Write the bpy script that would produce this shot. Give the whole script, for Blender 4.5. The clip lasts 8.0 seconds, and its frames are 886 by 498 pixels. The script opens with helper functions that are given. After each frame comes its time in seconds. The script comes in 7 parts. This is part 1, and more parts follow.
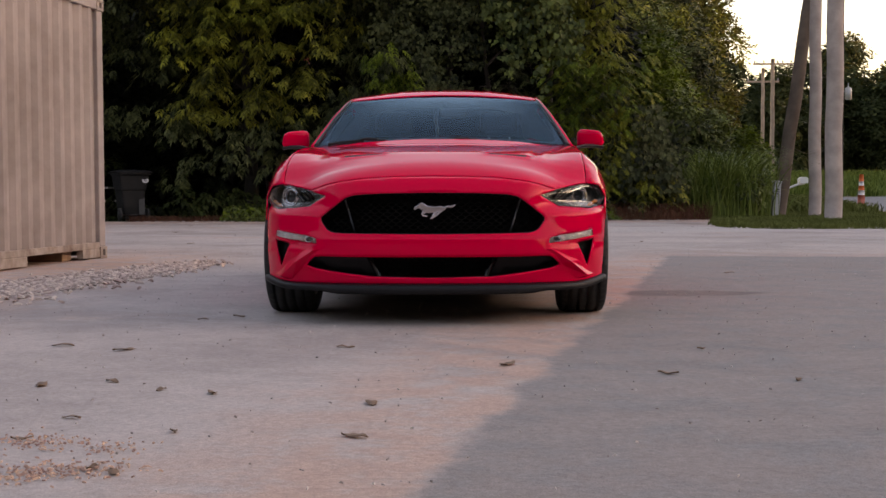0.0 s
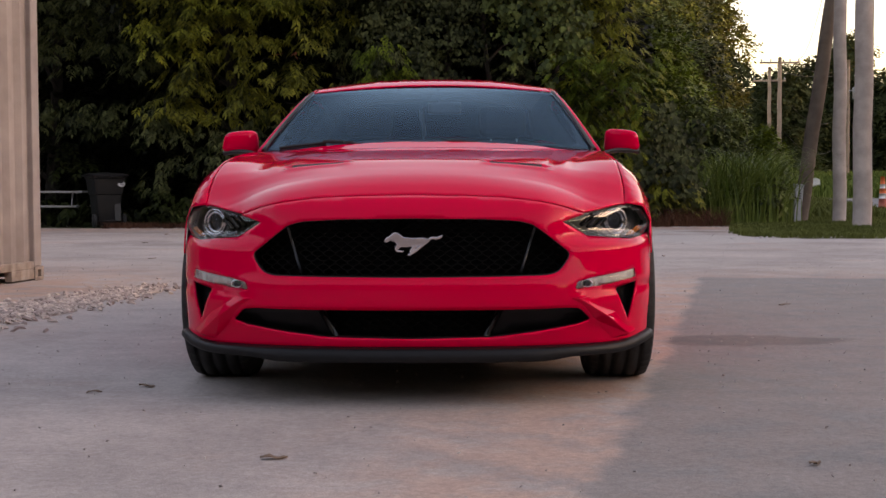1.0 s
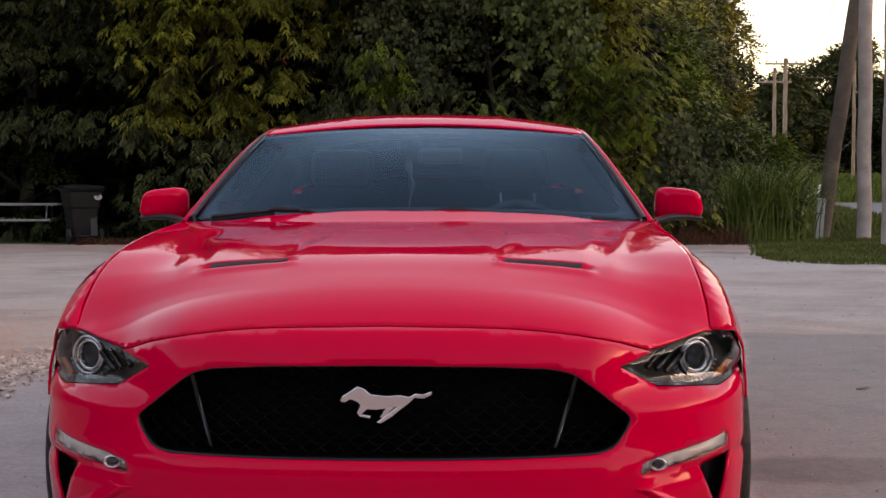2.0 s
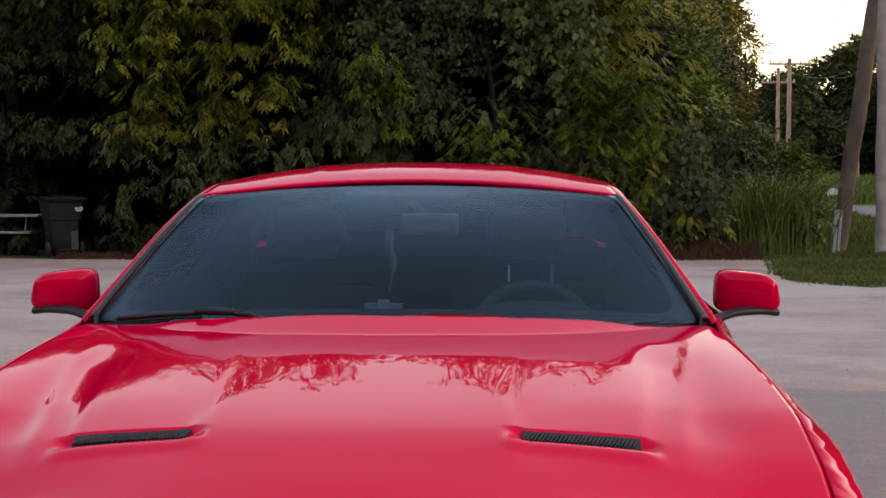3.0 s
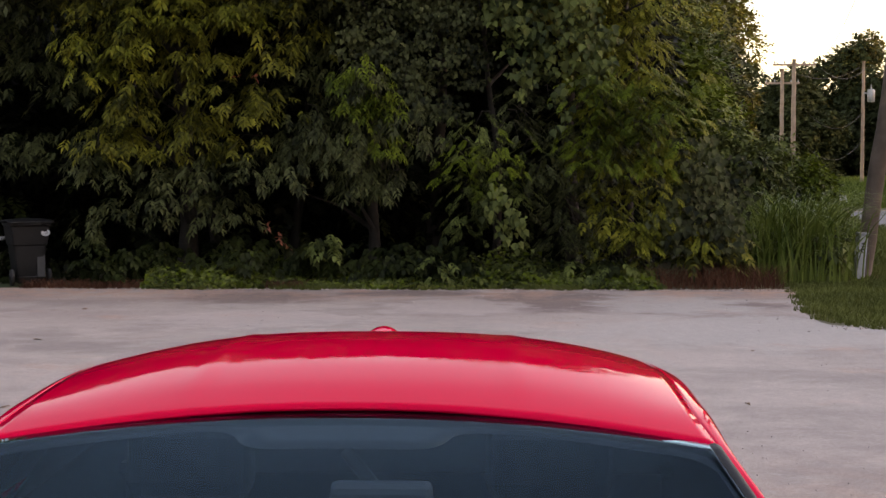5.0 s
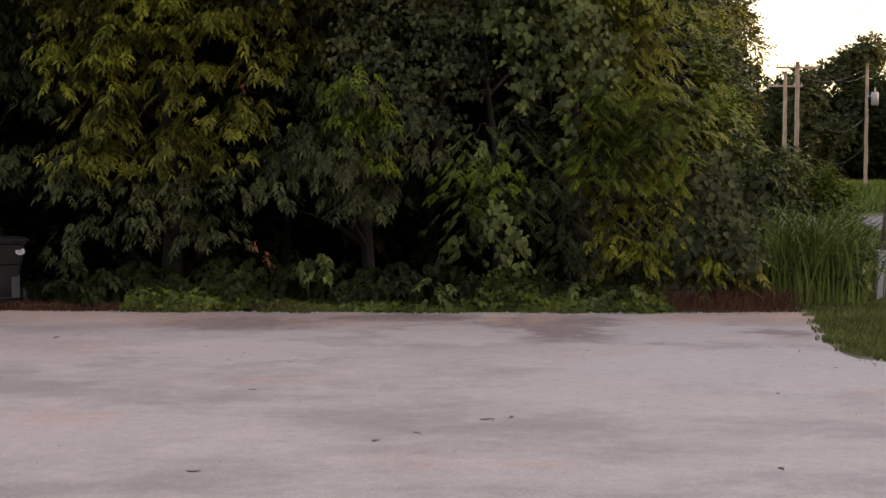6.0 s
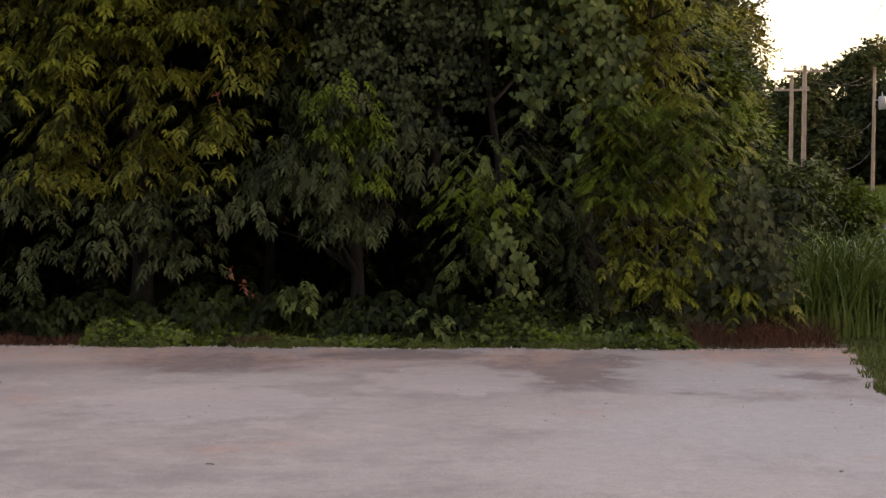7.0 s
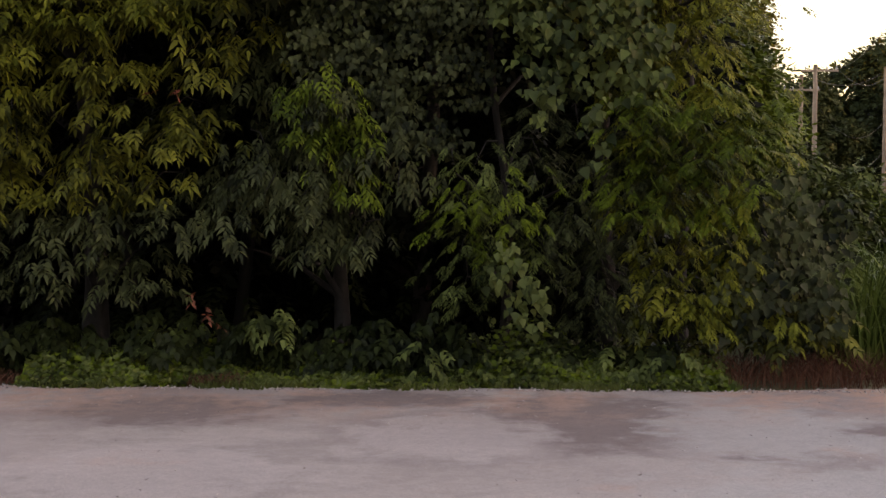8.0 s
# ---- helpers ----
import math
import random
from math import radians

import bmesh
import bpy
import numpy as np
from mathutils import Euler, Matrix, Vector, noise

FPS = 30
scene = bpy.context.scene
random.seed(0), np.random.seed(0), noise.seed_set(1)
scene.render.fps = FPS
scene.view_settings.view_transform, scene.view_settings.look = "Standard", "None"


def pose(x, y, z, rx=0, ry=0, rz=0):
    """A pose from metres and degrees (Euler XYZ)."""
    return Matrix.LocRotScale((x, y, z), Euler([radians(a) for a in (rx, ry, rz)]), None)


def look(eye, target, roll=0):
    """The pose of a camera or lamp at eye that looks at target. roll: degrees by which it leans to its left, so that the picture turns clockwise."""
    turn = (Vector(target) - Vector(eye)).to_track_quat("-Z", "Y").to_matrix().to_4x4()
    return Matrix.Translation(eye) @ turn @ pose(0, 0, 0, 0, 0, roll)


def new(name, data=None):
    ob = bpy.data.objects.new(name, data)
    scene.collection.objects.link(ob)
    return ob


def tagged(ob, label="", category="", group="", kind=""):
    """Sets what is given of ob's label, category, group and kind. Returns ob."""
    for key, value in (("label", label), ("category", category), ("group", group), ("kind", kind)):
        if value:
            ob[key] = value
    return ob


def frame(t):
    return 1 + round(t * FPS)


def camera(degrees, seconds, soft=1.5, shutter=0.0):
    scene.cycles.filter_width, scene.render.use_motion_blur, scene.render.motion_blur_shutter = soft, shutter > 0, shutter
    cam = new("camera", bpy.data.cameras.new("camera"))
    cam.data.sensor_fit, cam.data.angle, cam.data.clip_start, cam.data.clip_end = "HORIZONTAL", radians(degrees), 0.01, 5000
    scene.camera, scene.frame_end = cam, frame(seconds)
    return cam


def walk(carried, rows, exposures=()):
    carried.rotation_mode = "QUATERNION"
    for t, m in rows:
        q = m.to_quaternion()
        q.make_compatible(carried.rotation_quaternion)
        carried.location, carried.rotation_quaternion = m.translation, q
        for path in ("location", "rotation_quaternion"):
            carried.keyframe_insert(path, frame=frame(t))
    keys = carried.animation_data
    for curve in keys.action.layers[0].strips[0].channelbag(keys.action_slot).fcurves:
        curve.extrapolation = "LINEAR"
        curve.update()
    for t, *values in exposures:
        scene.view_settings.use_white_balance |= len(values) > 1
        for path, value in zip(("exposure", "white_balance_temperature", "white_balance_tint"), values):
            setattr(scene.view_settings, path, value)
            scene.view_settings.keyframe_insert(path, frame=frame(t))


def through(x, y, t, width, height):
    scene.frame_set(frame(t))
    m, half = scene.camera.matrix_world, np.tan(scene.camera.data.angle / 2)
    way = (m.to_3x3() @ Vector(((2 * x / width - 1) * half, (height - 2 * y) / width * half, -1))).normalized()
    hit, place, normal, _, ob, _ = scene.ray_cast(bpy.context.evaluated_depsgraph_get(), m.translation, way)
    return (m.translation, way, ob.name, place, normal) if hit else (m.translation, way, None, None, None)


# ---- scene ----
from mathutils.geometry import delaunay_2d_cdt

cam = camera(37.3, 8.0)
PATH = [
    (0, (0.239, -6.534, 0.694), (0.183, -4.537, 0.601), -0.2),
    (0.5, (0.254, -5.58, 0.698), (0.197, -3.583, 0.605), -0.2),
    (0.8, (0.256, -4.985, 0.726), (0.198, -2.988, 0.633), -0.2),
    (1, (0.252, -4.587, 0.778), (0.194, -2.591, 0.685), -0.2),
    (1.5, (0.24, -3.639, 0.932), (0.182, -1.643, 0.837), -0.2),
    (1.7, (0.233, -3.313, 0.99), (0.175, -1.316, 0.895), -0.1),
    (3, (0.215, -1.663, 1.306), (0.158, 0.333, 1.208), -0.0),
    (3.5, (0.228, -1.106, 1.399), (0.17, 0.891, 1.302), 0.0),
    (4, (0.25, -0.635, 1.500), (0.192, 1.362, 1.402), -0.05),
    (5.5, (0.219, 0.545, 1.833), (0.164, 2.541, 1.73), 0.0),
    (6, (0.232, 1.252, 1.955), (0.177, 3.249, 1.854), 0.0),
    (6.5, (0.224, 2.182, 2.076), (0.169, 4.179, 1.976), 0.0),
    (7, (0.203, 3.327, 2.202), (0.149, 5.324, 2.104), 0.1),
    (7.5, (0.206, 4.579, 2.296), (0.150, 6.576, 2.202), 0.15),
    (8, (0.179, 5.901, 2.346), (0.124, 7.898, 2.249), 0.1),
]
walk(cam, [(t, look(eye, target, roll)) for t, eye, target, roll in PATH],
     exposures=[(0, 0.62, 8500, 35), (1.5, 0.70, 8500, 35), (3.5, 0.78, 8450, 35), (5.5, 0.92, 8650, 35), (8, 0.80, 8700, 35)])

# ---- light: a clear dusk sky, low sun behind added unseen woods beyond the road ----
world = bpy.data.worlds.new("dusk_sky")
scene.world = world
world.use_nodes = True
wn = world.node_tree
sky = wn.nodes.new("ShaderNodeTexSky")
sky.sky_type = "NISHITA"
sky.sun_disc = False
sky.sun_elevation = radians(9)
sky.sun_rotation = radians(88)
sky.air_density = 1.0
sky.dust_density = 1.1
sky.ozone_density = 0.6
wn.nodes["Background"].inputs[1].default_value = 0.38
wn.links.new(sky.outputs[0], wn.nodes["Background"].inputs[0])

sun = new("sun", bpy.data.lights.new("sun", "SUN"))
sun.data.energy = 0.3
sun.data.angle = radians(26)
sun.data.color = (1.0, 0.90, 0.80)
SUN_TO = Vector((math.cos(radians(9)) * math.sin(radians(88)), math.cos(radians(9)) * math.cos(radians(88)), math.sin(radians(9))))
sun.matrix_world = look(SUN_TO * 60, (0, 0, 0))

# ---- helpers of this scene ----


def sstep(a, b, v):
    k = min(1.0, max(0.0, (v - a) / (b - a)))
    return k * k * (3 - 2 * k)


def curve_of(pts):
    """A smooth function through the (x, y) pairs, level past both ends."""
    xs, ys = [p[0] for p in pts], [p[1] for p in pts]
    n = len(xs)
    sl = [(ys[i + 1] - ys[i]) / (xs[i + 1] - xs[i]) for i in range(n - 1)]
    ms = [sl[0]] + [0 if sl[i - 1] * sl[i] <= 0 else 2 * sl[i - 1] * sl[i] / (sl[i - 1] + sl[i]) for i in range(1, n - 1)] + [sl[-1]]

    def at(v):
        if v <= xs[0]:
            return ys[0]
        if v >= xs[-1]:
            return ys[-1]
        i = 0
        while xs[i + 1] < v:
            i += 1
        h = xs[i + 1] - xs[i]
        k = (v - xs[i]) / h
        return (ys[i] * (1 + 2 * k) * (1 - k) ** 2 + h * ms[i] * k * (1 - k) ** 2 + ys[i + 1] * k * k * (3 - 2 * k) + h * ms[i + 1] * k * k * (k - 1))
    return at


def mesh_of(name, verts, faces, material, smooth=True):
    me = bpy.data.meshes.new(name)
    me.from_pydata([tuple(v) for v in verts], [], faces)
    if smooth:
        me.polygons.foreach_set("use_smooth", [True] * len(me.polygons))
    if material is not None:
        me.materials.append(material)
    me.update()
    return me


def solid(name, verts, faces, material, parent=None, label="", smooth=True, thick=0.0, bevel=0.0, mirror=False):
    """One mesh object, under its thing where a parent is given."""
    if mirror:
        n = len(verts)
        verts = [(v[0], v[1], v[2]) for v in verts] + [(-v[0], v[1], v[2]) for v in verts]
        faces = [tuple(f) for f in faces] + [tuple(n + i for i in reversed(f)) for f in faces]
    ob = new(name, mesh_of(name, verts, faces, material, smooth))
    if thick:
        md = ob.modifiers.new("thickness", "SOLIDIFY")
        md.thickness, md.offset = thick, -1
    if bevel:
        md = ob.modifiers.new("edges", "BEVEL")
        md.width, md.segments, md.limit_method = bevel, 2, "ANGLE"
    if parent is not None:
        ob.parent = parent
    if label:
        tagged(ob, label)
    return ob


def part(name, bm, material, parent, label="", smooth=False, bevel=0.0):
    me = bpy.data.meshes.new(name)
    bm.to_mesh(me)
    bm.free()
    if smooth:
        me.polygons.foreach_set("use_smooth", [True] * len(me.polygons))
    me.materials.append(material)
    ob = new(name, me)
    if bevel:
        md = ob.modifiers.new("edges", "BEVEL")
        md.width, md.segments, md.limit_method = bevel, 2, "ANGLE"
    if parent is not None:
        ob.parent = parent
    if label:
        tagged(ob, label)
    return ob


def thing(name, label, category, at=(0, 0, 0), rz=0.0, group=""):
    ob = new(name)
    ob.matrix_basis = pose(*at, 0, 0, rz)
    ob.empty_display_size = 0.2
    return tagged(ob, label, category, group)


def add_box(bm, lo, hi, m=None):
    vs = []
    for x in (lo[0], hi[0]):
        for y in (lo[1], hi[1]):
            for z in (lo[2], hi[2]):
                co = Vector((x, y, z))
                vs.append(bm.verts.new(m @ co if m else co))
    for f in ((0, 1, 3, 2), (4, 6, 7, 5), (0, 4, 5, 1), (2, 3, 7, 6), (0, 2, 6, 4), (1, 5, 7, 3)):
        bm.faces.new([vs[i] for i in f])
    return bm


def tube(pts, radii, n=8, caps=True):
    """Verts and faces of a round bar along pts."""
    vs, fs = [], []
    pts = [Vector(p) for p in pts]
    if not hasattr(radii, "__len__"):
        radii = [radii] * len(pts)
    for i, p in enumerate(pts):
        d = (pts[min(i + 1, len(pts) - 1)] - pts[max(i - 1, 0)]).normalized()
        a = d.cross(Vector((0, 0, 1)) if abs(d.z) < 0.9 else Vector((1, 0, 0))).normalized()
        b = d.cross(a)
        for k in range(n):
            w = 2 * math.pi * k / n
            vs.append(p + radii[i] * (math.cos(w) * a + math.sin(w) * b))
    for i in range(len(pts) - 1):
        for k in range(n):
            fs.append((i * n + k, i * n + (k + 1) % n, (i + 1) * n + (k + 1) % n, (i + 1) * n + k))
    if caps:
        fs.append(tuple(range(n)))
        fs.append(tuple((len(pts) - 1) * n + k for k in reversed(range(n))))
    return vs, fs


def lathe(profile, n, axis="x"):
    """Turns (along, radius) pairs round an axis through the origin."""
    vs, fs = [], []
    m = len(profile)
    for k in range(n):
        w = 2 * math.pi * k / n
        for a, r in profile:
            vs.append((a, r * math.cos(w), r * math.sin(w)) if axis == "x" else (r * math.cos(w), r * math.sin(w), a))
    for k in range(n):
        for j in range(m - 1):
            q = (k * m + j, k * m + j + 1, ((k + 1) % n) * m + j + 1, ((k + 1) % n) * m + j)
            fs.append(q if axis == "x" else q[::-1])
    return vs, fs


def grid(fn, nu, nv, flip=False):
    vs = [fn(i / nu, j / nv) for j in range(nv + 1) for i in range(nu + 1)]
    fs = []
    for j in range(nv):
        for i in range(nu):
            a = j * (nu + 1) + i
            q = (a, a + 1, a + nu + 2, a + nu + 1)
            fs.append(q[::-1] if flip else q)
    return vs, fs


def inside(p, poly):
    x, y, odd = p[0], p[1], False
    j = len(poly) - 1
    for i in range(len(poly)):
        xi, yi = poly[i]
        xj, yj = poly[j]
        if (yi > y) != (yj > y) and x < (xj - xi) * (y - yi) / (yj - yi) + xi:
            odd = not odd
        j = i
    return odd


def dense(poly, step):
    """The closed outline with points no further apart than step."""
    out = []
    for i, a in enumerate(poly):
        b = poly[(i + 1) % len(poly)]
        n = max(1, math.ceil(math.hypot(b[0] - a[0], b[1] - a[1]) / step))
        out += [(a[0] + (b[0] - a[0]) * k / n, a[1] + (b[1] - a[1]) * k / n) for k in range(n)]
    return out


def rounded(poly, r, n=4):
    """The closed outline with its corners rounded off."""
    out = []
    for i, b in enumerate(poly):
        a, c = Vector(poly[i - 1]), Vector(poly[(i + 1) % len(poly)])
        b = Vector(b)
        ka = min(r, (a - b).length * 0.45)
        kc = min(r, (c - b).length * 0.45)
        p, q = b + (a - b).normalized() * ka, b + (c - b).normalized() * kc
        for k in range(n + 1):
            t = k / n
            out.append(tuple(p * (1 - t) ** 2 + 2 * b * t * (1 - t) + q * t * t))
    return out


def sheet_of(outline, holes, step, fn, out_dir):
    """A fine sheet over a flat outline with holes, carried into space by fn, its front towards out_dir."""
    loops = [dense(outline, step)] + [dense(h, step) for h in holes]
    pts, edges = [], []
    for lp in loops:
        n0 = len(pts)
        pts += lp
        edges += [(n0 + i, n0 + (i + 1) % len(lp)) for i in range(len(lp))]
    cells = set()
    for p in pts:
        cells.add((round(p[0] / step), round(p[1] / step)))
    xs, ys = [p[0] for p in outline], [p[1] for p in outline]
    i0, i1, j0, j1 = math.floor(min(xs) / step), math.ceil(max(xs) / step), math.floor(min(ys) / step), math.ceil(max(ys) / step)
    for i in range(i0, i1 + 1):
        for j in range(j0, j1 + 1):
            if (i, j) in cells:
                continue
            p = (i * step, j * step)
            if inside(p, loops[0]) and not any(inside(p, h) for h in loops[1:]):
                pts.append(p)
    vs, _, fs, _, _, _ = delaunay_2d_cdt([Vector(p) for p in pts], edges, [], 0, 1e-5)
    keep = []
    for f in fs:
        c = (sum(vs[i][0] for i in f) / 3, sum(vs[i][1] for i in f) / 3)
        if inside(c, loops[0]) and not any(inside(c, h) for h in loops[1:]):
            keep.append(tuple(f))
    co = [Vector(fn(v[0], v[1])) for v in vs]
    total = Vector((0, 0, 0))
    for f in keep:
        total += (co[f[1]] - co[f[0]]).cross(co[f[2]] - co[f[0]])
    if total.dot(Vector(out_dir)) < 0:
        keep = [f[::-1] for f in keep]
    used = sorted({i for f in keep for i in f})
    back = {i: k for k, i in enumerate(used)}
    return [co[i] for i in used], [tuple(back[i] for i in f) for f in keep]


# ---- materials ----


def material(name, rgb, rough=0.6, metal=0.0, coat=0.0, vary=0.0, scale=8.0, second=None, second_scale=1.5, second_amount=0.5, bump=0.0, bump_scale=60.0,
             rand=0.0, island=0.0, spec=0.5, rough_vary=0.0, coat_ior=1.5):
    """A surface with fine grain, broad patches of a second colour and relief."""
    m = bpy.data.materials.new(name)
    m.use_nodes = True
    nt = m.node_tree
    n, ln = nt.nodes, nt.links
    bs = n["Principled BSDF"]
    bs.inputs["Roughness"].default_value = rough
    bs.inputs["Metallic"].default_value = metal
    bs.inputs["Coat Weight"].default_value = coat
    bs.inputs["Coat Roughness"].default_value = 0.02
    bs.inputs["Coat IOR"].default_value = coat_ior
    bs.inputs["Specular IOR Level"].default_value = spec
    co = n.new("ShaderNodeTexCoord")
    base = n.new("ShaderNodeRGB")
    base.outputs[0].default_value = (*rgb, 1)
    out = base.outputs[0]
    if second is not None:
        t = n.new("ShaderNodeTexNoise")
        t.inputs["Scale"].default_value = second_scale
        t.inputs["Detail"].default_value = 6
        t.inputs["Roughness"].default_value = 0.65
        ln.new(co.outputs["Object"], t.inputs["Vector"])
        r = n.new("ShaderNodeValToRGB")
        r.color_ramp.elements[0].position = 0.5 - 0.25 * second_amount
        r.color_ramp.elements[1].position = 0.8 - 0.25 * second_amount
        ln.new(t.outputs["Fac"], r.inputs[0])
        mx = n.new("ShaderNodeMix")
        mx.data_type = "RGBA"
        ln.new(r.outputs[0], mx.inputs[0])
        ln.new(out, mx.inputs[6])
        mx.inputs[7].default_value = (*second, 1)
        out = mx.outputs[2]
    if vary or rand or island:
        hs = n.new("ShaderNodeHueSaturation")
        ln.new(out, hs.inputs["Color"])
        val = None
        if vary:
            t = n.new("ShaderNodeTexNoise")
            t.inputs["Scale"].default_value = scale
            t.inputs["Detail"].default_value = 8
            t.inputs["Roughness"].default_value = 0.42
            ln.new(co.outputs["Object"], t.inputs["Vector"])
            mr = n.new("ShaderNodeMapRange")
            mr.inputs[1].default_value, mr.inputs[2].default_value = 0.25, 0.75
            mr.inputs[3].default_value, mr.inputs[4].default_value = 1 - vary, 1 + vary
            ln.new(t.outputs["Fac"], mr.inputs[0])
            val = mr.outputs[0]
        for amount, node, sock in ((rand, "ShaderNodeObjectInfo", "Random"), (island, "ShaderNodeNewGeometry", "Random Per Island")):
            if amount:
                inf = n.new(node)
                mr = n.new("ShaderNodeMapRange")
                mr.inputs[3].default_value, mr.inputs[4].default_value = 1 - amount, 1 + amount
                ln.new(inf.outputs[sock], mr.inputs[0])
                hr = n.new("ShaderNodeMapRange")
                hr.inputs[3].default_value, hr.inputs[4].default_value = 0.5 - 0.04 * amount, 0.5 + 0.04 * amount
                ln.new(inf.outputs[sock], hr.inputs[0])
                ln.new(hr.outputs[0], hs.inputs["Hue"])
                if val is None:
                    val = mr.outputs[0]
                else:
                    mu = n.new("ShaderNodeMath")
                    mu.operation = "MULTIPLY"
                    ln.new(val, mu.inputs[0])
                    ln.new(mr.outputs[0], mu.inputs[1])
                    val = mu.outputs[0]
        ln.new(val, hs.inputs["Value"])
        out = hs.outputs[0]
    ln.new(out, bs.inputs["Base Color"])
    if rough_vary:
        t = n.new("ShaderNodeTexNoise")
        t.inputs["Scale"].default_value = 5
        t.inputs["Detail"].default_value = 6
        ln.new(co.outputs["Object"], t.inputs["Vector"])
        mr = n.new("ShaderNodeMapRange")
        mr.inputs[3].default_value, mr.inputs[4].default_value = rough - rough_vary, rough + rough_vary
        ln.new(t.outputs["Fac"], mr.inputs[0])
        ln.new(mr.outputs[0], bs.inputs["Roughness"])
    if bump:
        t = n.new("ShaderNodeTexNoise")
        t.inputs["Scale"].default_value = bump_scale
        t.inputs["Detail"].default_value = 6
        ln.new(co.outputs["Object"], t.inputs["Vector"])
        bp = n.new("ShaderNodeBump")
        bp.inputs["Strength"].default_value = bump
        bp.inputs["Distance"].default_value = 0.01
        ln.new(t.outputs["Fac"], bp.inputs["Height"])
        ln.new(bp.outputs[0], bs.inputs["Normal"])
    return m


def leaf_material(name, rgb, rgb2, gloss=0.5, through=0.15):
    """A leaf: each one its own tint, a little light coming through it."""
    m = bpy.data.materials.new(name)
    m.use_nodes = True
    nt = m.node_tree
    n, ln = nt.nodes, nt.links
    bs = n["Principled BSDF"]
    bs.inputs["Roughness"].default_value = gloss
    bs.inputs["Specular IOR Level"].default_value = 0.13
    g = n.new("ShaderNodeNewGeometry")
    co = n.new("ShaderNodeTexCoord")
    t = n.new("ShaderNodeTexNoise")
    t.inputs["Scale"].default_value = 0.9
    t.inputs["Detail"].default_value = 3
    ln.new(co.outputs["Object"], t.inputs["Vector"])
    ad = n.new("ShaderNodeMath")
    ad.operation = "MULTIPLY_ADD"
    ln.new(g.outputs["Random Per Island"], ad.inputs[0])
    ad.inputs[1].default_value = 0.62
    mr = n.new("ShaderNodeMapRange")
    mr.inputs[1].default_value, mr.inputs[2].default_value = 0.3, 0.7
    mr.inputs[3].default_value, mr.inputs[4].default_value = -0.32, 0.46
    ln.new(t.outputs["Fac"], mr.inputs[0])
    ln.new(mr.outputs[0], ad.inputs[2])
    mx = n.new("ShaderNodeMix")
    mx.data_type = "RGBA"
    ln.new(ad.outputs[0], mx.inputs[0])
    mx.inputs[6].default_value = (*rgb, 1)
    mx.inputs[7].default_value = (*rgb2, 1)
    ln.new(mx.outputs[2], bs.inputs["Base Color"])
    if through:
        tr = n.new("ShaderNodeBsdfTranslucent")
        ln.new(mx.outputs[2], tr.inputs["Color"])
        ms = n.new("ShaderNodeMixShader")
        ms.inputs[0].default_value = through
        ln.new(bs.outputs[0], ms.inputs[1])
        ln.new(tr.outputs[0], ms.inputs[2])
        ln.new(ms.outputs[0], n["Material Output"].inputs["Surface"])
    return m


def glass_material(name, tint, rough=0.0, ior=1.5, sheen=(1, 1, 1)):
    """A thin pane: what lies behind shows through its tint, and its two faces mirror the surroundings."""
    m = bpy.data.materials.new(name)
    m.use_nodes = True
    n, ln = m.node_tree.nodes, m.node_tree.links
    tr = n.new("ShaderNodeBsdfTransparent")
    tr.inputs["Color"].default_value = (*tint, 1)
    gl = n.new("ShaderNodeBsdfGlossy")
    gl.inputs["Color"].default_value = (*sheen, 1)
    gl.inputs["Roughness"].default_value = rough
    lw = n.new("ShaderNodeLayerWeight")
    lw.inputs["Blend"].default_value = 0.5
    po = n.new("ShaderNodeMath")
    po.operation = "POWER"
    ln.new(lw.outputs["Facing"], po.inputs[0])
    po.inputs[1].default_value = 5
    head_on = ((ior - 1) / (ior + 1)) ** 2
    fr = n.new("ShaderNodeMapRange")
    fr.inputs[3].default_value, fr.inputs[4].default_value = head_on, 0.9
    ln.new(po.outputs[0], fr.inputs[0])
    ms = n.new("ShaderNodeMixShader")
    ln.new(fr.outputs[0], ms.inputs[0])
    ln.new(tr.outputs[0], ms.inputs[1])
    ln.new(gl.outputs[0], ms.inputs[2])
    ln.new(ms.outputs[0], n["Material Output"].inputs["Surface"])
    return m


RED = material("red_car_paint", (0.82, 0.0014, 0.042), rough=0.4, coat=1.0, coat_ior=1.25, vary=0.05, scale=900, spec=0.0)
BLACK_PLASTIC = material("black_plastic", (0.014, 0.014, 0.015), rough=0.5, vary=0.25, scale=40, bump=0.15, bump_scale=300)
BLACK_GLOSS = material("black_gloss_plastic", (0.004, 0.004, 0.004), rough=0.22, vary=0.2, scale=20)
DARK = material("dark_cavity_plastic", (0.003, 0.003, 0.003), rough=0.9)
SPLITTER = material("charcoal_splitter", (0.007, 0.007, 0.008), rough=0.5, spec=0.25, vary=0.25, scale=18, bump=0.1, bump_scale=200)
RUBBER = material("tyre_rubber", (0.012, 0.012, 0.012), rough=0.75, vary=0.3, scale=25, second=(0.028, 0.026, 0.024), second_scale=6, second_amount=0.3, bump=0.2, bump_scale=150)
RIM = material("dark_rim", (0.06, 0.06, 0.065), rough=0.35, metal=0.9)
CHROME = material("brushed_silver", (0.80, 0.72, 0.72), rough=0.22, metal=1.0)
REFLECTOR = material("lamp_reflector", (0.75, 0.75, 0.76), rough=0.12, metal=1.0)
LAMP_DARK = material("lamp_housing", (0.035, 0.035, 0.037), rough=0.4, spec=0.4)
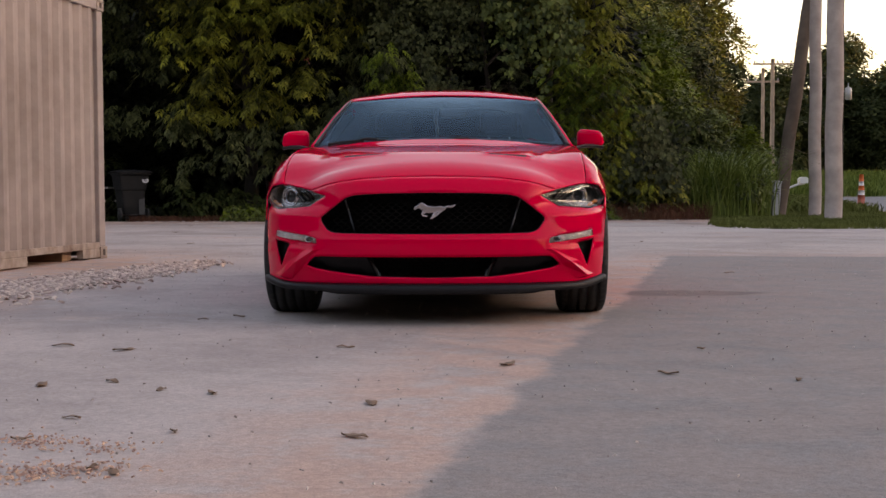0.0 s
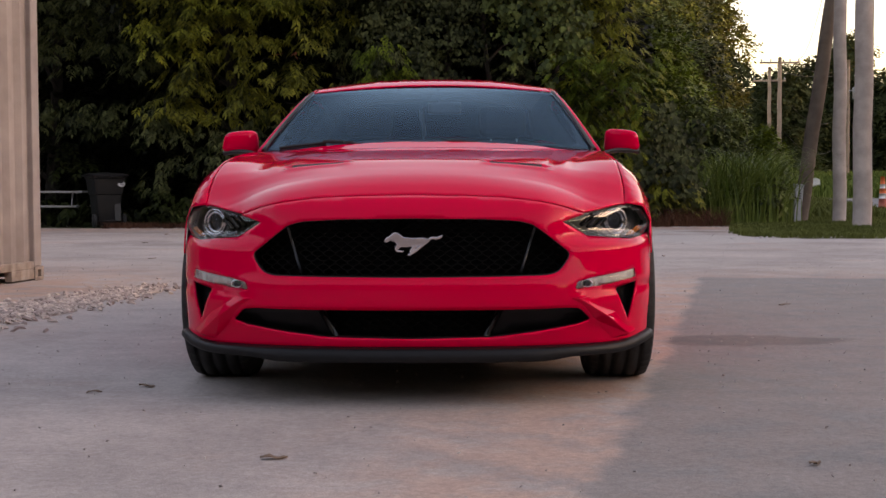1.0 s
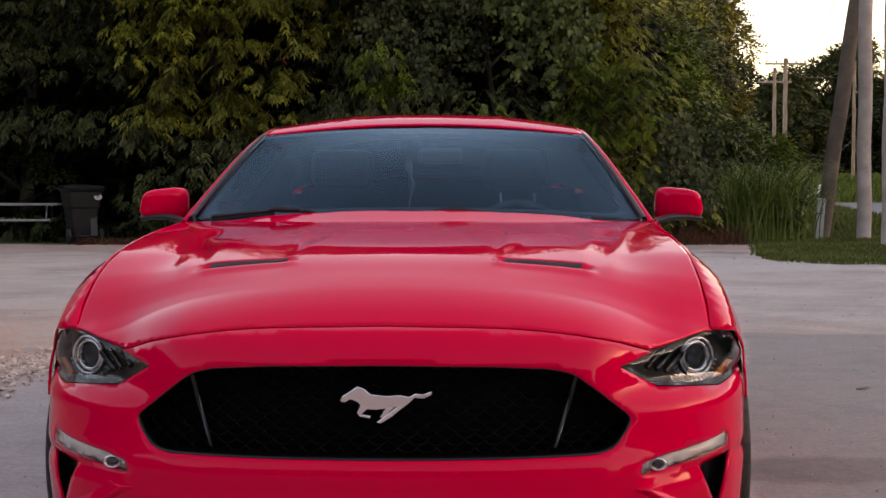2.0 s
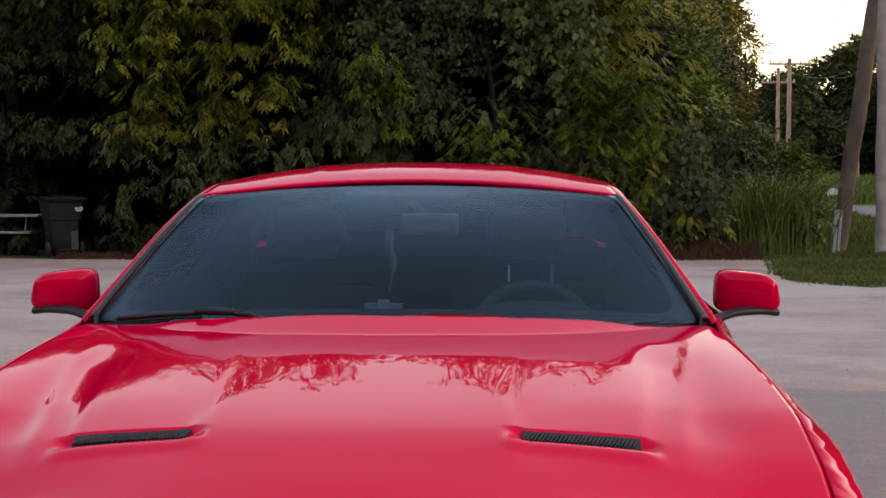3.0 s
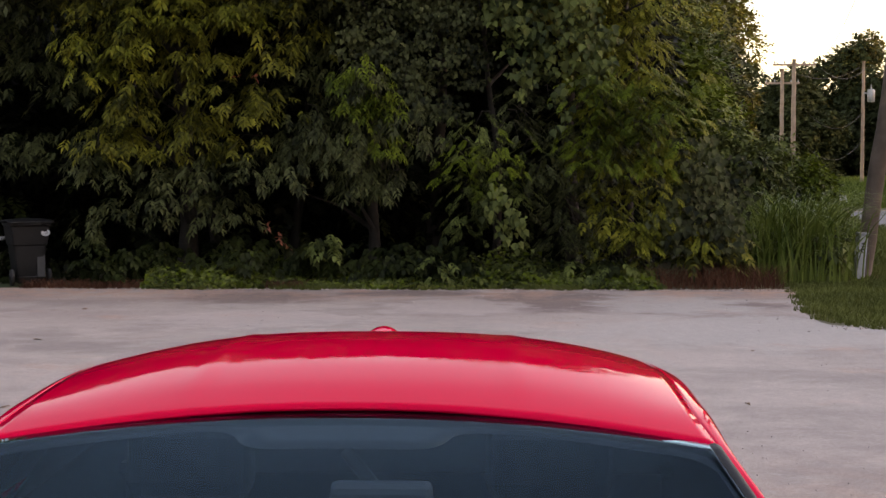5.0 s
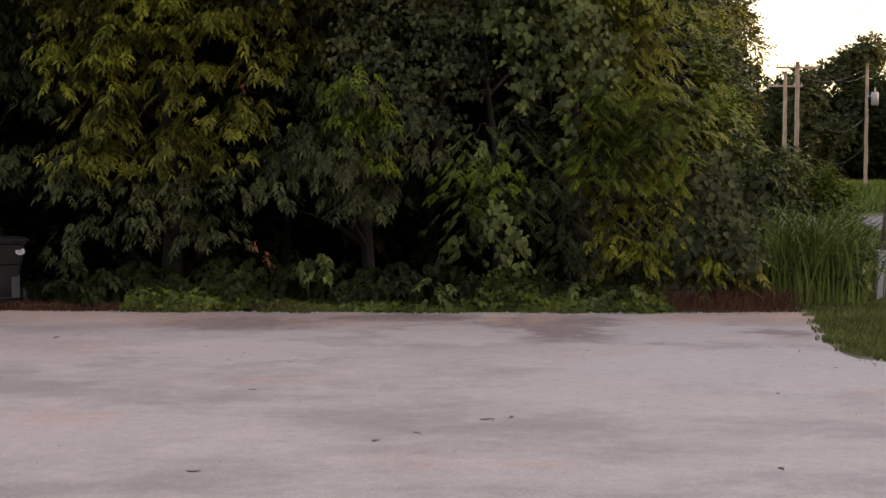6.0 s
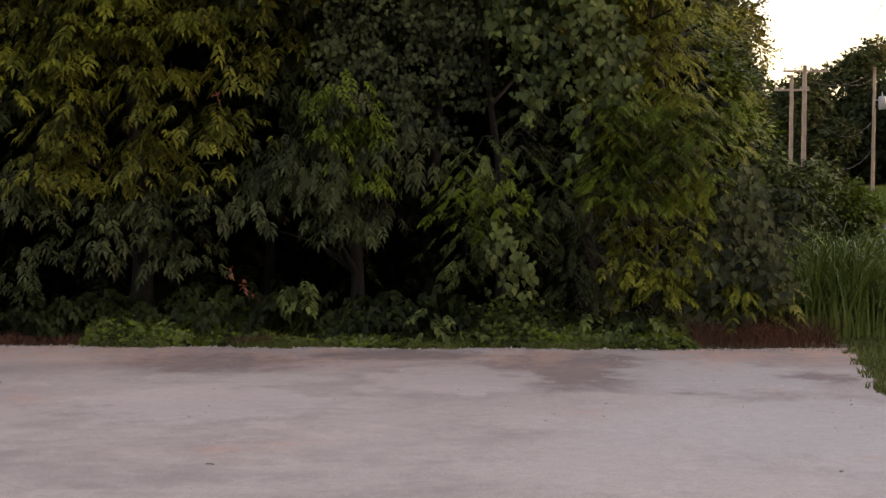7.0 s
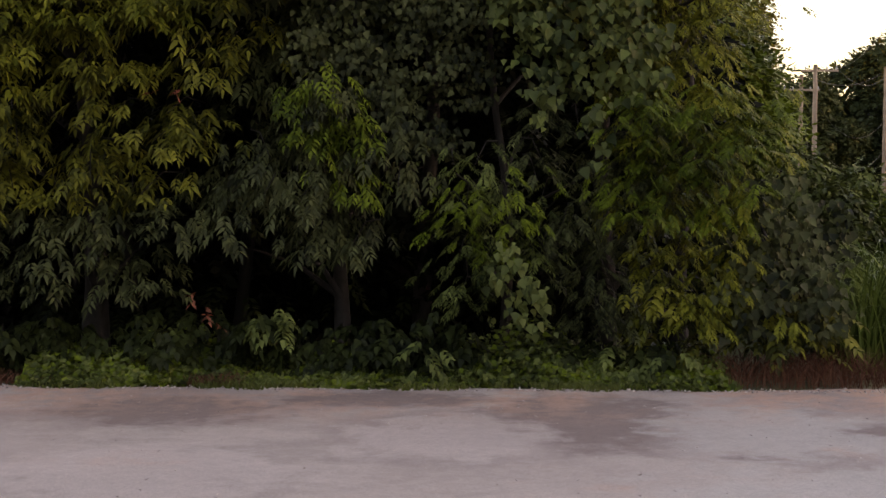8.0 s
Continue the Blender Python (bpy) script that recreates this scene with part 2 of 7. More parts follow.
AMBER = material("amber_marker", (0.55, 0.13, 0.01), rough=0.25)
LAMP_WHITE = material("lamp_diffuser", (0.85, 0.85, 0.83), rough=0.3, vary=0.12, scale=60)
SCREEN_GLASS = glass_material("tinted_glass", (0.74, 0.83, 0.87), ior=1.38, sheen=(0.35, 0.53, 0.63))
DARK_GLASS = glass_material("dark_tinted_glass", (0.10, 0.105, 0.11))
LENS_GLASS = glass_material("clear_lens", (0.93, 0.94, 0.95), ior=1.45)
HAZY_GLASS = glass_material("hazy_lens", (0.92, 0.92, 0.91), rough=0.12)
CLOTH = material("dark_upholstery", (0.035, 0.035, 0.037), rough=0.85, vary=0.3, scale=60, bump=0.2, bump_scale=400)
DASH = material("dark_dashboard", (0.060, 0.064, 0.068), rough=0.7, vary=0.2, scale=90, bump=0.2, bump_scale=500)
TRIM_GREY = material("grey_cabin_trim", (0.075, 0.08, 0.085), rough=0.5, vary=0.1, scale=60)
TRIM_PALE = material("pale_trinket", (0.20, 0.21, 0.22), rough=0.4, vary=0.1, scale=80)
FRIT = material("black_frit", (0.006, 0.006, 0.007), rough=0.4)

# ---- the ground ----
ROAD_TAN = 0.2


def ground_material(name, rgb, stain, dirt, line=False, coarse=0.42, dirt_amount=0.35):
    """Weathered paving: broad stains, fine aggregate, and earth that has washed over it."""
    m = bpy.data.materials.new(name)
    m.use_nodes = True
    nt = m.node_tree
    n, ln = nt.nodes, nt.links
    bs = n["Principled BSDF"]
    bs.inputs["Roughness"].default_value = 0.88
    bs.inputs["Specular IOR Level"].default_value = 0.3
    co = n.new("ShaderNodeTexCoord")

    def noise_of(scale, detail=6, stretch=None, rough=0.65):
        t = n.new("ShaderNodeTexNoise")
        t.inputs["Scale"].default_value = scale
        t.inputs["Detail"].default_value = detail
        t.inputs["Roughness"].default_value = rough
        if stretch:
            mp = n.new("ShaderNodeMapping")
            mp.inputs["Scale"].default_value = stretch
            mp.inputs["Rotation"].default_value = (0, 0, radians(-8))
            ln.new(co.outputs["Object"], mp.inputs["Vector"])
            ln.new(mp.outputs[0], t.inputs["Vector"])
        else:
            ln.new(co.outputs["Object"], t.inputs["Vector"])
        return t.outputs["Fac"]

    def ramp(sock, a, b, lo=0.0, hi=1.0):
        r = n.new("ShaderNodeMapRange")
        r.clamp = True
        r.interpolation_type = "SMOOTHSTEP"
        for i, q in enumerate((a, b, lo, hi)):
            r.inputs[i + 1].default_value = q
        ln.new(sock, r.inputs[0])
        return r.outputs[0]

    def math_of(op, a, b):
        q = n.new("ShaderNodeMath")
        q.operation = op
        for i, s in enumerate((a, b)):
            if isinstance(s, (int, float)):
                q.inputs[i].default_value = s
            else:
                ln.new(s, q.inputs[i])
        return q.outputs[0]

    def mix(fac, a, b):
        q = n.new("ShaderNodeMix")
        q.data_type = "RGBA"
        ln.new(fac, q.inputs[0])
        for i, s in ((6, a), (7, b)):
            if isinstance(s, tuple):
                q.inputs[i].default_value = (*s, 1)
            else:
                ln.new(s, q.inputs[i])
        return q.outputs[2]

    col = mix(ramp(noise_of(coarse, 7, (0.8, 1.15, 1)), 0.40, 0.66), rgb, stain)
    col = mix(ramp(noise_of(0.9, 8), 0.50, 0.72, 0, 0.55), col, tuple(min(1, c * 1.22) for c in rgb))
    earth = ramp(noise_of(0.55, 8, (0.8, 1.0, 1)), 0.62 - 0.25 * dirt_amount, 0.74, 0, 0.8)
    if line:
        # earth washed along the joint with the darker paving, in front of the container and along the far edge
        sp = n.new("ShaderNodeSeparateXYZ")
        ln.new(co.outputs["Object"], sp.inputs[0])
        off = math_of("SUBTRACT", math_of("SUBTRACT", sp.outputs[0], 0.78), math_of("MULTIPLY", sp.outputs[1], ROAD_TAN))
        wob = math_of("ADD", off, math_of("MULTIPLY", math_of("SUBTRACT", noise_of(1.6, 6), 0.5), 0.9))
        near = math_of("MULTIPLY", ramp(wob, -1.15, -0.1), ramp(sp.outputs[1], 9.0, 5.0))
        left = math_of("MULTIPLY", ramp(math_of("ADD", sp.outputs[0], math_of("MULTIPLY", noise_of(0.8, 6), 1.8)), -0.9, -2.4), ramp(sp.outputs[1], 10.0, 5.5))
        far = math_of("MULTIPLY", ramp(sp.outputs[1], 18.2, 20.6), math_of("MAXIMUM", ramp(noise_of(0.7, 5), 0.42, 0.58), ramp(sp.outputs[0], -2.6, -4.2)))
        cor = math_of("MULTIPLY", ramp(sp.outputs[1], 18.8, 20.6), ramp(math_of("ADD", sp.outputs[0], math_of("MULTIPLY", noise_of(2.0, 5), 0.8)), 4.2, 5.0))
        lane = ramp(noise_of(3.2, 7), 0.34, 0.58)
        more = math_of("MAXIMUM", math_of("MAXIMUM", math_of("MULTIPLY", near, 0.75), math_of("MULTIPLY", left, 0.85)), math_of("MAXIMUM", math_of("MULTIPLY", far, 0.8), cor))
        earth = math_of("MAXIMUM", earth, math_of("MULTIPLY", more, lane))
    if line:
        # grime and worn pale areas over the far part of the lot
        grime = math_of("MULTIPLY", math_of("MULTIPLY", ramp(sp.outputs[1], 13.5, 19.5), ramp(noise_of(0.40, 6, (1.0, 0.8, 1), 0.55), 0.40, 0.60)), 0.55)
        col = mix(grime, col, (0.267, 0.216, 0.202))

        def area(cx, cy, rx, ry, ragged=1.1):
            dx = math_of("MULTIPLY", math_of("SUBTRACT", sp.outputs[0], cx), 1 / rx)
            dy = math_of("MULTIPLY", math_of("SUBTRACT", sp.outputs[1], cy), 1 / ry)
            r = math_of("SQRT", math_of("ADD", math_of("MULTIPLY", dx, dx), math_of("MULTIPLY", dy, dy)), 0)
            return ramp(math_of("ADD", r, math_of("MULTIPLY", math_of("SUBTRACT", noise_of(1.7, 6), 0.5), ragged * 2)), 1.15, 0.65)
        for tone, amount, spots in (((0.222, 0.176, 0.163), 0.9, ((1.3, 19.0, 1.4, 1.7), (-3.1, 19.5, 1.3, 0.9), (2.6, 17.2, 0.4, 0.14), (4.0, 18.4, 0.7, 0.5), (-0.9, 20.2, 1.6, 0.5))),
                                    ((0.488, 0.436, 0.410), 0.70, ((-0.1, 18.1, 1.0, 1.3), (-2.6, 16.4, 1.5, 1.2))),
                                    ((0.440, 0.415, 0.392), 0.80, ((2.9, 18.4, 1.2, 1.5), (3.4, 15.2, 2.2, 1.8)))):
            hit = None
            for spot in spots:
                one_spot = area(*spot)
                hit = one_spot if hit is None else math_of("MAXIMUM", hit, one_spot)
            col = mix(math_of("MULTIPLY", hit, amount), col, tone)
        # the smoother asphalt strip laid over one side of the lot
        w2 = math_of("ADD", off, math_of("MULTIPLY", math_of("SUBTRACT", noise_of(2.2, 7), 0.5), 0.30))
        strip = math_of("MULTIPLY", ramp(w2, -0.04, 0.06), ramp(math_of("ADD", math_of("ADD", sp.outputs[1], math_of("MULTIPLY", sp.outputs[0], 0.10)), math_of("MULTIPLY", noise_of(1.9, 6), 0.4)), 7.25, 7.1))
        tar = mix(ramp(noise_of(0.45, 7, (0.6, 1.5, 1)), 0.45, 0.68, 0, 0.5), (0.239, 0.229, 0.218), (0.179, 0.169, 0.163))
        tar = mix(math_of("MULTIPLY", area(1.62, 2.08, 0.6, 0.22), 0.8), tar, (0.137, 0.124, 0.120))
        col = mix(strip, col, tar)
        earth = math_of("MULTIPLY", earth, ramp(strip, 0, 1, 1.0, 0.22))
    col = mix(earth, col, dirt)
    mid = ramp(noise_of(7, 8, None, 0.78), 0.30, 0.70, 0.92, 1.08)
    fine = ramp(noise_of(38, 5, None, 0.75), 0.28, 0.72, 0.84, 1.15)
    grit = ramp(noise_of(190, 3, None, 0.7), 0.30, 0.70, 0.80, 1.2)
    hs = n.new("ShaderNodeHueSaturation")
    ln.new(col, hs.inputs["Color"])
    ln.new(math_of("MULTIPLY", mid, math_of("MULTIPLY", fine, grit)), hs.inputs["Value"])
    ln.new(hs.outputs[0], bs.inputs["Base Color"])
    bp = n.new("ShaderNodeBump")
    bp.inputs["Strength"].default_value = 0.35
    bp.inputs["Distance"].default_value = 0.012
    ln.new(math_of("ADD", noise_of(70, 6), math_of("MULTIPLY", noise_of(9, 5), 0.8)), bp.inputs["Height"])
    ln.new(bp.outputs[0], bs.inputs["Normal"])
    return m


LOT = ground_material("worn_concrete", (0.448, 0.396, 0.364), (0.312, 0.273, 0.252), (0.501, 0.325, 0.247), line=True, dirt_amount=0.22)
ROAD = ground_material("road_asphalt", (0.21, 0.20, 0.20), (0.22, 0.21, 0.21), (0.30, 0.25, 0.2), coarse=0.2, dirt_amount=0.05)
EARTH = material("leaf_litter_earth", (0.075, 0.05, 0.03), rough=0.95, vary=0.4, scale=14, second=(0.05, 0.075, 0.02), second_scale=0.35, second_amount=0.8, bump=0.8, bump_scale=20)
MEADOW = material("rough_meadow", (0.060, 0.066, 0.028), rough=0.9, vary=0.35, scale=3, second=(0.15, 0.12, 0.06), second_scale=0.12, second_amount=0.6, bump=0.6, bump_scale=6)
SAND = material("sandy_verge", (0.38, 0.29, 0.2), rough=0.95, vary=0.25, scale=5, bump=0.5, bump_scale=30)


def ground_z(x, y):
    h = 1.35 * sstep(82, 116, y) * sstep(10, 20, x)
    return h


v, f = grid(lambda a, b: (lambda x, y: (x, y, ground_z(x, y) - 0.014))(-900 + 1800 * (0.5 + 4 * (a - 0.5) ** 3), -700 + 1700 * (0.42 + 4.0 * (b - 0.42) ** 3 if b < 0.42 else 0.42 + 0.58 * ((b - 0.42) / 0.58) ** 2.6)), 90, 130)
ground = solid("ground", v, f, EARTH)
tagged(ground, "bare earth with weeds and leaf litter", "ground", kind="structure")


def rag(a, b, n, amp, seed):
    """A frayed line from a to b."""
    out = []
    d = Vector((b[0] - a[0], b[1] - a[1])).normalized()
    for i in range(n):
        k = i / n
        p = Vector((a[0] + (b[0] - a[0]) * k, a[1] + (b[1] - a[1]) * k))
        w = noise.noise(Vector((p.x * 0.7, p.y * 0.7, seed))) * amp + noise.noise(Vector((p.x * 3, p.y * 3, seed + 5))) * amp * 0.4
        out.append((p.x - d.y * w, p.y + d.x * w))
    return out


lot_loop = [(-42, -45), (24, -45), (24, 2), (12, 15.0)] + rag((9.5, 15.05), (5.2, 15.1), 16, 0.14, 1) + rag((5.2, 15.1), (4.45, 15.9), 6, 0.08, 8) + rag((4.45, 15.9), (4.45, 17.4), 10, 0.10, 2) + rag((4.45, 17.4), (5.05, 20.2), 14, 0.16, 3) + \
    rag((5.05, 20.2), (5.3, 21.25), 6, 0.1, 4) + rag((5.3, 21.2), (2.4, 21.0), 16, 0.14, 5) + rag((2.4, 21.0), (-6.0, 20.95), 50, 0.14, 6) + rag((-6, 20.95), (-14, 22.4), 30, 0.3, 7) + [(-42, 24)]
v, f = sheet_of(lot_loop, [], 2.0, lambda x, y: (x, y, 0.0), (0, 0, 1))
lot = solid("pavement", v, f, LOT)
tagged(lot, "worn pinkish grey concrete lot with washed-over earth", "pavement", kind="structure")

left = [(8.6, 15.6), (11.4, 29.5), (14.6, 47), (17.6, 62), (19.3, 70), (22.0, 76.5), (28, 82), (60, 93), (160, 120)]
right = [(160, 104), (60, 76), (34, 68), (29, 62), (26, 50), (22.5, 30), (20, 15.6)]
v, f = sheet_of(left + right, [], 6.0, lambda x, y: (x, y, 0.002 + ground_z(x, y)), (0, 0, 1))
road = solid("road", v, f, ROAD)
tagged(road, "pale grey asphalt road bending away", "road", kind="structure")
verge = [(x - 0.9 + 0.5 * math.sin(i * 2.1), y + 0.3) for i, (x, y) in enumerate(left[:7])] + [(x + 0.6, y) for x, y in reversed(left[:7])]
v, f = sheet_of(verge, [], 3.0, lambda x, y: (x, y, -0.004), (0, 0, 1))
tagged(solid("verge", v, f, SAND), "pale sandy edge of the road", "ground", kind="structure")
lawn_loop = [(4.2, 14.9), (9.0, 14.9), (10.9, 29.4), (18.6, 70.5), (21.5, 77.5), (28, 83), (60, 94.5), (160, 122), (160, 200), (14, 200), (6.5, 40), (5.6, 26), (4.4, 20)]
v, f = sheet_of(lawn_loop, [], 5.0, lambda x, y: (x, y, -0.008 + ground_z(x, y)), (0, 0, 1))
tagged(solid("grass_ground", v, f, MEADOW), "rough grass ground beside the road", "ground", kind="structure")

# ---- container ----
TAN = material("faded_tan_paint", (0.342, 0.292, 0.266), rough=0.62, vary=0.10, scale=7, second=(0.235, 0.19, 0.17), second_scale=1.1, second_amount=0.4, bump=0.12, bump_scale=40)
TAN_DARK = material("grimy_tan_steel", (0.360, 0.300, 0.252), rough=0.7, vary=0.25, scale=9, second=(0.16, 0.10, 0.07), second_scale=4, second_amount=0.35, bump=0.2, bump_scale=60)
PALLET = material("old_timber", (0.30, 0.2, 0.13), rough=0.85, vary=0.3, scale=12, bump=0.3, bump_scale=50)
box_c = thing("shipping_container", "faded tan corrugated steel shipping container on bare ground", "container", (-3.535, 6.66, 0.0), -7.2)
CL, CW, CH = 6.06, 2.44, 2.59


def corrugated(length, z0, z1, pitch, deep, at):
    """A folded steel wall: at(along, out, z) puts each point."""
    prof = []
    n = round(length / pitch)
    p = length / n
    for i in range(n):
        prof += [(i * p, 0), (i * p + 0.26 * p, 0), (i * p + 0.5 * p, -deep), (i * p + 0.76 * p, -deep)]
    prof.append((length, 0))
    vs, fs = [], []
    for a, o in prof:
        vs += [at(a, o, z0), at(a, o, z1)]
    for i in range(len(prof) - 1):
        fs.append((2 * i, 2 * i + 2, 2 * i + 3, 2 * i + 1))
    return vs, fs


v, f = corrugated(CW - 0.2, 0.16, CH - 0.1, 0.232, 0.04, lambda a, o, z: (-0.02 + o, -CW + 0.1 + a, z))
solid("end_wall", v, f, TAN, box_c, smooth=False, thick=0.003)
v, f = corrugated(CW - 0.2, 0.16, CH - 0.1, 0.232, 0.04, lambda a, o, z: (-CL + 0.02 - o, -0.1 - a, z))
solid("end_wall", v, f, TAN, box_c, smooth=False, thick=0.003)
for sy in (0, 1):
    v, f = corrugated(CL - 0.2, 0.16, CH - 0.1, 0.278, 0.036, (lambda a, o, z: (-0.1 - a, -0.02 + o, z)) if sy == 0 else (lambda a, o, z: (-CL + 0.1 + a, -CW + 0.02 - o, z)))
    solid("side_wall", v, f, TAN, box_c, smooth=False, thick=0.003)
for cx in (0, -CL + 0.16):
    for cy in (0, -CW + 0.16):
        bm = bmesh.new()
        add_box(bm, (cx - 0.16 + 0.012, cy - 0.16 + 0.012, 0.118), (cx - 0.012, cy - 0.012, CH - 0.118))
        part("corner_post", bm, TAN, box_c, bevel=0.01)
        for z0 in (0.0, CH - 0.118):
            bm = bmesh.new()
            for (a0, a1), (b0, b1), (c0, c1) in (((-0.178, 0), (-0.162, 0), (0, 0.03)), ((-0.178, 0), (-0.162, 0), (0.088, 0.118)), ((-0.178, -0.12), (-0.162, 0), (0.03, 0.088)), ((-0.055, 0), (-0.05, 0), (0.03, 0.088)),
                                                 ((-0.055, 0), (-0.162, -0.105), (0.03, 0.088)), ((-0.12, -0.055), (-0.15, -0.04), (0.03, 0.088))):
                add_box(bm, (cx + a0, cy + b0, z0 + c0), (cx + a1, cy + b1, z0 + c1))
            part("corner_casting", bm, TAN_DARK, box_c, bevel=0.004)
for cx in (-0.075, -CL + 0.005):
    bm = bmesh.new()
    add_box(bm, (cx, -CW + 0.16, CH - 0.11), (cx + 0.07, -0.16, CH - 0.01))
    part("top_rail", bm, TAN, box_c, bevel=0.006)
    bm = bmesh.new()
    add_box(bm, (cx, -CW + 0.16, 0.10), (cx + 0.066, -0.16, 0.165))
    add_box(bm, (cx, -0.56, 0.012), (cx + 0.066, -0.16, 0.10))
    add_box(bm, (cx, -CW + 0.16, 0.012), (cx + 0.066, -1.72, 0.10))
    part("bottom_rail", bm, TAN_DARK, box_c, bevel=0.006)
for cy in (-0.075, -CW + 0.01):
    bm = bmesh.new()
    add_box(bm, (-CL + 0.18, cy, CH - 0.08), (-0.18, cy + 0.065, CH - 0.01))
    add_box(bm, (-CL + 0.18, cy, 0.02), (-0.18, cy + 0.065, 0.165))
    part("side_rail", bm, TAN_DARK, box_c, bevel=0.006)
v, f = corrugated(CL - 0.1, -CW + 0.05, -0.05, 0.21, 0.02, lambda a, o, z: (-CL + 0.05 + a, z, CH - 0.02 + o))
solid("container_roof", v, f, TAN, box_c, smooth=False, thick=0.003)
bm = bmesh.new()
add_box(bm, (-CL + 0.1, -CW + 0.08, 0.12), (-0.10, -0.08, 0.155))
part("container_floor", bm, PALLET, box_c)
bm = bmesh.new()
add_box(bm, (-0.9, -0.78, 0.0), (-0.12, -0.58, 0.115))
part("timber_block", bm, PALLET, box_c, "worn timber block under the floor", bevel=0.01)

# ---- wheeled bin and picnic table ----
BIN = material("dark_grey_bin_plastic", (0.010, 0.0105, 0.011), rough=0.5, spec=0.3, vary=0.15, scale=10, bump=0.1, bump_scale=120)
STICKER = material("pale_sticker", (0.62, 0.64, 0.66), rough=0.5, vary=0.1, scale=40)
binn = thing("wheeled_bin", "dark grey plastic wheeled rubbish bin with a pale sticker", "bin", (-7.36, 21.85, 0), 30)
vs = []
RINGS = [(0.05, 0.20, 0.245), (0.30, 0.235, 0.28), (0.66, 0.265, 0.315), (0.68, 0.285, 0.335), (0.98, 0.32, 0.38), (1.0, 0.345, 0.405), (1.04, 0.345, 0.405)]
for z, hx, hy in RINGS:
    lp = rounded([(-hx, -hy), (hx, -hy), (hx, hy), (-hx, hy)], 0.06, 3)
    vs += [(a, b, z) for a, b in lp]
n = 16
fs = [(r * n + i, r * n + (i + 1) % n, (r + 1) * n + (i + 1) % n, (r + 1) * n + i) for r in range(len(RINGS) - 1) for i in range(n)] + [tuple(reversed(range(n)))]
solid("bin_body", vs, fs, BIN, binn, smooth=False, thick=0.006)
v, f = grid(lambda a, b: (-0.37 + 0.74 * a, -0.46 + 0.89 * b, 1.045 + 0.07 * math.sin(math.pi * min(1, max(0, 0.08 + 0.86 * b))) * math.sin(math.pi * (0.12 + 0.76 * a)) ** 0.4), 10, 10)
solid("bin_lid", v, f, BIN, binn, "domed hinged lid", thick=0.02)
for sx in (-0.30, 0.30):
    vs, fs = lathe([(-0.03, 0.02), (-0.03, 0.10), (-0.022, 0.14), (0.022, 0.14), (0.03, 0.10), (0.03, 0.02)], 24)
    wob = solid("bin_wheel", [(p[0] + sx, p[1] - 0.27, p[2] + 0.14) for p in vs], fs, RUBBER, binn)
    vs, fs = lathe([(-0.034, 0.0), (-0.034, 0.07), (0.034, 0.07), (0.034, 0.0)], 16)
    solid("wheel_hub", [(p[0] + sx, p[1] - 0.27, p[2] + 0.14) for p in vs], fs, BIN, wob)
v, f = tube([(-0.30, -0.27, 0.14), (0.30, -0.27, 0.14)], 0.012, 8)
solid("axle", v, f, RIM, binn)
v, f = tube([(-0.24, -0.37, 1.0), (-0.24, -0.43, 1.02), (0.24, -0.43, 1.02), (0.24, -0.37, 1.0)], 0.016, 8)
solid("bin_handle", v, f, BIN, binn)
bm = bmesh.new()
add_box(bm, (0.10, -0.345, 0.10), (0.235, -0.325, 0.66), pose(0, 0.0, 0, -6))
part("bin_panel", bm, material("lighter_bin_panel", (0.026, 0.028, 0.030), rough=0.55, vary=0.2, scale=12), binn, bevel=0.01)
v, f = grid(lambda a, b: (0.235 + 0.075 * math.cos(2 * math.pi * a) * b, -0.368, 0.875 + 0.055 * math.sin(2 * math.pi * a) * b), 16, 2, flip=True)
solid("bin_sticker", v, f, STICKER, binn, "pale oval sticker", thick=0.003)
bm = bmesh.new()
for i in range(3):
    add_box(bm, (0.20, -0.376, 0.855 + i * 0.018), (0.275, -0.372, 0.861 + i * 0.018))
part("sticker_print", bm, BIN, binn)

BOARD = material("weathered_grey_board", (0.36, 0.34, 0.32), rough=0.8, vary=0.2, scale=20, bump=0.3, bump_scale=70)
GALV = material("galvanised_tube", (0.34, 0.34, 0.35), rough=0.45, metal=0.8, vary=0.15, scale=30)
table = thing("picnic_table", "weathered grey picnic table with tubular metal legs", "picnic table", (-9.05, 23.1, 0), 2)
for i in range(4):
    bm = bmesh.new()
    add_box(bm, (-0.92, -0.36 + i * 0.185, 0.70), (0.92, -0.185 + i * 0.185, 0.742))
    part("table_board", bm, BOARD, table, bevel=0.006)
for yy in (-0.80, 0.55):
    bm = bmesh.new()
    add_box(bm, (-0.92, yy, 0.40), (0.92, yy + 0.26, 0.44))
    part("bench_board", bm, BOARD, table, bevel=0.006)
for sx in (-0.66, 0.66):
    for sy in (-1, 1):
        v, f = tube([(sx, sy * 0.15, 0.69), (sx, sy * 0.22, 0.45), (sx, sy * 0.62, 0.03), (sx, sy * 0.62, 0.0)], 0.02, 8)
        solid("leg", v, f, GALV, table)
    v, f = tube([(sx, -0.72, 0.385), (sx, 0.72, 0.385)], 0.02, 8)
    solid("bench_bearer", v, f, GALV, table)

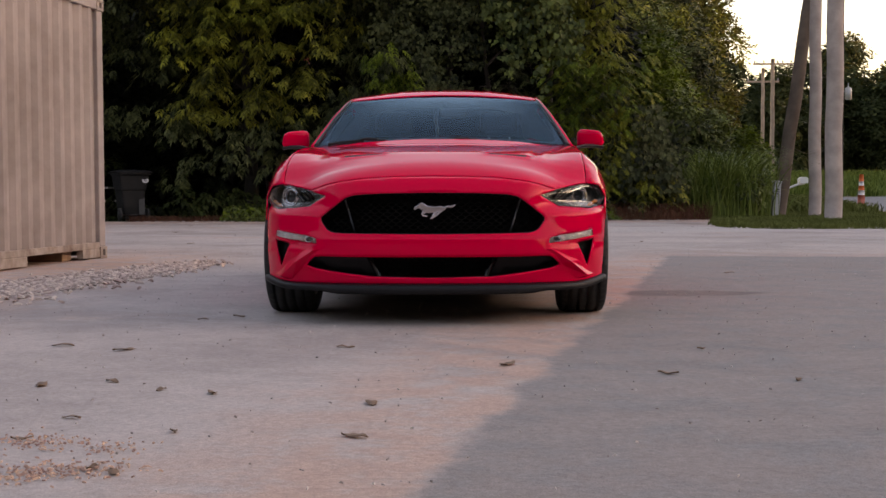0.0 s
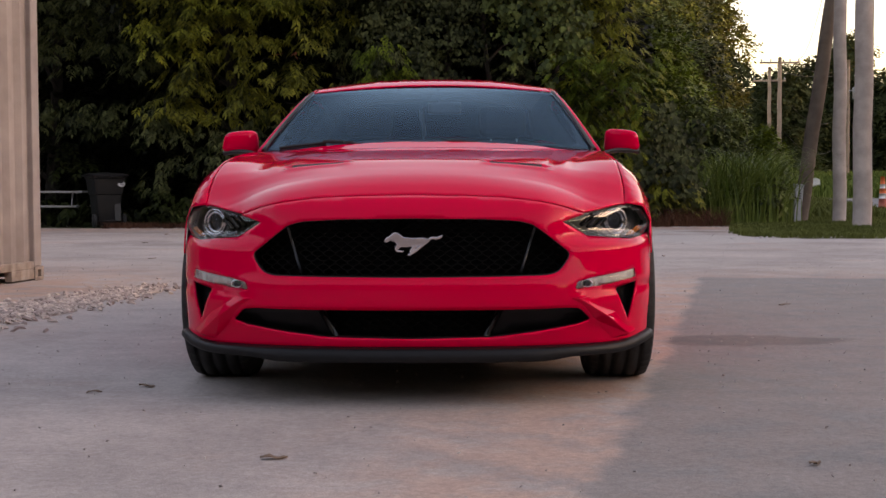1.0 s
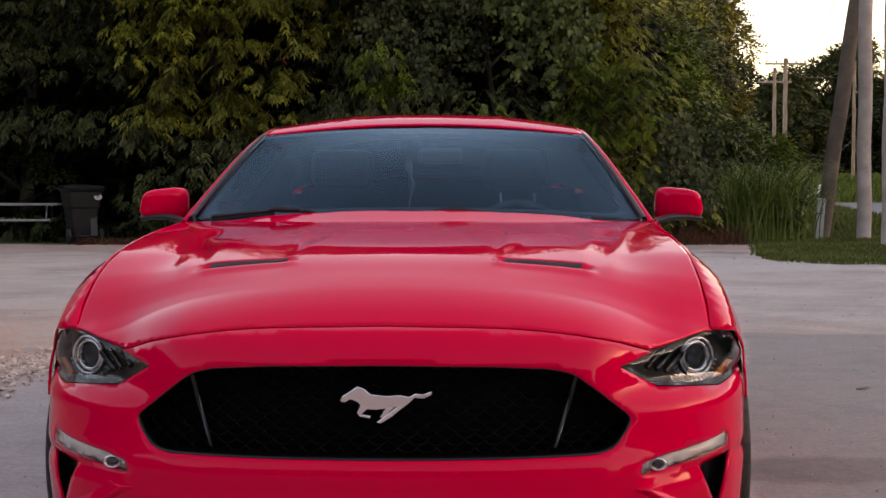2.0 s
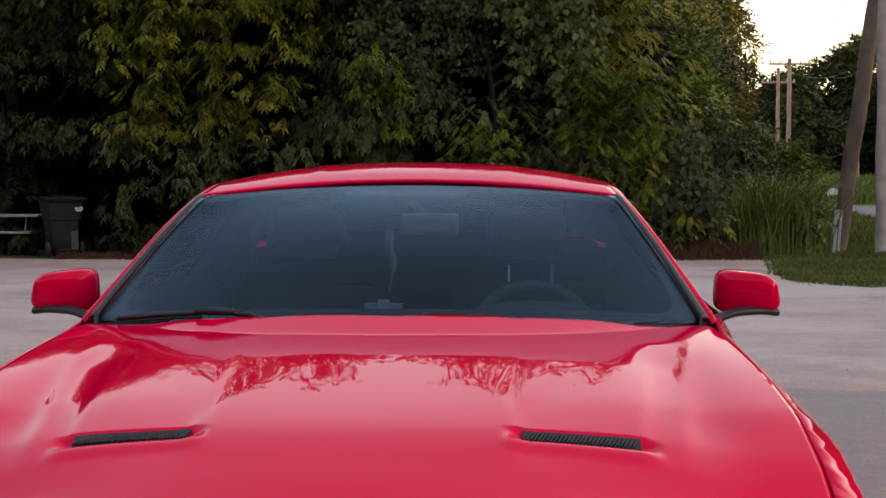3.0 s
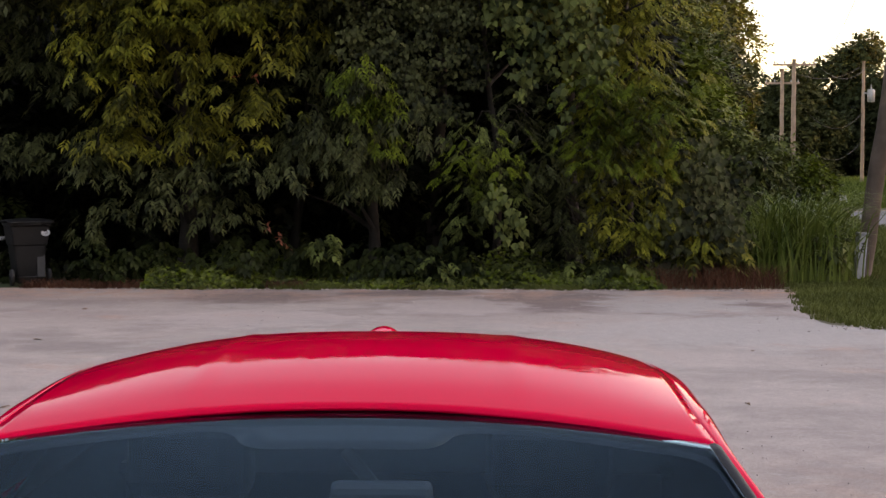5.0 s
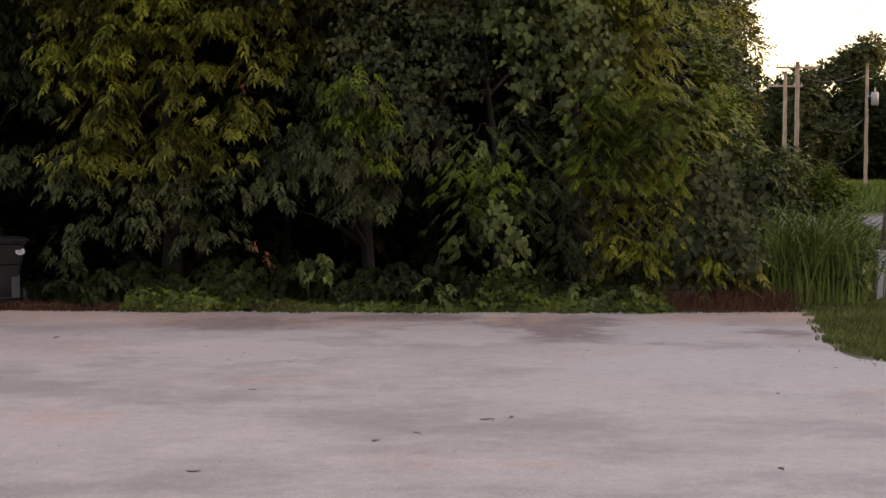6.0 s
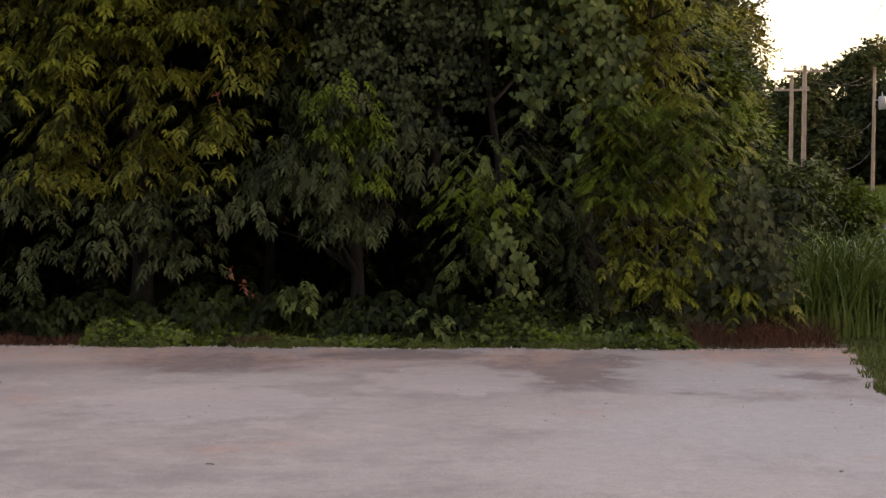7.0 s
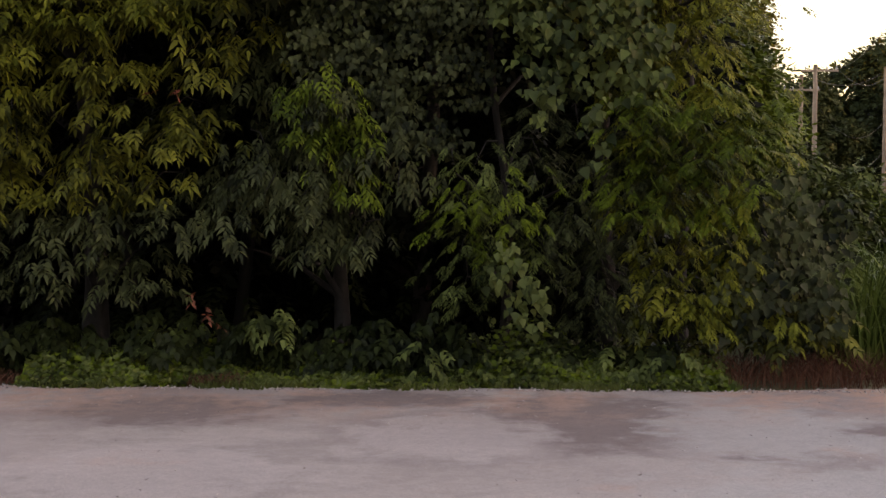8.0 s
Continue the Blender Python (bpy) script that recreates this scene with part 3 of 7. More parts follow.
# ---- poles and roadside things ----
POLE = material("weathered_pole_wood", (0.483, 0.402, 0.356), rough=0.85, vary=0.22, scale=3, second=(0.30, 0.24, 0.21), second_scale=1.2, second_amount=0.5, bump=0.5, bump_scale=30)
POLE_DARK = material("brown_pole_wood", (0.165, 0.12, 0.09), rough=0.85, vary=0.25, scale=4, second=(0.10, 0.07, 0.055), second_scale=1.2, second_amount=0.5, bump=0.5, bump_scale=30)
POLE_FAR = material("warm_pole_wood", (0.34, 0.25, 0.19), rough=0.85, vary=0.2, scale=2)
STEEL = material("dull_grey_metal", (0.33, 0.34, 0.35), rough=0.5, metal=0.3, vary=0.15, scale=15)
WIRE = material("black_cable", (0.02, 0.02, 0.02), rough=0.6)


def utility_pole(label, base, height, r0, r1, lean, mat, group):
    p = thing("utility_pole", label, "utility pole", base, 0, group)
    top = Vector((lean[0] * height, lean[1] * height, height))
    rings, vs, fs = 15, [], []
    pts = [top * (i / rings) + Vector((0.012 * math.sin(i * 1.7), 0.012 * math.cos(i * 2.3), 0)) for i in range(rings + 1)]
    pts[0] = Vector((0, 0, -0.05))
    v, f = tube(pts, [r0 + (r1 - r0) * i / rings for i in range(rings + 1)], 20)
    solid("pole_shaft", v, f, mat, p)
    return p


g = "wooden utility poles beside the lot"
pa = utility_pole("stout weathered grey-brown wooden utility pole", (7.39, 20.25, 0), 9.5, 0.175, 0.15, (0.002, 0), POLE, g)
v, f = tube([(0.172, -0.03, 0.0), (0.165, -0.03, 3.0), (0.16, -0.03, 8.0)], 0.012, 6)
solid("ground_conduit", v, f, WIRE, pa)
utility_pole("slimmer weathered grey wooden utility pole", (7.78, 23.25, 0), 9.5, 0.14, 0.12, (-0.004, 0), POLE, g)
utility_pole("leaning dark brown wooden utility pole", (7.07, 23.75, 0), 9.8, 0.155, 0.13, (0.136, 0.0), POLE_DARK, g)


def cross_arm(p, z, half, mat):
    bm = bmesh.new()
    add_box(bm, (-half, -0.09, z - 0.07), (half, 0.03, z + 0.07))
    part("cross_arm", bm, mat, p, bevel=0.01)
    for k in (-0.92, -0.45, 0.5, 0.92):
        v, f = tube([(k * half, -0.03, z + 0.07), (k * half, -0.03, z + 0.16), (k * half, -0.03, z + 0.27)], [0.03, 0.065, 0.04], 8)
        solid("insulator", v, f, STEEL, p)


g2 = "far utility poles along the road"
pf = utility_pole("tall far wooden utility pole with a cross-arm", (22.5, 94.3, 0), 10.4, 0.19, 0.14, (0, 0), POLE_FAR, g2)
cross_arm(pf, 10.0, 1.5, POLE_FAR)
pg = utility_pole("far wooden utility pole with a low cross-arm", (23.2, 101.0, 0), 10.3, 0.17, 0.13, (0, 0), POLE_FAR, g2)
cross_arm(pg, 9.2, 1.3, POLE_FAR)
ph = utility_pole("far wooden utility pole carrying a grey transformer", (32.0, 110.3, 1.1), 10.6, 0.16, 0.12, (0, 0), POLE_FAR, g2)
v, f = tube([(0.62, -0.1, 7.2), (0.62, -0.1, 7.25), (0.62, -0.1, 8.2), (0.62, -0.1, 8.28)], [0.22, 0.3, 0.3, 0.2], 14)
tr = solid("transformer", v, f, STEEL, ph, "grey can transformer")
v, f = tube([(0.62, -0.1, 8.28), (0.62, -0.1, 8.7)], [0.06, 0.04], 8)
solid("bushing", v, f, STEEL, tr)
bm = bmesh.new()
add_box(bm, (0, -0.14, 7.9), (0.62, -0.06, 8.0))
part("bracket", bm, STEEL, ph)


def cable(a, b, sag, r, label):
    a, b = Vector(a), Vector(b)
    pts = [a.lerp(b, i / 20) - Vector((0, 0, sag * 4 * (i / 20) * (1 - i / 20))) for i in range(21)]
    v, f = tube(pts, r, 5)
    tagged(solid("overhead_cable", v, f, WIRE), label, "cable", "overhead cables")


for dz, k in ((10.25, 1.38), (10.25, -1.38)):
    cable((22.5 + k, 94.3, dz), (32.3 if k > 0 else 31.7, 110.3, 11.2), 1.1, 0.018, "dark overhead cable sagging between far poles")
cable((22.5, 94.3, 8.0), (32.0, 110.3, 7.5), 1.9, 0.02, "dark overhead cable sagging between far poles")
cable((22.5, 94.3, 5.4), (32.0, 110.3, 5.2), 1.9, 0.02, "dark overhead cable sagging between far poles")
cable((8.5, 23.75, 9.7), (23.9, 94.3, 10.3), 1.6, 0.014, "thin overhead cable running to a far pole")
cable((7.9, 23.2, 9.2), (13.5, 44.0, 10.6), 0.5, 0.012, "thin overhead cable running to a far pole")

post = thing("utility_pedestal", "pale grey plastic utility pedestal leaning in the grass", "pedestal", (6.89, 23.3, 0), 8)
post.matrix_basis = pose(6.89, 23.3, 0, 0, 4, 8)
bm = bmesh.new()
add_box(bm, (-0.085, -0.075, -0.03), (0.085, 0.075, 0.78))
part("pedestal_body", bm, material("pale_grey_plastic", (0.42, 0.43, 0.44), rough=0.55, vary=0.12, scale=14, bump=0.1, bump_scale=60), post, bevel=0.02)
bm = bmesh.new()
add_box(bm, (-0.095, -0.085, 0.775), (0.095, 0.085, 0.83))
part("pedestal_cap", bm, STEEL, post, bevel=0.012)
bm = bmesh.new()
for i in range(3):
    add_box(bm, (-0.03, -0.081, 0.52 + i * 0.05), (0.035, -0.077, 0.55 + i * 0.05))
part("pedestal_mark", bm, WIRE, post)

ORANGE = material("traffic_orange", (0.75, 0.14, 0.03), rough=0.5, vary=0.1, scale=20)
WHITE_BAND = material("white_band", (0.75, 0.73, 0.70), rough=0.5, vary=0.08, scale=20)
FADED = material("faded_orange_rubber", (0.50, 0.13, 0.09), rough=0.7, vary=0.15, scale=20)
cone = thing("traffic_delineator", "orange and white striped traffic delineator by the road", "traffic cone", (11.45, 32.4, 0))
for z0, z1, mt in ((0.05, 0.22, FADED), (0.22, 0.44, FADED), (0.44, 0.58, WHITE_BAND), (0.58, 0.72, ORANGE), (0.72, 0.84, WHITE_BAND), (0.84, 1.05, ORANGE)):
    def rad(z):
        return 0.125 - 0.065 * z
    v, f = tube([(0, 0, z0), (0, 0, z1)], [rad(z0), rad(z1)], 16)
    solid("band", v, f, mt, cone)
bm = bmesh.new()
add_box(bm, (-0.2, -0.2, 0), (0.2, 0.2, 0.06))
part("rubber_base", bm, FADED, cone, bevel=0.015)

mb = thing("mailbox", "white mailbox on a curved white arm beside the road", "mailbox", (15.75, 57.0, 0))
WHITE_P = material("white_painted_metal", (0.7, 0.7, 0.68), rough=0.5, vary=0.06, scale=20)
vs, fs = [], []
for yy in (-0.26, 0.26):
    vs += [(x, yy, z) for x, z in [(-0.2, 0.86), (0.2, 0.86), (0.2, 1.06)] + [(0.2 * math.cos(radians(a)), 1.06 + 0.1 * math.sin(radians(a))) for a in range(20, 180, 20)] + [(-0.2, 1.06)]]
n = len(vs) // 2
fs = [(i, (i + 1) % n, n + (i + 1) % n, n + i) for i in range(n)] + [tuple(reversed(range(n))), tuple(range(n, 2 * n))]
solid("mailbox_body", vs, fs, WHITE_P, mb, smooth=False)
v, f = tube([(0.1, 0, 0.85), (-0.25, 0, 0.80), (-0.7, 0, 0.62), (-1.0, 0, 0.40), (-1.05, 0, 0.0)], 0.05, 8)
solid("mailbox_arm", v, f, WHITE_P, mb)

# ---- the car ----
car = thing("sports_car", "glossy red two-door fastback sports car parked on the lot", "car")

PLAN = [(0, 0), (0.15, 0.004), (0.3, 0.018), (0.45, 0.045), (0.56, 0.085), (0.66, 0.14), (0.75, 0.215), (0.82, 0.30), (0.865, 0.385), (0.898, 0.48), (0.92, 0.58), (0.935, 0.70)]
ARC = [0.0]
for (xa, ya), (xb, yb) in zip(PLAN, PLAN[1:]):
    ARC.append(ARC[-1] + math.hypot(xb - xa, yb - ya))
plan_x = curve_of(list(zip(ARC, [p[0] for p in PLAN])))
plan_y = curve_of(list(zip(ARC, [p[1] for p in PLAN])))
arc_of = curve_of(list(zip([p[0] for p in PLAN], ARC)))
nose = curve_of([(0.20, 0.055), (0.26, 0.045), (0.32, 0.018), (0.37, 0.0), (0.43, 0.0), (0.47, 0.014), (0.55, 0.032), (0.65, 0.045), (0.69, 0.058), (0.73, 0.085), (0.76, 0.12)])
half_w = curve_of([(0.37, 0.865), (0.48, 0.898), (0.65, 0.925), (0.85, 0.942), (1.3, 0.938), (2.0, 0.94), (2.8, 0.942), (3.4, 0.957), (3.8, 0.955), (4.2, 0.93), (4.6, 0.87), (4.7, 0.80)])
edge_z = curve_of([(0.33, 0.700), (0.385, 0.719), (0.44, 0.750), (0.5, 0.787), (0.6, 0.834), (0.81, 0.89), (1.29, 0.935), (1.66, 0.952), (1.9, 0.955), (2.5, 0.965), (3.2, 0.985), (3.6, 1.015), (4.0, 1.04), (4.4, 1.055), (4.7, 1.03)])
edge_x = curve_of([(0.33, 0.79), (0.5, 0.803), (1.5, 0.803), (1.7, 0.82), (1.95, 0.87), (2.5, 0.885), (3.2, 0.885), (3.6, 0.865), (4.0, 0.815), (4.4, 0.76), (4.7, 0.68)])
hood_c = curve_of([(0.10, 0.752), (0.2, 0.80), (0.3, 0.832), (0.52, 0.876), (1.0, 0.9235), (1.343, 0.9515), (1.47, 0.9605), (1.7, 0.978)])
shut_z = curve_of([(0, 0.752), (0.275, 0.746), (0.45, 0.729), (0.55, 0.708), (0.633, 0.684), (0.68, 0.694), (0.725, 0.706), (0.80, 0.718), (0.82, 0.722)])


def fascia(s, z):
    side = 1 if s >= 0 else -1
    x, y = plan_x(abs(s)), plan_y(abs(s))
    y += nose(z) * (1 - 0.4 * sstep(0.5, 0.9, x))
    y += 0.075 * sstep(0.47, 0.70, x) * sstep(0.555, 0.62, z)
    # the ledge under the lamp and the slanting strake
    a, b = Vector((0.575, 0.372)), Vector((0.785, 0.262))
    p = Vector((x, z))
    k = min(1, max(0, (p - a).dot(b - a) / (b - a).length_squared))
    away = (p - a.lerp(b, k)).length
    y -= 0.008 * math.exp(-(away / 0.028) ** 2) * (0.4 + 0.6 * k)
    y += 0.02 * sstep(0.58, 0.64, x) * math.exp(-((z - 0.412) / 0.018) ** 2)
    x -= 0.008 * sstep(0.58, 0.74, z) * sstep(0.6, 0.9, x)
    x += 0.014 * sstep(0.80, 0.87, x) * sstep(0.60, 0.63, z)
    return (side * x, y, z)


def both(half):
    """A symmetrical outline in (arc, z), from its (x, z) half that begins and ends on the middle line."""
    right = [(arc_of(x), z) for x, z in half]
    return right + [(-s, z) for s, z in reversed(right) if s > 1e-6]


def one(poly, side):
    return [(side * arc_of(x), z) for x, z in poly]


GRILLE = rounded(both([(0, 0.671), (0.25, 0.668), (0.385, 0.661), (0.438, 0.648), (0.572, 0.545), (0.563, 0.520), (0.530, 0.478), (0.49, 0.467), (0.3, 0.464), (0, 0.462)]), 0.02, 3)
LOWER = rounded(both([(0, 0.348), (0.3, 0.348), (0.56, 0.350), (0.605, 0.346), (0.648, 0.302), (0.60, 0.286), (0.495, 0.270), (0.40, 0.258), (0.30, 0.247), (0, 0.241)]), 0.012, 2)
FOG = [(0.588, 0.414), (0.595, 0.442), (0.655, 0.456), (0.825, 0.478), (0.830, 0.446), (0.70, 0.424)]
VENT = [(0.742, 0.410), (0.834, 0.432), (0.797, 0.288)]
LAMP = [(0.545, 0.658), (0.63, 0.682), (0.725, 0.704), (0.80, 0.717), (0.86, 0.70), (0.898, 0.645), (0.885, 0.603), (0.81, 0.588), (0.64, 0.603)]
front = [(0, shut_z(0))] + [(x / 20, shut_z(x / 20)) for x in range(1, 13)] + [(0.63, 0.681), (0.545, 0.656), (0.64, 0.601), (0.81, 0.586), (0.885, 0.601),
        (0.918, 0.606), (0.918, 0.53), (0.905, 0.42), (0.898, 0.33), (0.89, 0.22), (0.80, 0.208), (0.6, 0.206), (0, 0.206)]
holes = [GRILLE, LOWER] + [rounded(one(p, s), 0.012, 3) for p in (FOG, VENT) for s in (1, -1)]
v, f = sheet_of(both(front), holes, 0.013, fascia, (0, -1, 0))
bumper = solid("front_bumper", v, f, RED, car, "red painted front bumper cover", thick=0.006)


def rim_of(loop, depth, shrink, lip=0.0):
    """The wall of an opening, running back from the bumper's skin."""
    cs, cz = sum(p[0] for p in loop) / len(loop), sum(p[1] for p in loop) / len(loop)
    vs, n = [], len(loop)
    rows = ((0, 0.0), (0.35, 0.55), (1, 1.0))
    for k, d in rows:
        for s, z in loop:
            q = (s + (cs - s) * shrink * k, z + (cz - z) * shrink * k * 2.2)
            x, y, zz = fascia(*q)
            vs.append((x, y + depth * d + (0.001 if k == 0 else 0), zz))
    fs = []
    for r in range(len(rows) - 1):
        for i in range(n):
            fs.append((r * n + i, r * n + (i + 1) % n, (r + 1) * n + (i + 1) % n, (r + 1) * n + i))
    return vs, fs


v, f = rim_of(dense(GRILLE, 0.02), 0.06, 0.008)
solid("grille_surround", v, f, BLACK_GLOSS, bumper, "black lip inside the grille opening", thick=0.003)
v, f = rim_of(dense(LOWER, 0.02), 0.06, 0.01)
solid("intake_surround", v, f, BLACK_PLASTIC, bumper)
for side in (1, -1):
    v, f = rim_of(dense(rounded(one(VENT, side), 0.012, 3), 0.02), 0.07, 0.1)
    solid("brake_duct", v, f, BLACK_PLASTIC, bumper, "black triangular brake duct")


def backing(loop, depth, grow=1.04):
    cs, cz = sum(p[0] for p in loop) / len(loop), sum(p[1] for p in loop) / len(loop)
    big = [((s - cs) * grow + cs, (z - cz) * grow + cz) for s, z in loop]
    return sheet_of(big, [], 0.05, lambda s, z: (lambda q: (q[0], q[1] + depth, q[2]))(fascia(s, z)), (0, -1, 0))


for lp, dp in ((GRILLE, 0.13), (LOWER, 0.12)):
    v, f = backing(lp, dp)
    solid("radiator_shroud", v, f, DARK, bumper, thick=0.004)
for side in (1, -1):
    v, f = backing(rounded(one(VENT, side), 0.012, 3), 0.075)
    solid("duct_backing", v, f, DARK, bumper, thick=0.004)


def honeycomb(loop, w, h, bar, depth):
    """Six-sided cells as open bars over an outline."""
    vs, fs = [], []
    xs, zs = [p[0] for p in loop], [p[1] for p in loop]
    row = 0
    z = min(zs)
    while z < max(zs):
        s = min(xs) + (w / 2 if row % 2 else 0)
        while s < max(xs):
            if inside((s, z), loop):
                n0 = len(vs)
                for k, dy in ((1.0, 0.0), (1 - bar, 0.003), (1 - bar, 0.02)):
                    for a in range(6):
                        hs = (-0.5, -0.25, 0.25, 0.5, 0.25, -0.25)[a] * w * 1.08
                        hz = (0, 0.5, 0.5, 0, -0.5, -0.5)[a] * h * 1.25
                        x, y, zz = fascia(s + hs * k, z + hz * k)
                        vs.append((x, y + depth + dy, zz))
                for r in range(2):
                    for a in range(6):
                        fs.append((n0 + r * 6 + a, n0 + r * 6 + (a + 1) % 6, n0 + (r + 1) * 6 + (a + 1) % 6, n0 + (r + 1) * 6 + a))
            s += w
        z += h
        row += 1
    return vs, fs


v, f = honeycomb(GRILLE, 0.044, 0.0165, 0.16, 0.06)
grille = solid("grille", v, f, BLACK_GLOSS, car, "gloss black honeycomb grille", smooth=False)
v, f = honeycomb([p for p in both([(0, 0.345), (0.325, 0.345), (0.28, 0.25), (0, 0.244)])], 0.044, 0.0165, 0.16, 0.07)
solid("lower_grille", v, f, BLACK_GLOSS, car, "black honeycomb lower intake mesh", smooth=False)
for side in (1, -1):
    a, b = Vector(fascia(side * 0.455, 0.655)), Vector(fascia(side * 0.395, 0.476))
    v, f = tube([a + Vector((0, 0.055, 0)), a.lerp(b, 0.5) + Vector((0, 0.05, 0)), b + Vector((0, 0.055, 0))], 0.007, 6)
    solid("grille_divider", v, f, BLACK_GLOSS, grille)
    a, b = Vector(fascia(side * 0.325, 0.345)), Vector(fascia(side * 0.27, 0.25))
    v, f = tube([a + Vector((0, 0.045, 0)), a.lerp(b, 0.5) + Vector((0, 0.05, 0)), b + Vector((0, 0.055, 0))], [0.008, 0.012, 0.016], 6)
    solid("intake_divider", v, f, BLACK_GLOSS, bumper)
    # gloss black wing of the intake outside the mesh
    wing = one([(0.31, 0.352), (0.64, 0.354), (0.65, 0.315), (0.50, 0.275), (0.27, 0.245)], side)
    v, f = sheet_of(wing, [], 0.03, lambda s, z: (lambda q: (q[0], q[1] + 0.05, q[2]))(fascia(s, z)), (0, -1, 0))
    solid("intake_wing", v, f, SPLITTER, bumper, thick=0.004)

# the badge: a simplified galloping horse with a raised head, a swept tail and legs
badge = [(-0.104, 0.006), (-0.100, 0.016), (-0.078, 0.030), (-0.064, 0.040), (-0.048, 0.034), (-0.034, 0.022), (0.000, 0.018), (0.034, 0.020), (0.054, 0.016), (0.066, 0.024), (0.084, 0.022), (0.106, 0.030), (0.104, 0.020),
         (0.086, 0.012), (0.066, 0.014), (0.056, 0.004), (0.044, -0.006), (0.020, -0.008), (-0.020, -0.014), (-0.050, -0.012), (-0.064, 0.004), (-0.080, 0.010), (-0.094, 0.002)]
BADGE_LEGS = ([(-0.058, -0.002), (-0.040, -0.012), (-0.060, -0.028), (-0.066, -0.020)], [(-0.062, -0.022), (-0.060, -0.030), (-0.034, -0.034), (-0.034, -0.027)],
          [(0.026, -0.006), (0.050, 0.000), (0.018, -0.026), (0.006, -0.022)], [(0.008, -0.020), (0.020, -0.026), (-0.012, -0.046), (-0.022, -0.042)], [(0.000, -0.008), (0.020, -0.008), (-0.006, -0.034), (-0.014, -0.030)])
ey = fascia(0, 0.576)[1] + 0.036
bm = bmesh.new()
for outline in (badge, *BADGE_LEGS):
    fr = [bm.verts.new((0.010 + a, ey - 0.010, 0.582 + b)) for a, b in outline]
    bk = [bm.verts.new((0.010 + a, ey, 0.582 + b)) for a, b in outline]
    bm.faces.new(fr)
    for i in range(len(fr)):
        bm.faces.new((fr[i], bk[i], bk[(i + 1) % len(fr)], fr[(i + 1) % len(fr)]))
bmesh.ops.recalc_face_normals(bm, faces=bm.faces)
part("badge", bm, CHROME, grille, "silver galloping-horse badge in the middle of the grille", bevel=0.002)

# the lip below the bumper
vs = []
SPL = 60
for i in range(SPL + 1):
    u = i / SPL * 2 - 1
    s = u * arc_of(0.893)
    x, y = plan_x(abs(s)), plan_y(abs(s))
    sx = 1 if s >= 0 else -1
    k = abs(u)
    nx, ny = (x / 0.95) ** 3, -1 + 0.75 * (x / 0.95) ** 4
    up = 0.034 * sstep(0.70, 1.0, k)
    zt, zb = 0.200 + up * 0.7, 0.166 + 0.85 * up + 0.012 * sstep(0.44, 0.54, k)
    for off, z in ((0.03, zt + 0.010), (-0.018, zt + 0.006), (-0.030, zt + 0.002), (-0.034, zb + 0.006), (-0.030, zb), (0.10, zb - 0.004)):
        oy = off
        vs.append((sx * (x - off * nx * 0.7), y + 0.03 + oy * abs(ny) + 0.01 * (off > 0.05), z))
fs = []
for i in range(SPL):
    for j in range(5):
        a = i * 6 + j
        fs.append((a, a + 6, a + 7, a + 1))
solid("front_splitter", vs, fs, SPLITTER, car, "charcoal plastic front splitter lip", thick=0.004)

# hood


def hood_front(x):
    return fascia(arc_of(abs(x)), shut_z(abs(x)))[1]


def hood_body(x, y):
    a = abs(x)
    c, e = hood_c(y), edge_z(y)
    z = c - (c - e) * (a / 0.80) ** 2.4
    z -= 0.013 * math.exp(-((a - 0.62) / 0.085) ** 2) * sstep(0.45, 0.75, y) * (1 - 0.6 * sstep(1.1, 1.4, y))
    # the lip that rises to the rear edge
    if a < 0.68:
        up = y - (1.47 + 0.25 * a * a - 0.127 * (1 - (a / 0.68) ** 3))
        z += 0.195 * up * up / (up + 0.010) if up > 0 else 0
    fade = sstep(0.65, 1.15, y)
    z += 0.008 * (1 - sstep(0.262 - 0.14 * fade, 0.30 + 0.20 * fade, a)) * sstep(0.40, 0.60, y)
    return z


FRONT_X = [i * 0.82 / 80 for i in range(81)]
front_y_of = curve_of([(x, hood_front(x)) for x in FRONT_X])


def hood_at(x, y):
    a = abs(x)
    yf = front_y_of(a)
    z = hood_body(a, y) - (hood_body(a, yf) - shut_z(a)) * math.exp(-max(0, y - yf) / 0.09)
    # the air outlets: a scooped hollow in front, a long raised lid with sharp edges behind
    q = y - 0.575
    lid = sstep(0.268 + 0.05 * q, 0.284 + 0.05 * q, a) * (1 - sstep(0.492 + 0.135 * q, 0.510 + 0.135 * q, a))
    z += 0.0035 * lid * sstep(0.577, 0.589, y) * (1 - 0.75 * sstep(0.75, 1.34, y))
    z -= 0.011 * sstep(0.250, 0.285, a) * (1 - sstep(0.495, 0.530, a)) * sstep(0.530, 0.560, y) * (1 - sstep(0.577, 0.589, y))
    z += 0.006 * sstep(0.240, 0.285, a) * (1 - sstep(0.490, 0.535, a)) * math.exp(-((y - 0.520) / 0.024) ** 2)
    # the shoulder line outside the lids
    z += 0.0045 * math.exp(-((a - 0.562 - 0.17 * q) / 0.022) ** 2) * sstep(0.45, 0.66, y) * (1 - sstep(1.15, 1.4, y))
    return z


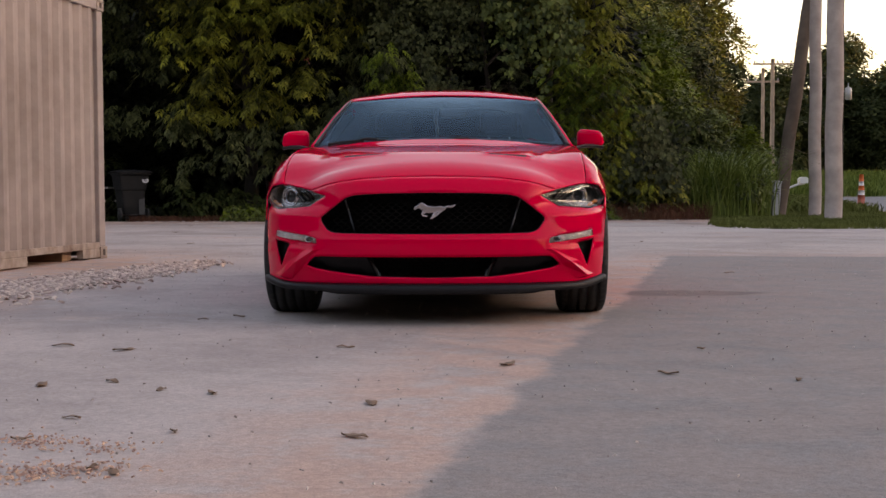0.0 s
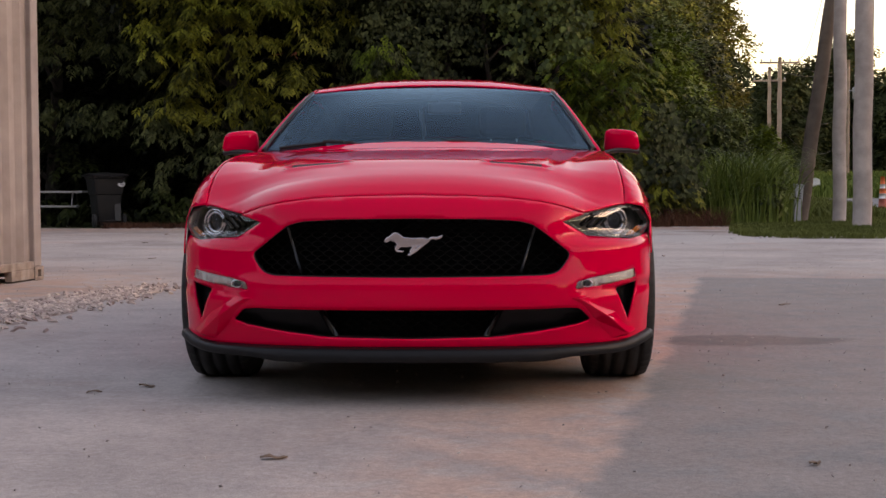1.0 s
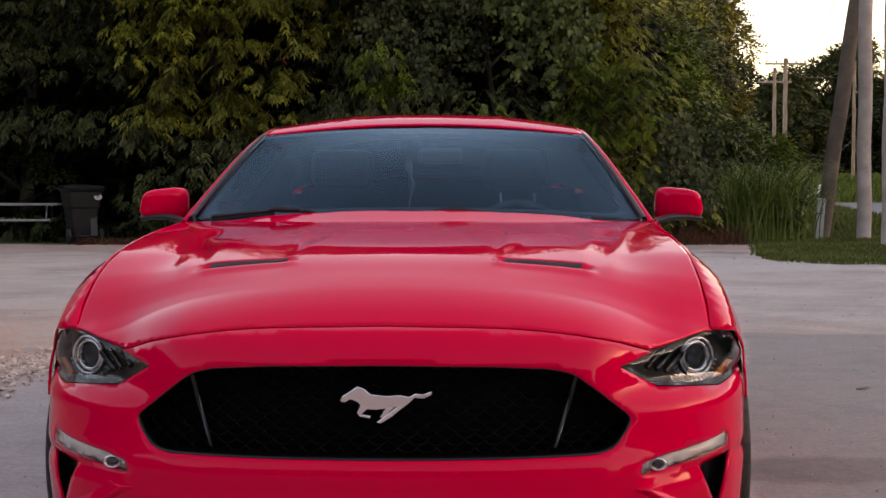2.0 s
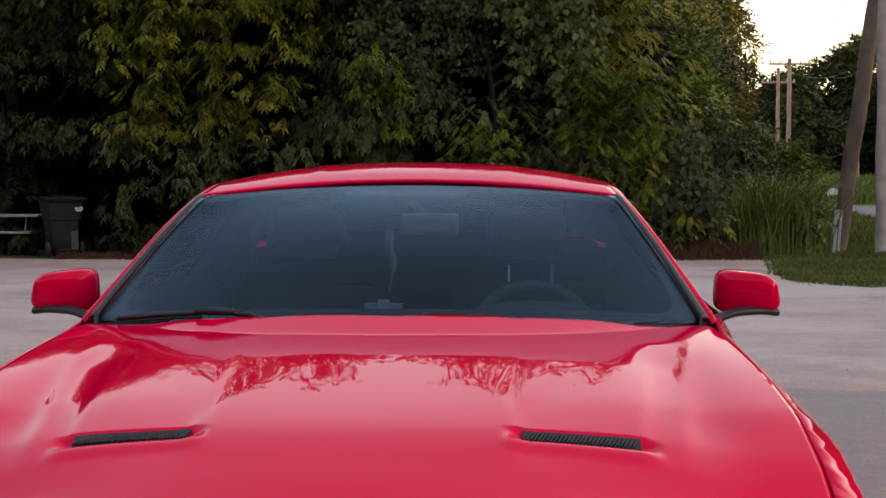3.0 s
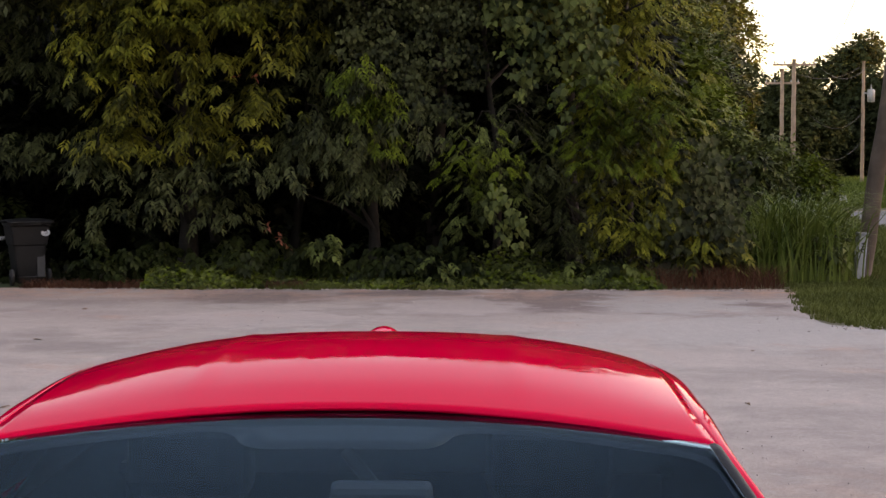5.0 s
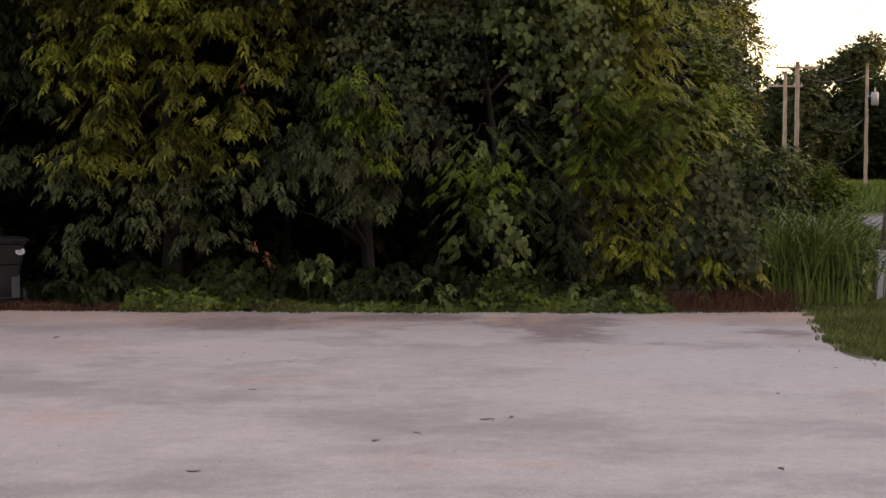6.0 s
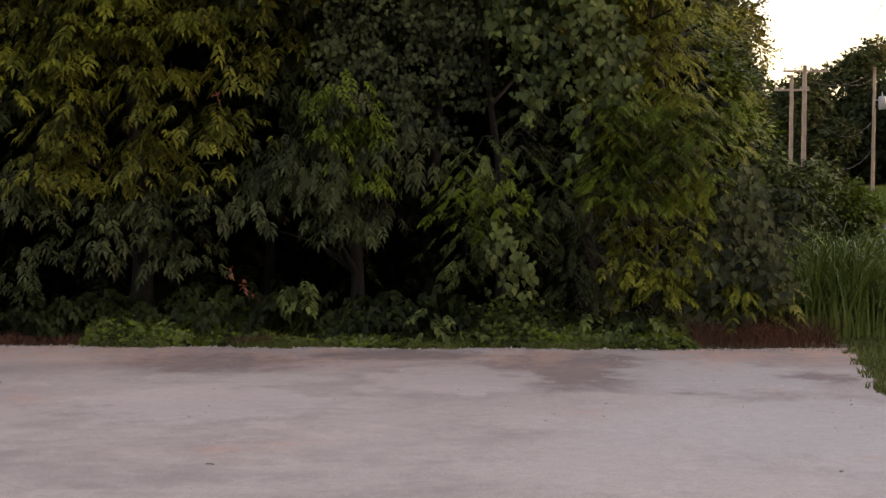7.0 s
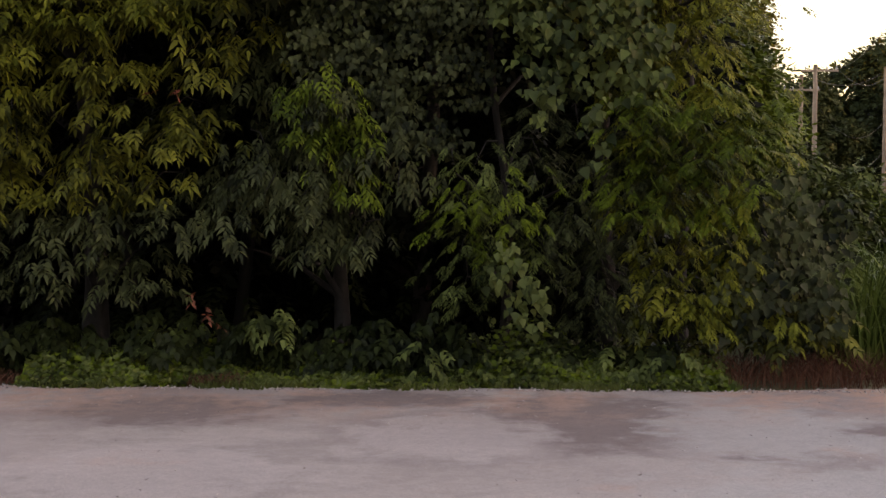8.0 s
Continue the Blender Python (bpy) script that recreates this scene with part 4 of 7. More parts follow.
half = [(0.0, hood_front(0) + 0.006)] + [(x, hood_front(x) + 0.006) for x in FRONT_X[2:78:2]] + [(0.798, 0.39), (0.798, 0.7), (0.798, 1.1), (0.798, 1.5), (0.79, 1.64), (0.6, 1.56), (0.3, 1.49), (0, 1.47)]
loop = half + [(-x, y) for x, y in reversed(half) if x > 1e-6]
v, f = sheet_of(loop, [], 0.010, lambda x, y: (x, y, hood_at(x, y)), (0, 0, 1))
hood = solid("hood", v, f, RED, car, "red painted hood with two air outlets", thick=0.006)
for side in (1, -1):
    bm = bmesh.new()
    for i in range(9):
        xa, xb = 0.288 + i * 0.0225, 0.288 + (i + 1) * 0.0225
        vs4 = [bm.verts.new((side * xx, yy, hood_at(xx, hy) + dz)) for xx, yy, hy, dz in ((xa, 0.556, 0.556, 0.0015), (xb, 0.556, 0.556, 0.0015), (xb, 0.586, 0.592, -0.0025), (xa, 0.586, 0.592, -0.0025))]
        bm.faces.new(vs4 if side > 0 else vs4[::-1])
    for i in range(28):
        xa = 0.292 + i * 0.0070
        m = Matrix.Translation((side * xa, 0.571, (hood_at(xa, 0.556) + hood_at(xa, 0.592)) / 2 + 0.0005)) @ pose(0, 0, 0, 18, 0, -25)
        add_box(bm, (-0.0015, -0.013, -0.002), (0.0015, 0.013, 0.002), m)
    part("hood_vent", bm, BLACK_PLASTIC, hood, "black slatted air outlet")

# sides: fender, door, rear quarter


def flank(y, z):
    w, e, xt = half_w(y), edge_z(y), edge_x(y)
    zs = [(0.12, w - 0.085), (0.34, w - 0.02), (0.55, w), (0.62 + (e - 0.75) * 0.3, w - 0.004), (0.62 + (e - 0.62) * 0.72, xt + (w - xt) * 0.62), (e, xt + 0.001)]
    x = curve_of(zs)(z)
    # the crease along the doors and the bulge round the wheels
    x += 0.006 * math.exp(-((z - 0.70) / 0.02) ** 2) * sstep(1.2, 1.6, y) * (1 - sstep(4.0, 4.5, y))
    for cy in (0.86, 3.58):
        r = math.hypot(y - cy, z - 0.343)
        x += 0.008 * (1 - sstep(0.37, 0.47, r))
    return (x, y, z)


def arch(cy, a0, a1, n=18, r=0.374):
    return [(cy + r * math.cos(radians(a0 + (a1 - a0) * i / n)), 0.343 + r * math.sin(radians(a0 + (a1 - a0) * i / n))) for i in range(n + 1)]


def top_edge(y0, y1, n=24, drop=0.0):
    return [(y0 + (y1 - y0) * i / n, edge_z(y0 + (y1 - y0) * i / n) - drop) for i in range(n + 1)]


lamp_edge = [(lambda q: (q[1], q[2]))(fascia(arc_of(x), z)) for x, z in ((0.885, 0.598), (0.90, 0.645), (0.862, 0.703), (0.80, 0.720))]
fender_loop = top_edge(0.392, 1.715) + [(1.715, 0.19), (1.25, 0.19)] + arch(0.86, -20, 151) + [(0.532, 0.585)] + lamp_edge
door_loop = top_edge(1.722, 3.05) + [(3.05, 0.6), (3.0, 0.20), (1.722, 0.19)]
quarter_loop = top_edge(3.057, 4.60) + [(4.60, 0.30), (4.2, 0.26), (3.95, 0.24)] + arch(3.58, -8, 188) + [(3.2, 0.2), (3.007, 0.2), (3.057, 0.6)]
for side in (1, -1):
    for nm, lp in (("front_fender", fender_loop), ("door", door_loop), ("rear_quarter", quarter_loop)):
        v, f = sheet_of(lp, [], 0.02, lambda y, z: flank(y, z), (1, 0, 0))
        if side < 0:
            v, f = [(-p[0], p[1], p[2]) for p in v], [q[::-1] for q in f]
        solid(nm, v, f, RED, car, thick=0.006)
    for cy in (0.86, 3.58):
        pts = arch(cy, -25, 205, 24, 0.378)
        vs = []
        for y, z in pts:
            x = flank(min(max(y, 0.5), 4.5), max(z, 0.2))[0]
            vs += [(side * (x - 0.012), y, z), (side * 0.5, y, z)]
        solid("wheel_arch_liner", vs, [(2 * i, 2 * i + 1, 2 * i + 3, 2 * i + 2) for i in range(len(pts) - 1)], DARK, car, thick=0.004)

# glasshouse
INNER = [(0.806, 1.70, 0.95), (0.751, 1.88, 1.06), (0.685, 2.08, 1.18), (0.628, 2.27, 1.272), (0.607, 2.45, 1.308), (0.607, 2.75, 1.322), (0.59, 3.1, 1.308), (0.565, 3.38, 1.262), (0.60, 3.7, 1.17), (0.64, 4.05, 1.075)]
OUTER = [(0.825, 1.72, 0.95), (0.766, 1.92, 1.062), (0.702, 2.12, 1.176), (0.658, 2.31, 1.25), (0.658, 2.5, 1.276), (0.668, 2.78, 1.276), (0.665, 3.1, 1.245), (0.66, 3.4, 1.19), (0.74, 3.7, 1.10), (0.80, 4.05, 1.045)]
in_x, in_z = curve_of([(p[1], p[0]) for p in INNER]), curve_of([(p[1], p[2]) for p in INNER])
ot_x, ot_z = curve_of([(p[1], p[0]) for p in OUTER]), curve_of([(p[1], p[2]) for p in OUTER])
roof_c = curve_of([(2.36, 1.315), (2.5, 1.350), (2.65, 1.371), (2.85, 1.381), (3.05, 1.374), (3.25, 1.350), (3.42, 1.320)])


def roof_at(u, v):
    a = abs(u)
    y = (2.37 - 0.10 * a ** 2) * (1 - v) + (3.42 - 0.04 * a ** 2) * v
    xe, ze = in_x(y), in_z(y)
    z = roof_c(max(y, 2.36)) if y >= 2.36 else 1.314 - (2.36 - y) * 0.35
    z = z - (z - ze) * a ** 2.6
    z += 0.0025 * math.exp(-((a * xe - 0.30) / 0.02) ** 2) * sstep(0.03, 0.2, v) * (1 - sstep(0.8, 0.97, v))
    return (u * xe, y, z)


v, f = grid(lambda a, b: roof_at(2 * a - 1, b), 72, 40)
roof = solid("roof", v, f, RED, car, "red painted roof panel", thick=0.006)


def rail_at(k, j, side):
    yi, yo = 1.70 + (4.05 - 1.70) * k, 1.72 + (4.05 - 1.72) * k
    a, b = Vector((in_x(yi), yi, in_z(yi))), Vector((ot_x(yo), yo, ot_z(yo)))
    p = a.lerp(b, j)
    p += Vector((0.55, -0.15, 0.75)).normalized() * 0.010 * math.sin(math.pi * j)
    return (side * p.x, p.y, p.z)


for side in (1, -1):
    v, f = grid(lambda a, b: rail_at(a, b, side), 70, 8, flip=side > 0)
    solid("roof_pillar", v, f, RED, car, "red windscreen pillar and roof rail", thick=0.008)
    vs, fs = grid(lambda a, b: (lambda y: tuple(Vector((side * (edge_x(y) - 0.012), y, edge_z(y) - 0.004)).lerp(Vector((side * (ot_x(y) - 0.004), y, ot_z(y))), b)))(1.76 + (3.72 - 1.76) * a), 24, 4, flip=side < 0)
    solid("side_window", vs, fs, DARK_GLASS, car, thick=0.004)
    vs, fs = grid(lambda a, b: (lambda y: tuple(Vector((side * (edge_x(y) - 0.002), y, edge_z(y))).lerp(Vector((side * ot_x(min(y, 4.05)), y, ot_z(min(y, 4.05)))), b)))(3.55 + (4.10 - 3.55) * a), 12, 4, flip=side < 0)
    solid("rear_pillar", vs, fs, RED, car, thick=0.006)


def screen_at(u, v, sink=0.0):
    y = 1.70 + (2.27 - 1.70) * v
    sx, sz = in_x(y), in_z(y)
    cy = 1.475 + (2.365 - 1.475) * v
    cz = 0.978 + (1.312 - 0.978) * (v + 0.10 * math.sin(math.pi * v))
    a = abs(u) ** 2.1
    return (u * sx, cy + (y - cy) * a + 0.4 * sink, cz + (sz - cz) * a - sink)


v, f = grid(lambda a, b: screen_at(2 * a - 1, b), 40, 24)
solid("windscreen", v, f, SCREEN_GLASS, car, "dark tinted windscreen", thick=0.005)
BORDER = rounded([(-0.905, 0.075), (0.905, 0.075), (0.935, 0.35), (0.968, 0.93), (0.30, 0.945), (0.24, 0.86), (-0.26, 0.86), (-0.32, 0.945), (-0.968, 0.93), (-0.935, 0.35)], 0.09, 6)
v, f = sheet_of([(-1, 0), (1, 0), (1, 1), (-1, 1)], [BORDER], 0.05, lambda u, w: screen_at(u, w, 0.009), (0, -1, 1))
solid("windscreen_frit", v, f, FRIT, car, "black printed border of the windscreen", thick=0.001)


for side in (1, -1):
    vs, fs = grid(lambda a, b: (lambda q: (q[0], q[1] - 0.002, q[2] + 0.004 + 0.003 * math.sin(math.pi * b)))(screen_at(side * (0.972 + 0.026 * b), 0.02 + 0.96 * a)), 30, 4, flip=side < 0)
    solid("windscreen_moulding", vs, fs, BLACK_PLASTIC, car, thick=0.003)


def backlight_at(u, v):
    y = 3.40 + (4.05 - 3.40) * v
    sx, sz = in_x(y), in_z(y)
    cy, cz = 3.425 + (4.16 - 3.425) * v, 1.318 + (1.085 - 1.318) * v + 0.012 * math.sin(math.pi * v)
    a = abs(u) ** 2.1
    return (u * sx, cy + (y - cy) * a, cz + (sz - cz) * a)


v, f = grid(lambda a, b: backlight_at(2 * a - 1, b), 24, 14)
solid("rear_window", v, f, DARK_GLASS, car, "dark tinted rear window", thick=0.005)


def deck_at(u, v):
    y = (4.165 - 0.11 * abs(u) ** 2.1) * (1 - v) + (4.74 - 0.13 * u * u) * v
    xe = edge_x(y)
    z = edge_z(min(y, 4.6)) + 0.035 * (1 - abs(u) ** 2.5) * (1 - 0.3 * v)
    return (u * xe * 1.0, y, z - 0.02 * sstep(0.85, 1, v))


v, f = grid(lambda a, b: deck_at(2 * a - 1, b), 32, 16)
solid("boot_lid", v, f, RED, car, thick=0.006)
tail_x = curve_of([(0, 4.79), (0.4, 4.775), (0.65, 4.74), (0.80, 4.68), (0.87, 4.595)])


def tail_at(a, b):
    u = 2 * a - 1
    z = 0.24 + 0.80 * b
    x = 0.87 * u * (1 - 0.18 * sstep(0.72, 1.0, z) - 0.05 * (1 - sstep(0.24, 0.4, z)))
    return (x, tail_x(abs(0.87 * u)) - 0.05 * sstep(0.6, 1.04, z) - 0.05 * (1 - sstep(0.24, 0.4, z)), z)


v, f = grid(tail_at, 32, 16, flip=True)
solid("rear_bumper", v, f, RED, car, thick=0.006)

# rear spoiler: a blade on two feet, its ends curling down to the lid, with a raised lip either side of the middle
vs = []
NB = 56
for i in range(NB + 1):
    u = i / NB * 2 - 1
    a = abs(u)
    x = 0.70 * u
    drop = 0.062 * sstep(0.72, 1.0, a) + 0.016 * a * a
    y = 4.52 - 0.14 * a ** 2.5
    lip = 0.016 * sstep(0.385, 0.43, a) * (1 - sstep(0.82, 0.97, a))
    z = 1.120 - drop
    for oy, oz in ((-0.075, -0.012), (-0.06, 0.0), (-0.01, 0.006 + lip * 0.2), (0.045, 0.010 + lip), (0.052, 0.004 + lip), (0.045, -0.014), (-0.04, -0.024)):
        vs.append((x, y + oy, z + oz))
fs = []
for i in range(NB):
    for j in range(7):
        fs.append((i * 7 + j, (i + 1) * 7 + j, (i + 1) * 7 + (j + 1) % 7, i * 7 + (j + 1) % 7))
fs += [tuple(range(7)), tuple(NB * 7 + j for j in reversed(range(7)))]
spoiler = solid("rear_spoiler", vs, fs, RED, car, "red raised rear spoiler blade")
for side in (1, -1):
    bm = bmesh.new()
    add_box(bm, (-0.022, -0.05, 0), (0.022, 0.05, 0.075), pose(side * 0.14 + 0.0, 4.45, 1.045, -12, 0, 0))
    part("spoiler_foot", bm, RED, spoiler, bevel=0.008)

# roof antenna
def antenna_at(a, b):
    w = 2 * math.pi * a
    r = math.cos(b * math.pi / 2)
    return (0.040 * r * math.cos(w) - 0.012, 3.30 + 0.075 * r * math.sin(w) + 0.035 * b, 1.332 + 0.024 * math.sin(b * math.pi / 2))


v, f = grid(antenna_at, 20, 8)
solid("roof_antenna", v, f, RED, car, "red low roof antenna pod")

# door mirrors
for side in (1, -1):
    mirror = new("door_mirror")
    mirror.parent = car
    mirror.matrix_basis = pose(0, 0, 0)
    tagged(mirror, "red door mirror on a black arm")

    def cap_at(a, b):
        w, q = 2 * math.pi * a, math.pi * (b - 0.5)

        def se(c, e):
            return math.copysign(abs(c) ** e, c)
        px = se(math.cos(q), 0.45) * se(math.cos(w), 0.55)
        py = se(math.cos(q), 0.45) * se(math.sin(w), 0.7)
        pz = se(math.sin(q), 0.5)
        k = (px + 1) / 2
        x = 0.952 + 0.084 * px - 0.012 * pz * (k - 0.2)
        y = 1.975 + 0.06 * py - 0.06 * (1 - k) * 0 + 0.045 * (1 - k)
        z = 1.010 + 0.064 * pz * (1 - 0.22 * k) - 0.002 * k
        if py > 0:
            y -= 0.0
        return (side * x, y, z)
    v, f = grid(cap_at, 36, 18, flip=side < 0)
    solid("mirror_cap", v, f, RED, mirror)
    vs, fs = grid(lambda a, b: (side * (0.80 + 0.235 * a), 1.86 + 0.10 * a + 0.035 * math.cos(2 * math.pi * b) + 0.02 * a,
                                0.935 + 0.026 * sstep(0.0, 0.55, a) + 0.012 * math.sin(2 * math.pi * b) - 0.006 * sstep(0.8, 1, a)), 14, 10, flip=side < 0)
    solid("mirror_arm", vs, fs, BLACK_PLASTIC, mirror)
    bm = bmesh.new()
    add_box(bm, (side * 0.952 - 0.066, 2.030, 0.972), (side * 0.952 + 0.062, 2.040, 1.044))
    part("mirror_glass", bm, CHROME, mirror)

# headlights
for side in (1, -1):
    lamp = new("headlight")
    lamp.parent = car
    tagged(lamp, "swept clear headlight with a dark housing")
    lp = rounded(one(LAMP, side), 0.012, 3)
    v, f = sheet_of(lp, [], 0.016, lambda s, z: (lambda q: (q[0], q[1] + 0.002, q[2]))(fascia(s, z)), (0, -1, 0))
    solid("lens", v, f, LENS_GLASS, lamp, thick=0.003)
    v, f = sheet_of([((s - side * 0.80) * 0.995 + side * 0.80, (z - 0.65) * 1.03 + 0.65) for s, z in lp], [], 0.03, lambda s, z: (lambda q: (q[0] - side * 0.02, q[1] + 0.075, q[2]))(fascia(s, z)), (0, -1, 0))
    solid("lamp_housing", v, f, LAMP_DARK, lamp, thick=0.003)
    loop = dense(lp, 0.02)
    vs = [fascia(s, z) for s, z in loop] + [(lambda q: (q[0] - side * 0.02, q[1] + 0.078, q[2]))(fascia((s - side * 0.80) * 0.995 + side * 0.80, (z - 0.65) * 1.03 + 0.65)) for s, z in loop]
    n = len(loop)
    solid("lamp_wall", vs, [(i, (i + 1) % n, n + (i + 1) % n, n + i) for i in range(n)], LAMP_DARK, lamp)
    c = Vector(fascia(side * arc_of(0.765), 0.652)) + Vector((-side * 0.012, 0.045, 0))
    turn = Matrix.Translation(c) @ pose(0, 0, 0, 0, 0, side * 25)
    for nm, prof, mt in (("projector_bezel", [(-0.012, 0.040), (-0.018, 0.036), (-0.010, 0.031), (0.012, 0.028)], REFLECTOR), ("projector_ring", [(-0.016, 0.050), (-0.02, 0.047), (-0.016, 0.044), (0.0, 0.043)], REFLECTOR),
                         ("projector_lens", [(-0.012, 0.0), (-0.011, 0.012), (-0.006, 0.022), (0.004, 0.028)], LENS_GLASS), ("projector_bowl", [(0.025, 0.0), (0.02, 0.018), (0.006, 0.029)], RIM)):
        v, f = lathe(prof, 28, "z")
        v = [turn @ Vector((p[0], p[2], p[1])) for p in v]
        solid(nm, v, f, mt, lamp)
    bm = bmesh.new()
    for k in range(16):
        w = radians(190 + k * 10.5)
        add_box(bm, (-0.0026, -0.008, 0.053), (0.0026, 0.004, 0.066), turn @ Matrix.Rotation(w - math.pi / 2, 4, "Y"))
    part("lamp_fins", bm, STEEL, lamp, "silver fins round the projector")
    for k in range(3):
        xa = 0.672 - k * 0.026
        p = Vector(fascia(side * arc_of(xa), 0.625 + k * 0.008)) + Vector((0, 0.05, 0))
        q = Vector(fascia(side * arc_of(xa + 0.045), 0.663 + k * 0.006)) + Vector((0, 0.05, 0))
        v, f = tube([p, p.lerp(q, 0.5) + Vector((0, -0.004, 0)), q], 0.009, 6)
        solid("light_bar", v, f, BLACK_GLOSS, lamp)
    v, f = sheet_of(one([(0.80, 0.600), (0.835, 0.598), (0.865, 0.625), (0.845, 0.632)], side), [], 0.02, lambda s, z: (lambda q: (q[0], q[1] + 0.03, q[2]))(fascia(s, z)), (0, -1, 0))
    solid("side_marker", v, f, AMBER, lamp, "amber side marker", thick=0.004)
    # fog lamp strip
    strip = rounded(one(FOG, side), 0.01, 3)
    fog = new("fog_lamp")
    fog.parent = car
    tagged(fog, "slim clear fog lamp strip")
    v, f = sheet_of(strip, [], 0.015, lambda s, z: (lambda q: (q[0], q[1] - 0.002, q[2]))(fascia(s, z)), (0, -1, 0))
    solid("fog_lens", v, f, HAZY_GLASS, fog, thick=0.003)
    v, f = sheet_of(strip, [], 0.015, lambda s, z: (lambda q: (q[0], q[1] + 0.02 + 0.005 * math.sin(s * 110), q[2]))(fascia(s, z)), (0, -1, 0))
    solid("fog_reflector", v, f, LAMP_WHITE, fog, thick=0.003)
    c = Vector(fascia(side * arc_of(0.632), 0.434)) + Vector((0, 0.004, 0))
    for nm, prof, mt in (("fog_ring", [(-0.004, 0.017), (-0.008, 0.0145), (-0.002, 0.012)], REFLECTOR), ("fog_bulb", [(-0.003, 0.0), (-0.001, 0.008), (0.006, 0.012)], LAMP_DARK)):
        v, f = lathe(prof, 18, "z")
        solid(nm, [c + Vector((p[0] * 1.25, p[2], p[1] * 0.9)) for p in v], f, mt, fog)

# the sharp slanting strake that runs down from each fog lamp to the lip
for side in (1, -1):
    def on(x, z, out):
        q = fascia(arc_of(x), z)
        return (side * q[0], q[1] - out, q[2])
    rim_pts = [on(0.572, 0.386, 0.003), on(0.66, 0.392, -0.004), on(0.75, 0.325, -0.004), on(0.842, 0.243, 0.0), on(0.79, 0.228, 0.0), on(0.735, 0.224, 0.002), on(0.65, 0.305, -0.004)]
    top_pts = [on(0.60, 0.384, 0.016), on(0.705, 0.318, 0.034), on(0.80, 0.240, 0.036)]
    vs = rim_pts + top_pts
    fs = [(0, 7, 1), (1, 7, 8, 2), (2, 8, 9, 3), (3, 9, 4), (4, 9, 5), (5, 9, 8, 6), (6, 8, 7, 0)]
    solid("bumper_strake", vs, fs if side < 0 else [q[::-1] for q in fs], RED, bumper, "sharp red strake down to the lip", smooth=False, bevel=0.004)

# wheels


def wheel(cx, cy, width):
    w = new("wheel")
    w.parent = car
    w.matrix_basis = pose(cx, cy, 0.343)
    hw = width / 2
    prof = [(-hw * 0.86, 0.245), (-hw, 0.28), (-hw * 1.02, 0.31), (-hw * 0.93, 0.334), (-hw * 0.78, 0.341)]
    for k in range(4):
        g = hw * (-0.62 + 0.41 * k)
        prof += [(g - 0.008, 0.3435), (g - 0.007, 0.330), (g + 0.007, 0.330), (g + 0.008, 0.3435)]
    prof += [(hw * 0.78, 0.341), (hw * 0.93, 0.334), (hw * 1.02, 0.31), (hw, 0.28), (hw * 0.86, 0.245)]
    n, m = 144, len(prof)
    vs, fs = lathe(prof, n)
    vs = [Vector(p) for p in vs]
    for k in range(n):
        if k % 3 == 0:
            for j in list(range(3, 6)) + list(range(m - 6, m - 3)):
                vs[k * m + j] = Vector((vs[k * m + j].x * 0.985, vs[k * m + j].y * 0.981, vs[k * m + j].z * 0.981))
    solid("tyre", vs, fs, RUBBER, w, "black tyre with worn tread")
    out = 1 if cx > 0 else -1
    rp = [(-0.11, 0.215), (-0.115, 0.247), (-0.10, 0.247), (-0.09, 0.228), (0.09, 0.228), (0.10, 0.247), (0.115, 0.247), (0.11, 0.235), (0.06, 0.222)]
    vs, fs = lathe(rp, 40)
    rim = solid("rim", vs, fs, RIM, w, "dark alloy rim")
    for k in range(10):
        bm = bmesh.new()
        add_box(bm, (-0.016, -0.013, 0.035), (0.016, 0.013, 0.226), pose(out * 0.085, 0, 0, k * 36) )
        part("spoke", bm, RIM, rim, bevel=0.004)
    vs, fs = lathe([(out * 0.06, 0.0), (out * 0.10, 0.0), (out * 0.10, 0.03), (out * 0.06, 0.045)], 20)
    solid("hub_cap", vs, fs, RIM, rim)
    vs, fs = lathe([(-0.012, 0.02), (-0.012, 0.18), (0.012, 0.18), (0.012, 0.02)], 30)
    solid("brake_disc", vs, fs, REFLECTOR, w)


for sx in (1, -1):
    wheel(sx * 0.802, 0.862, 0.255)
    wheel(sx * 0.825, 3.58, 0.275)

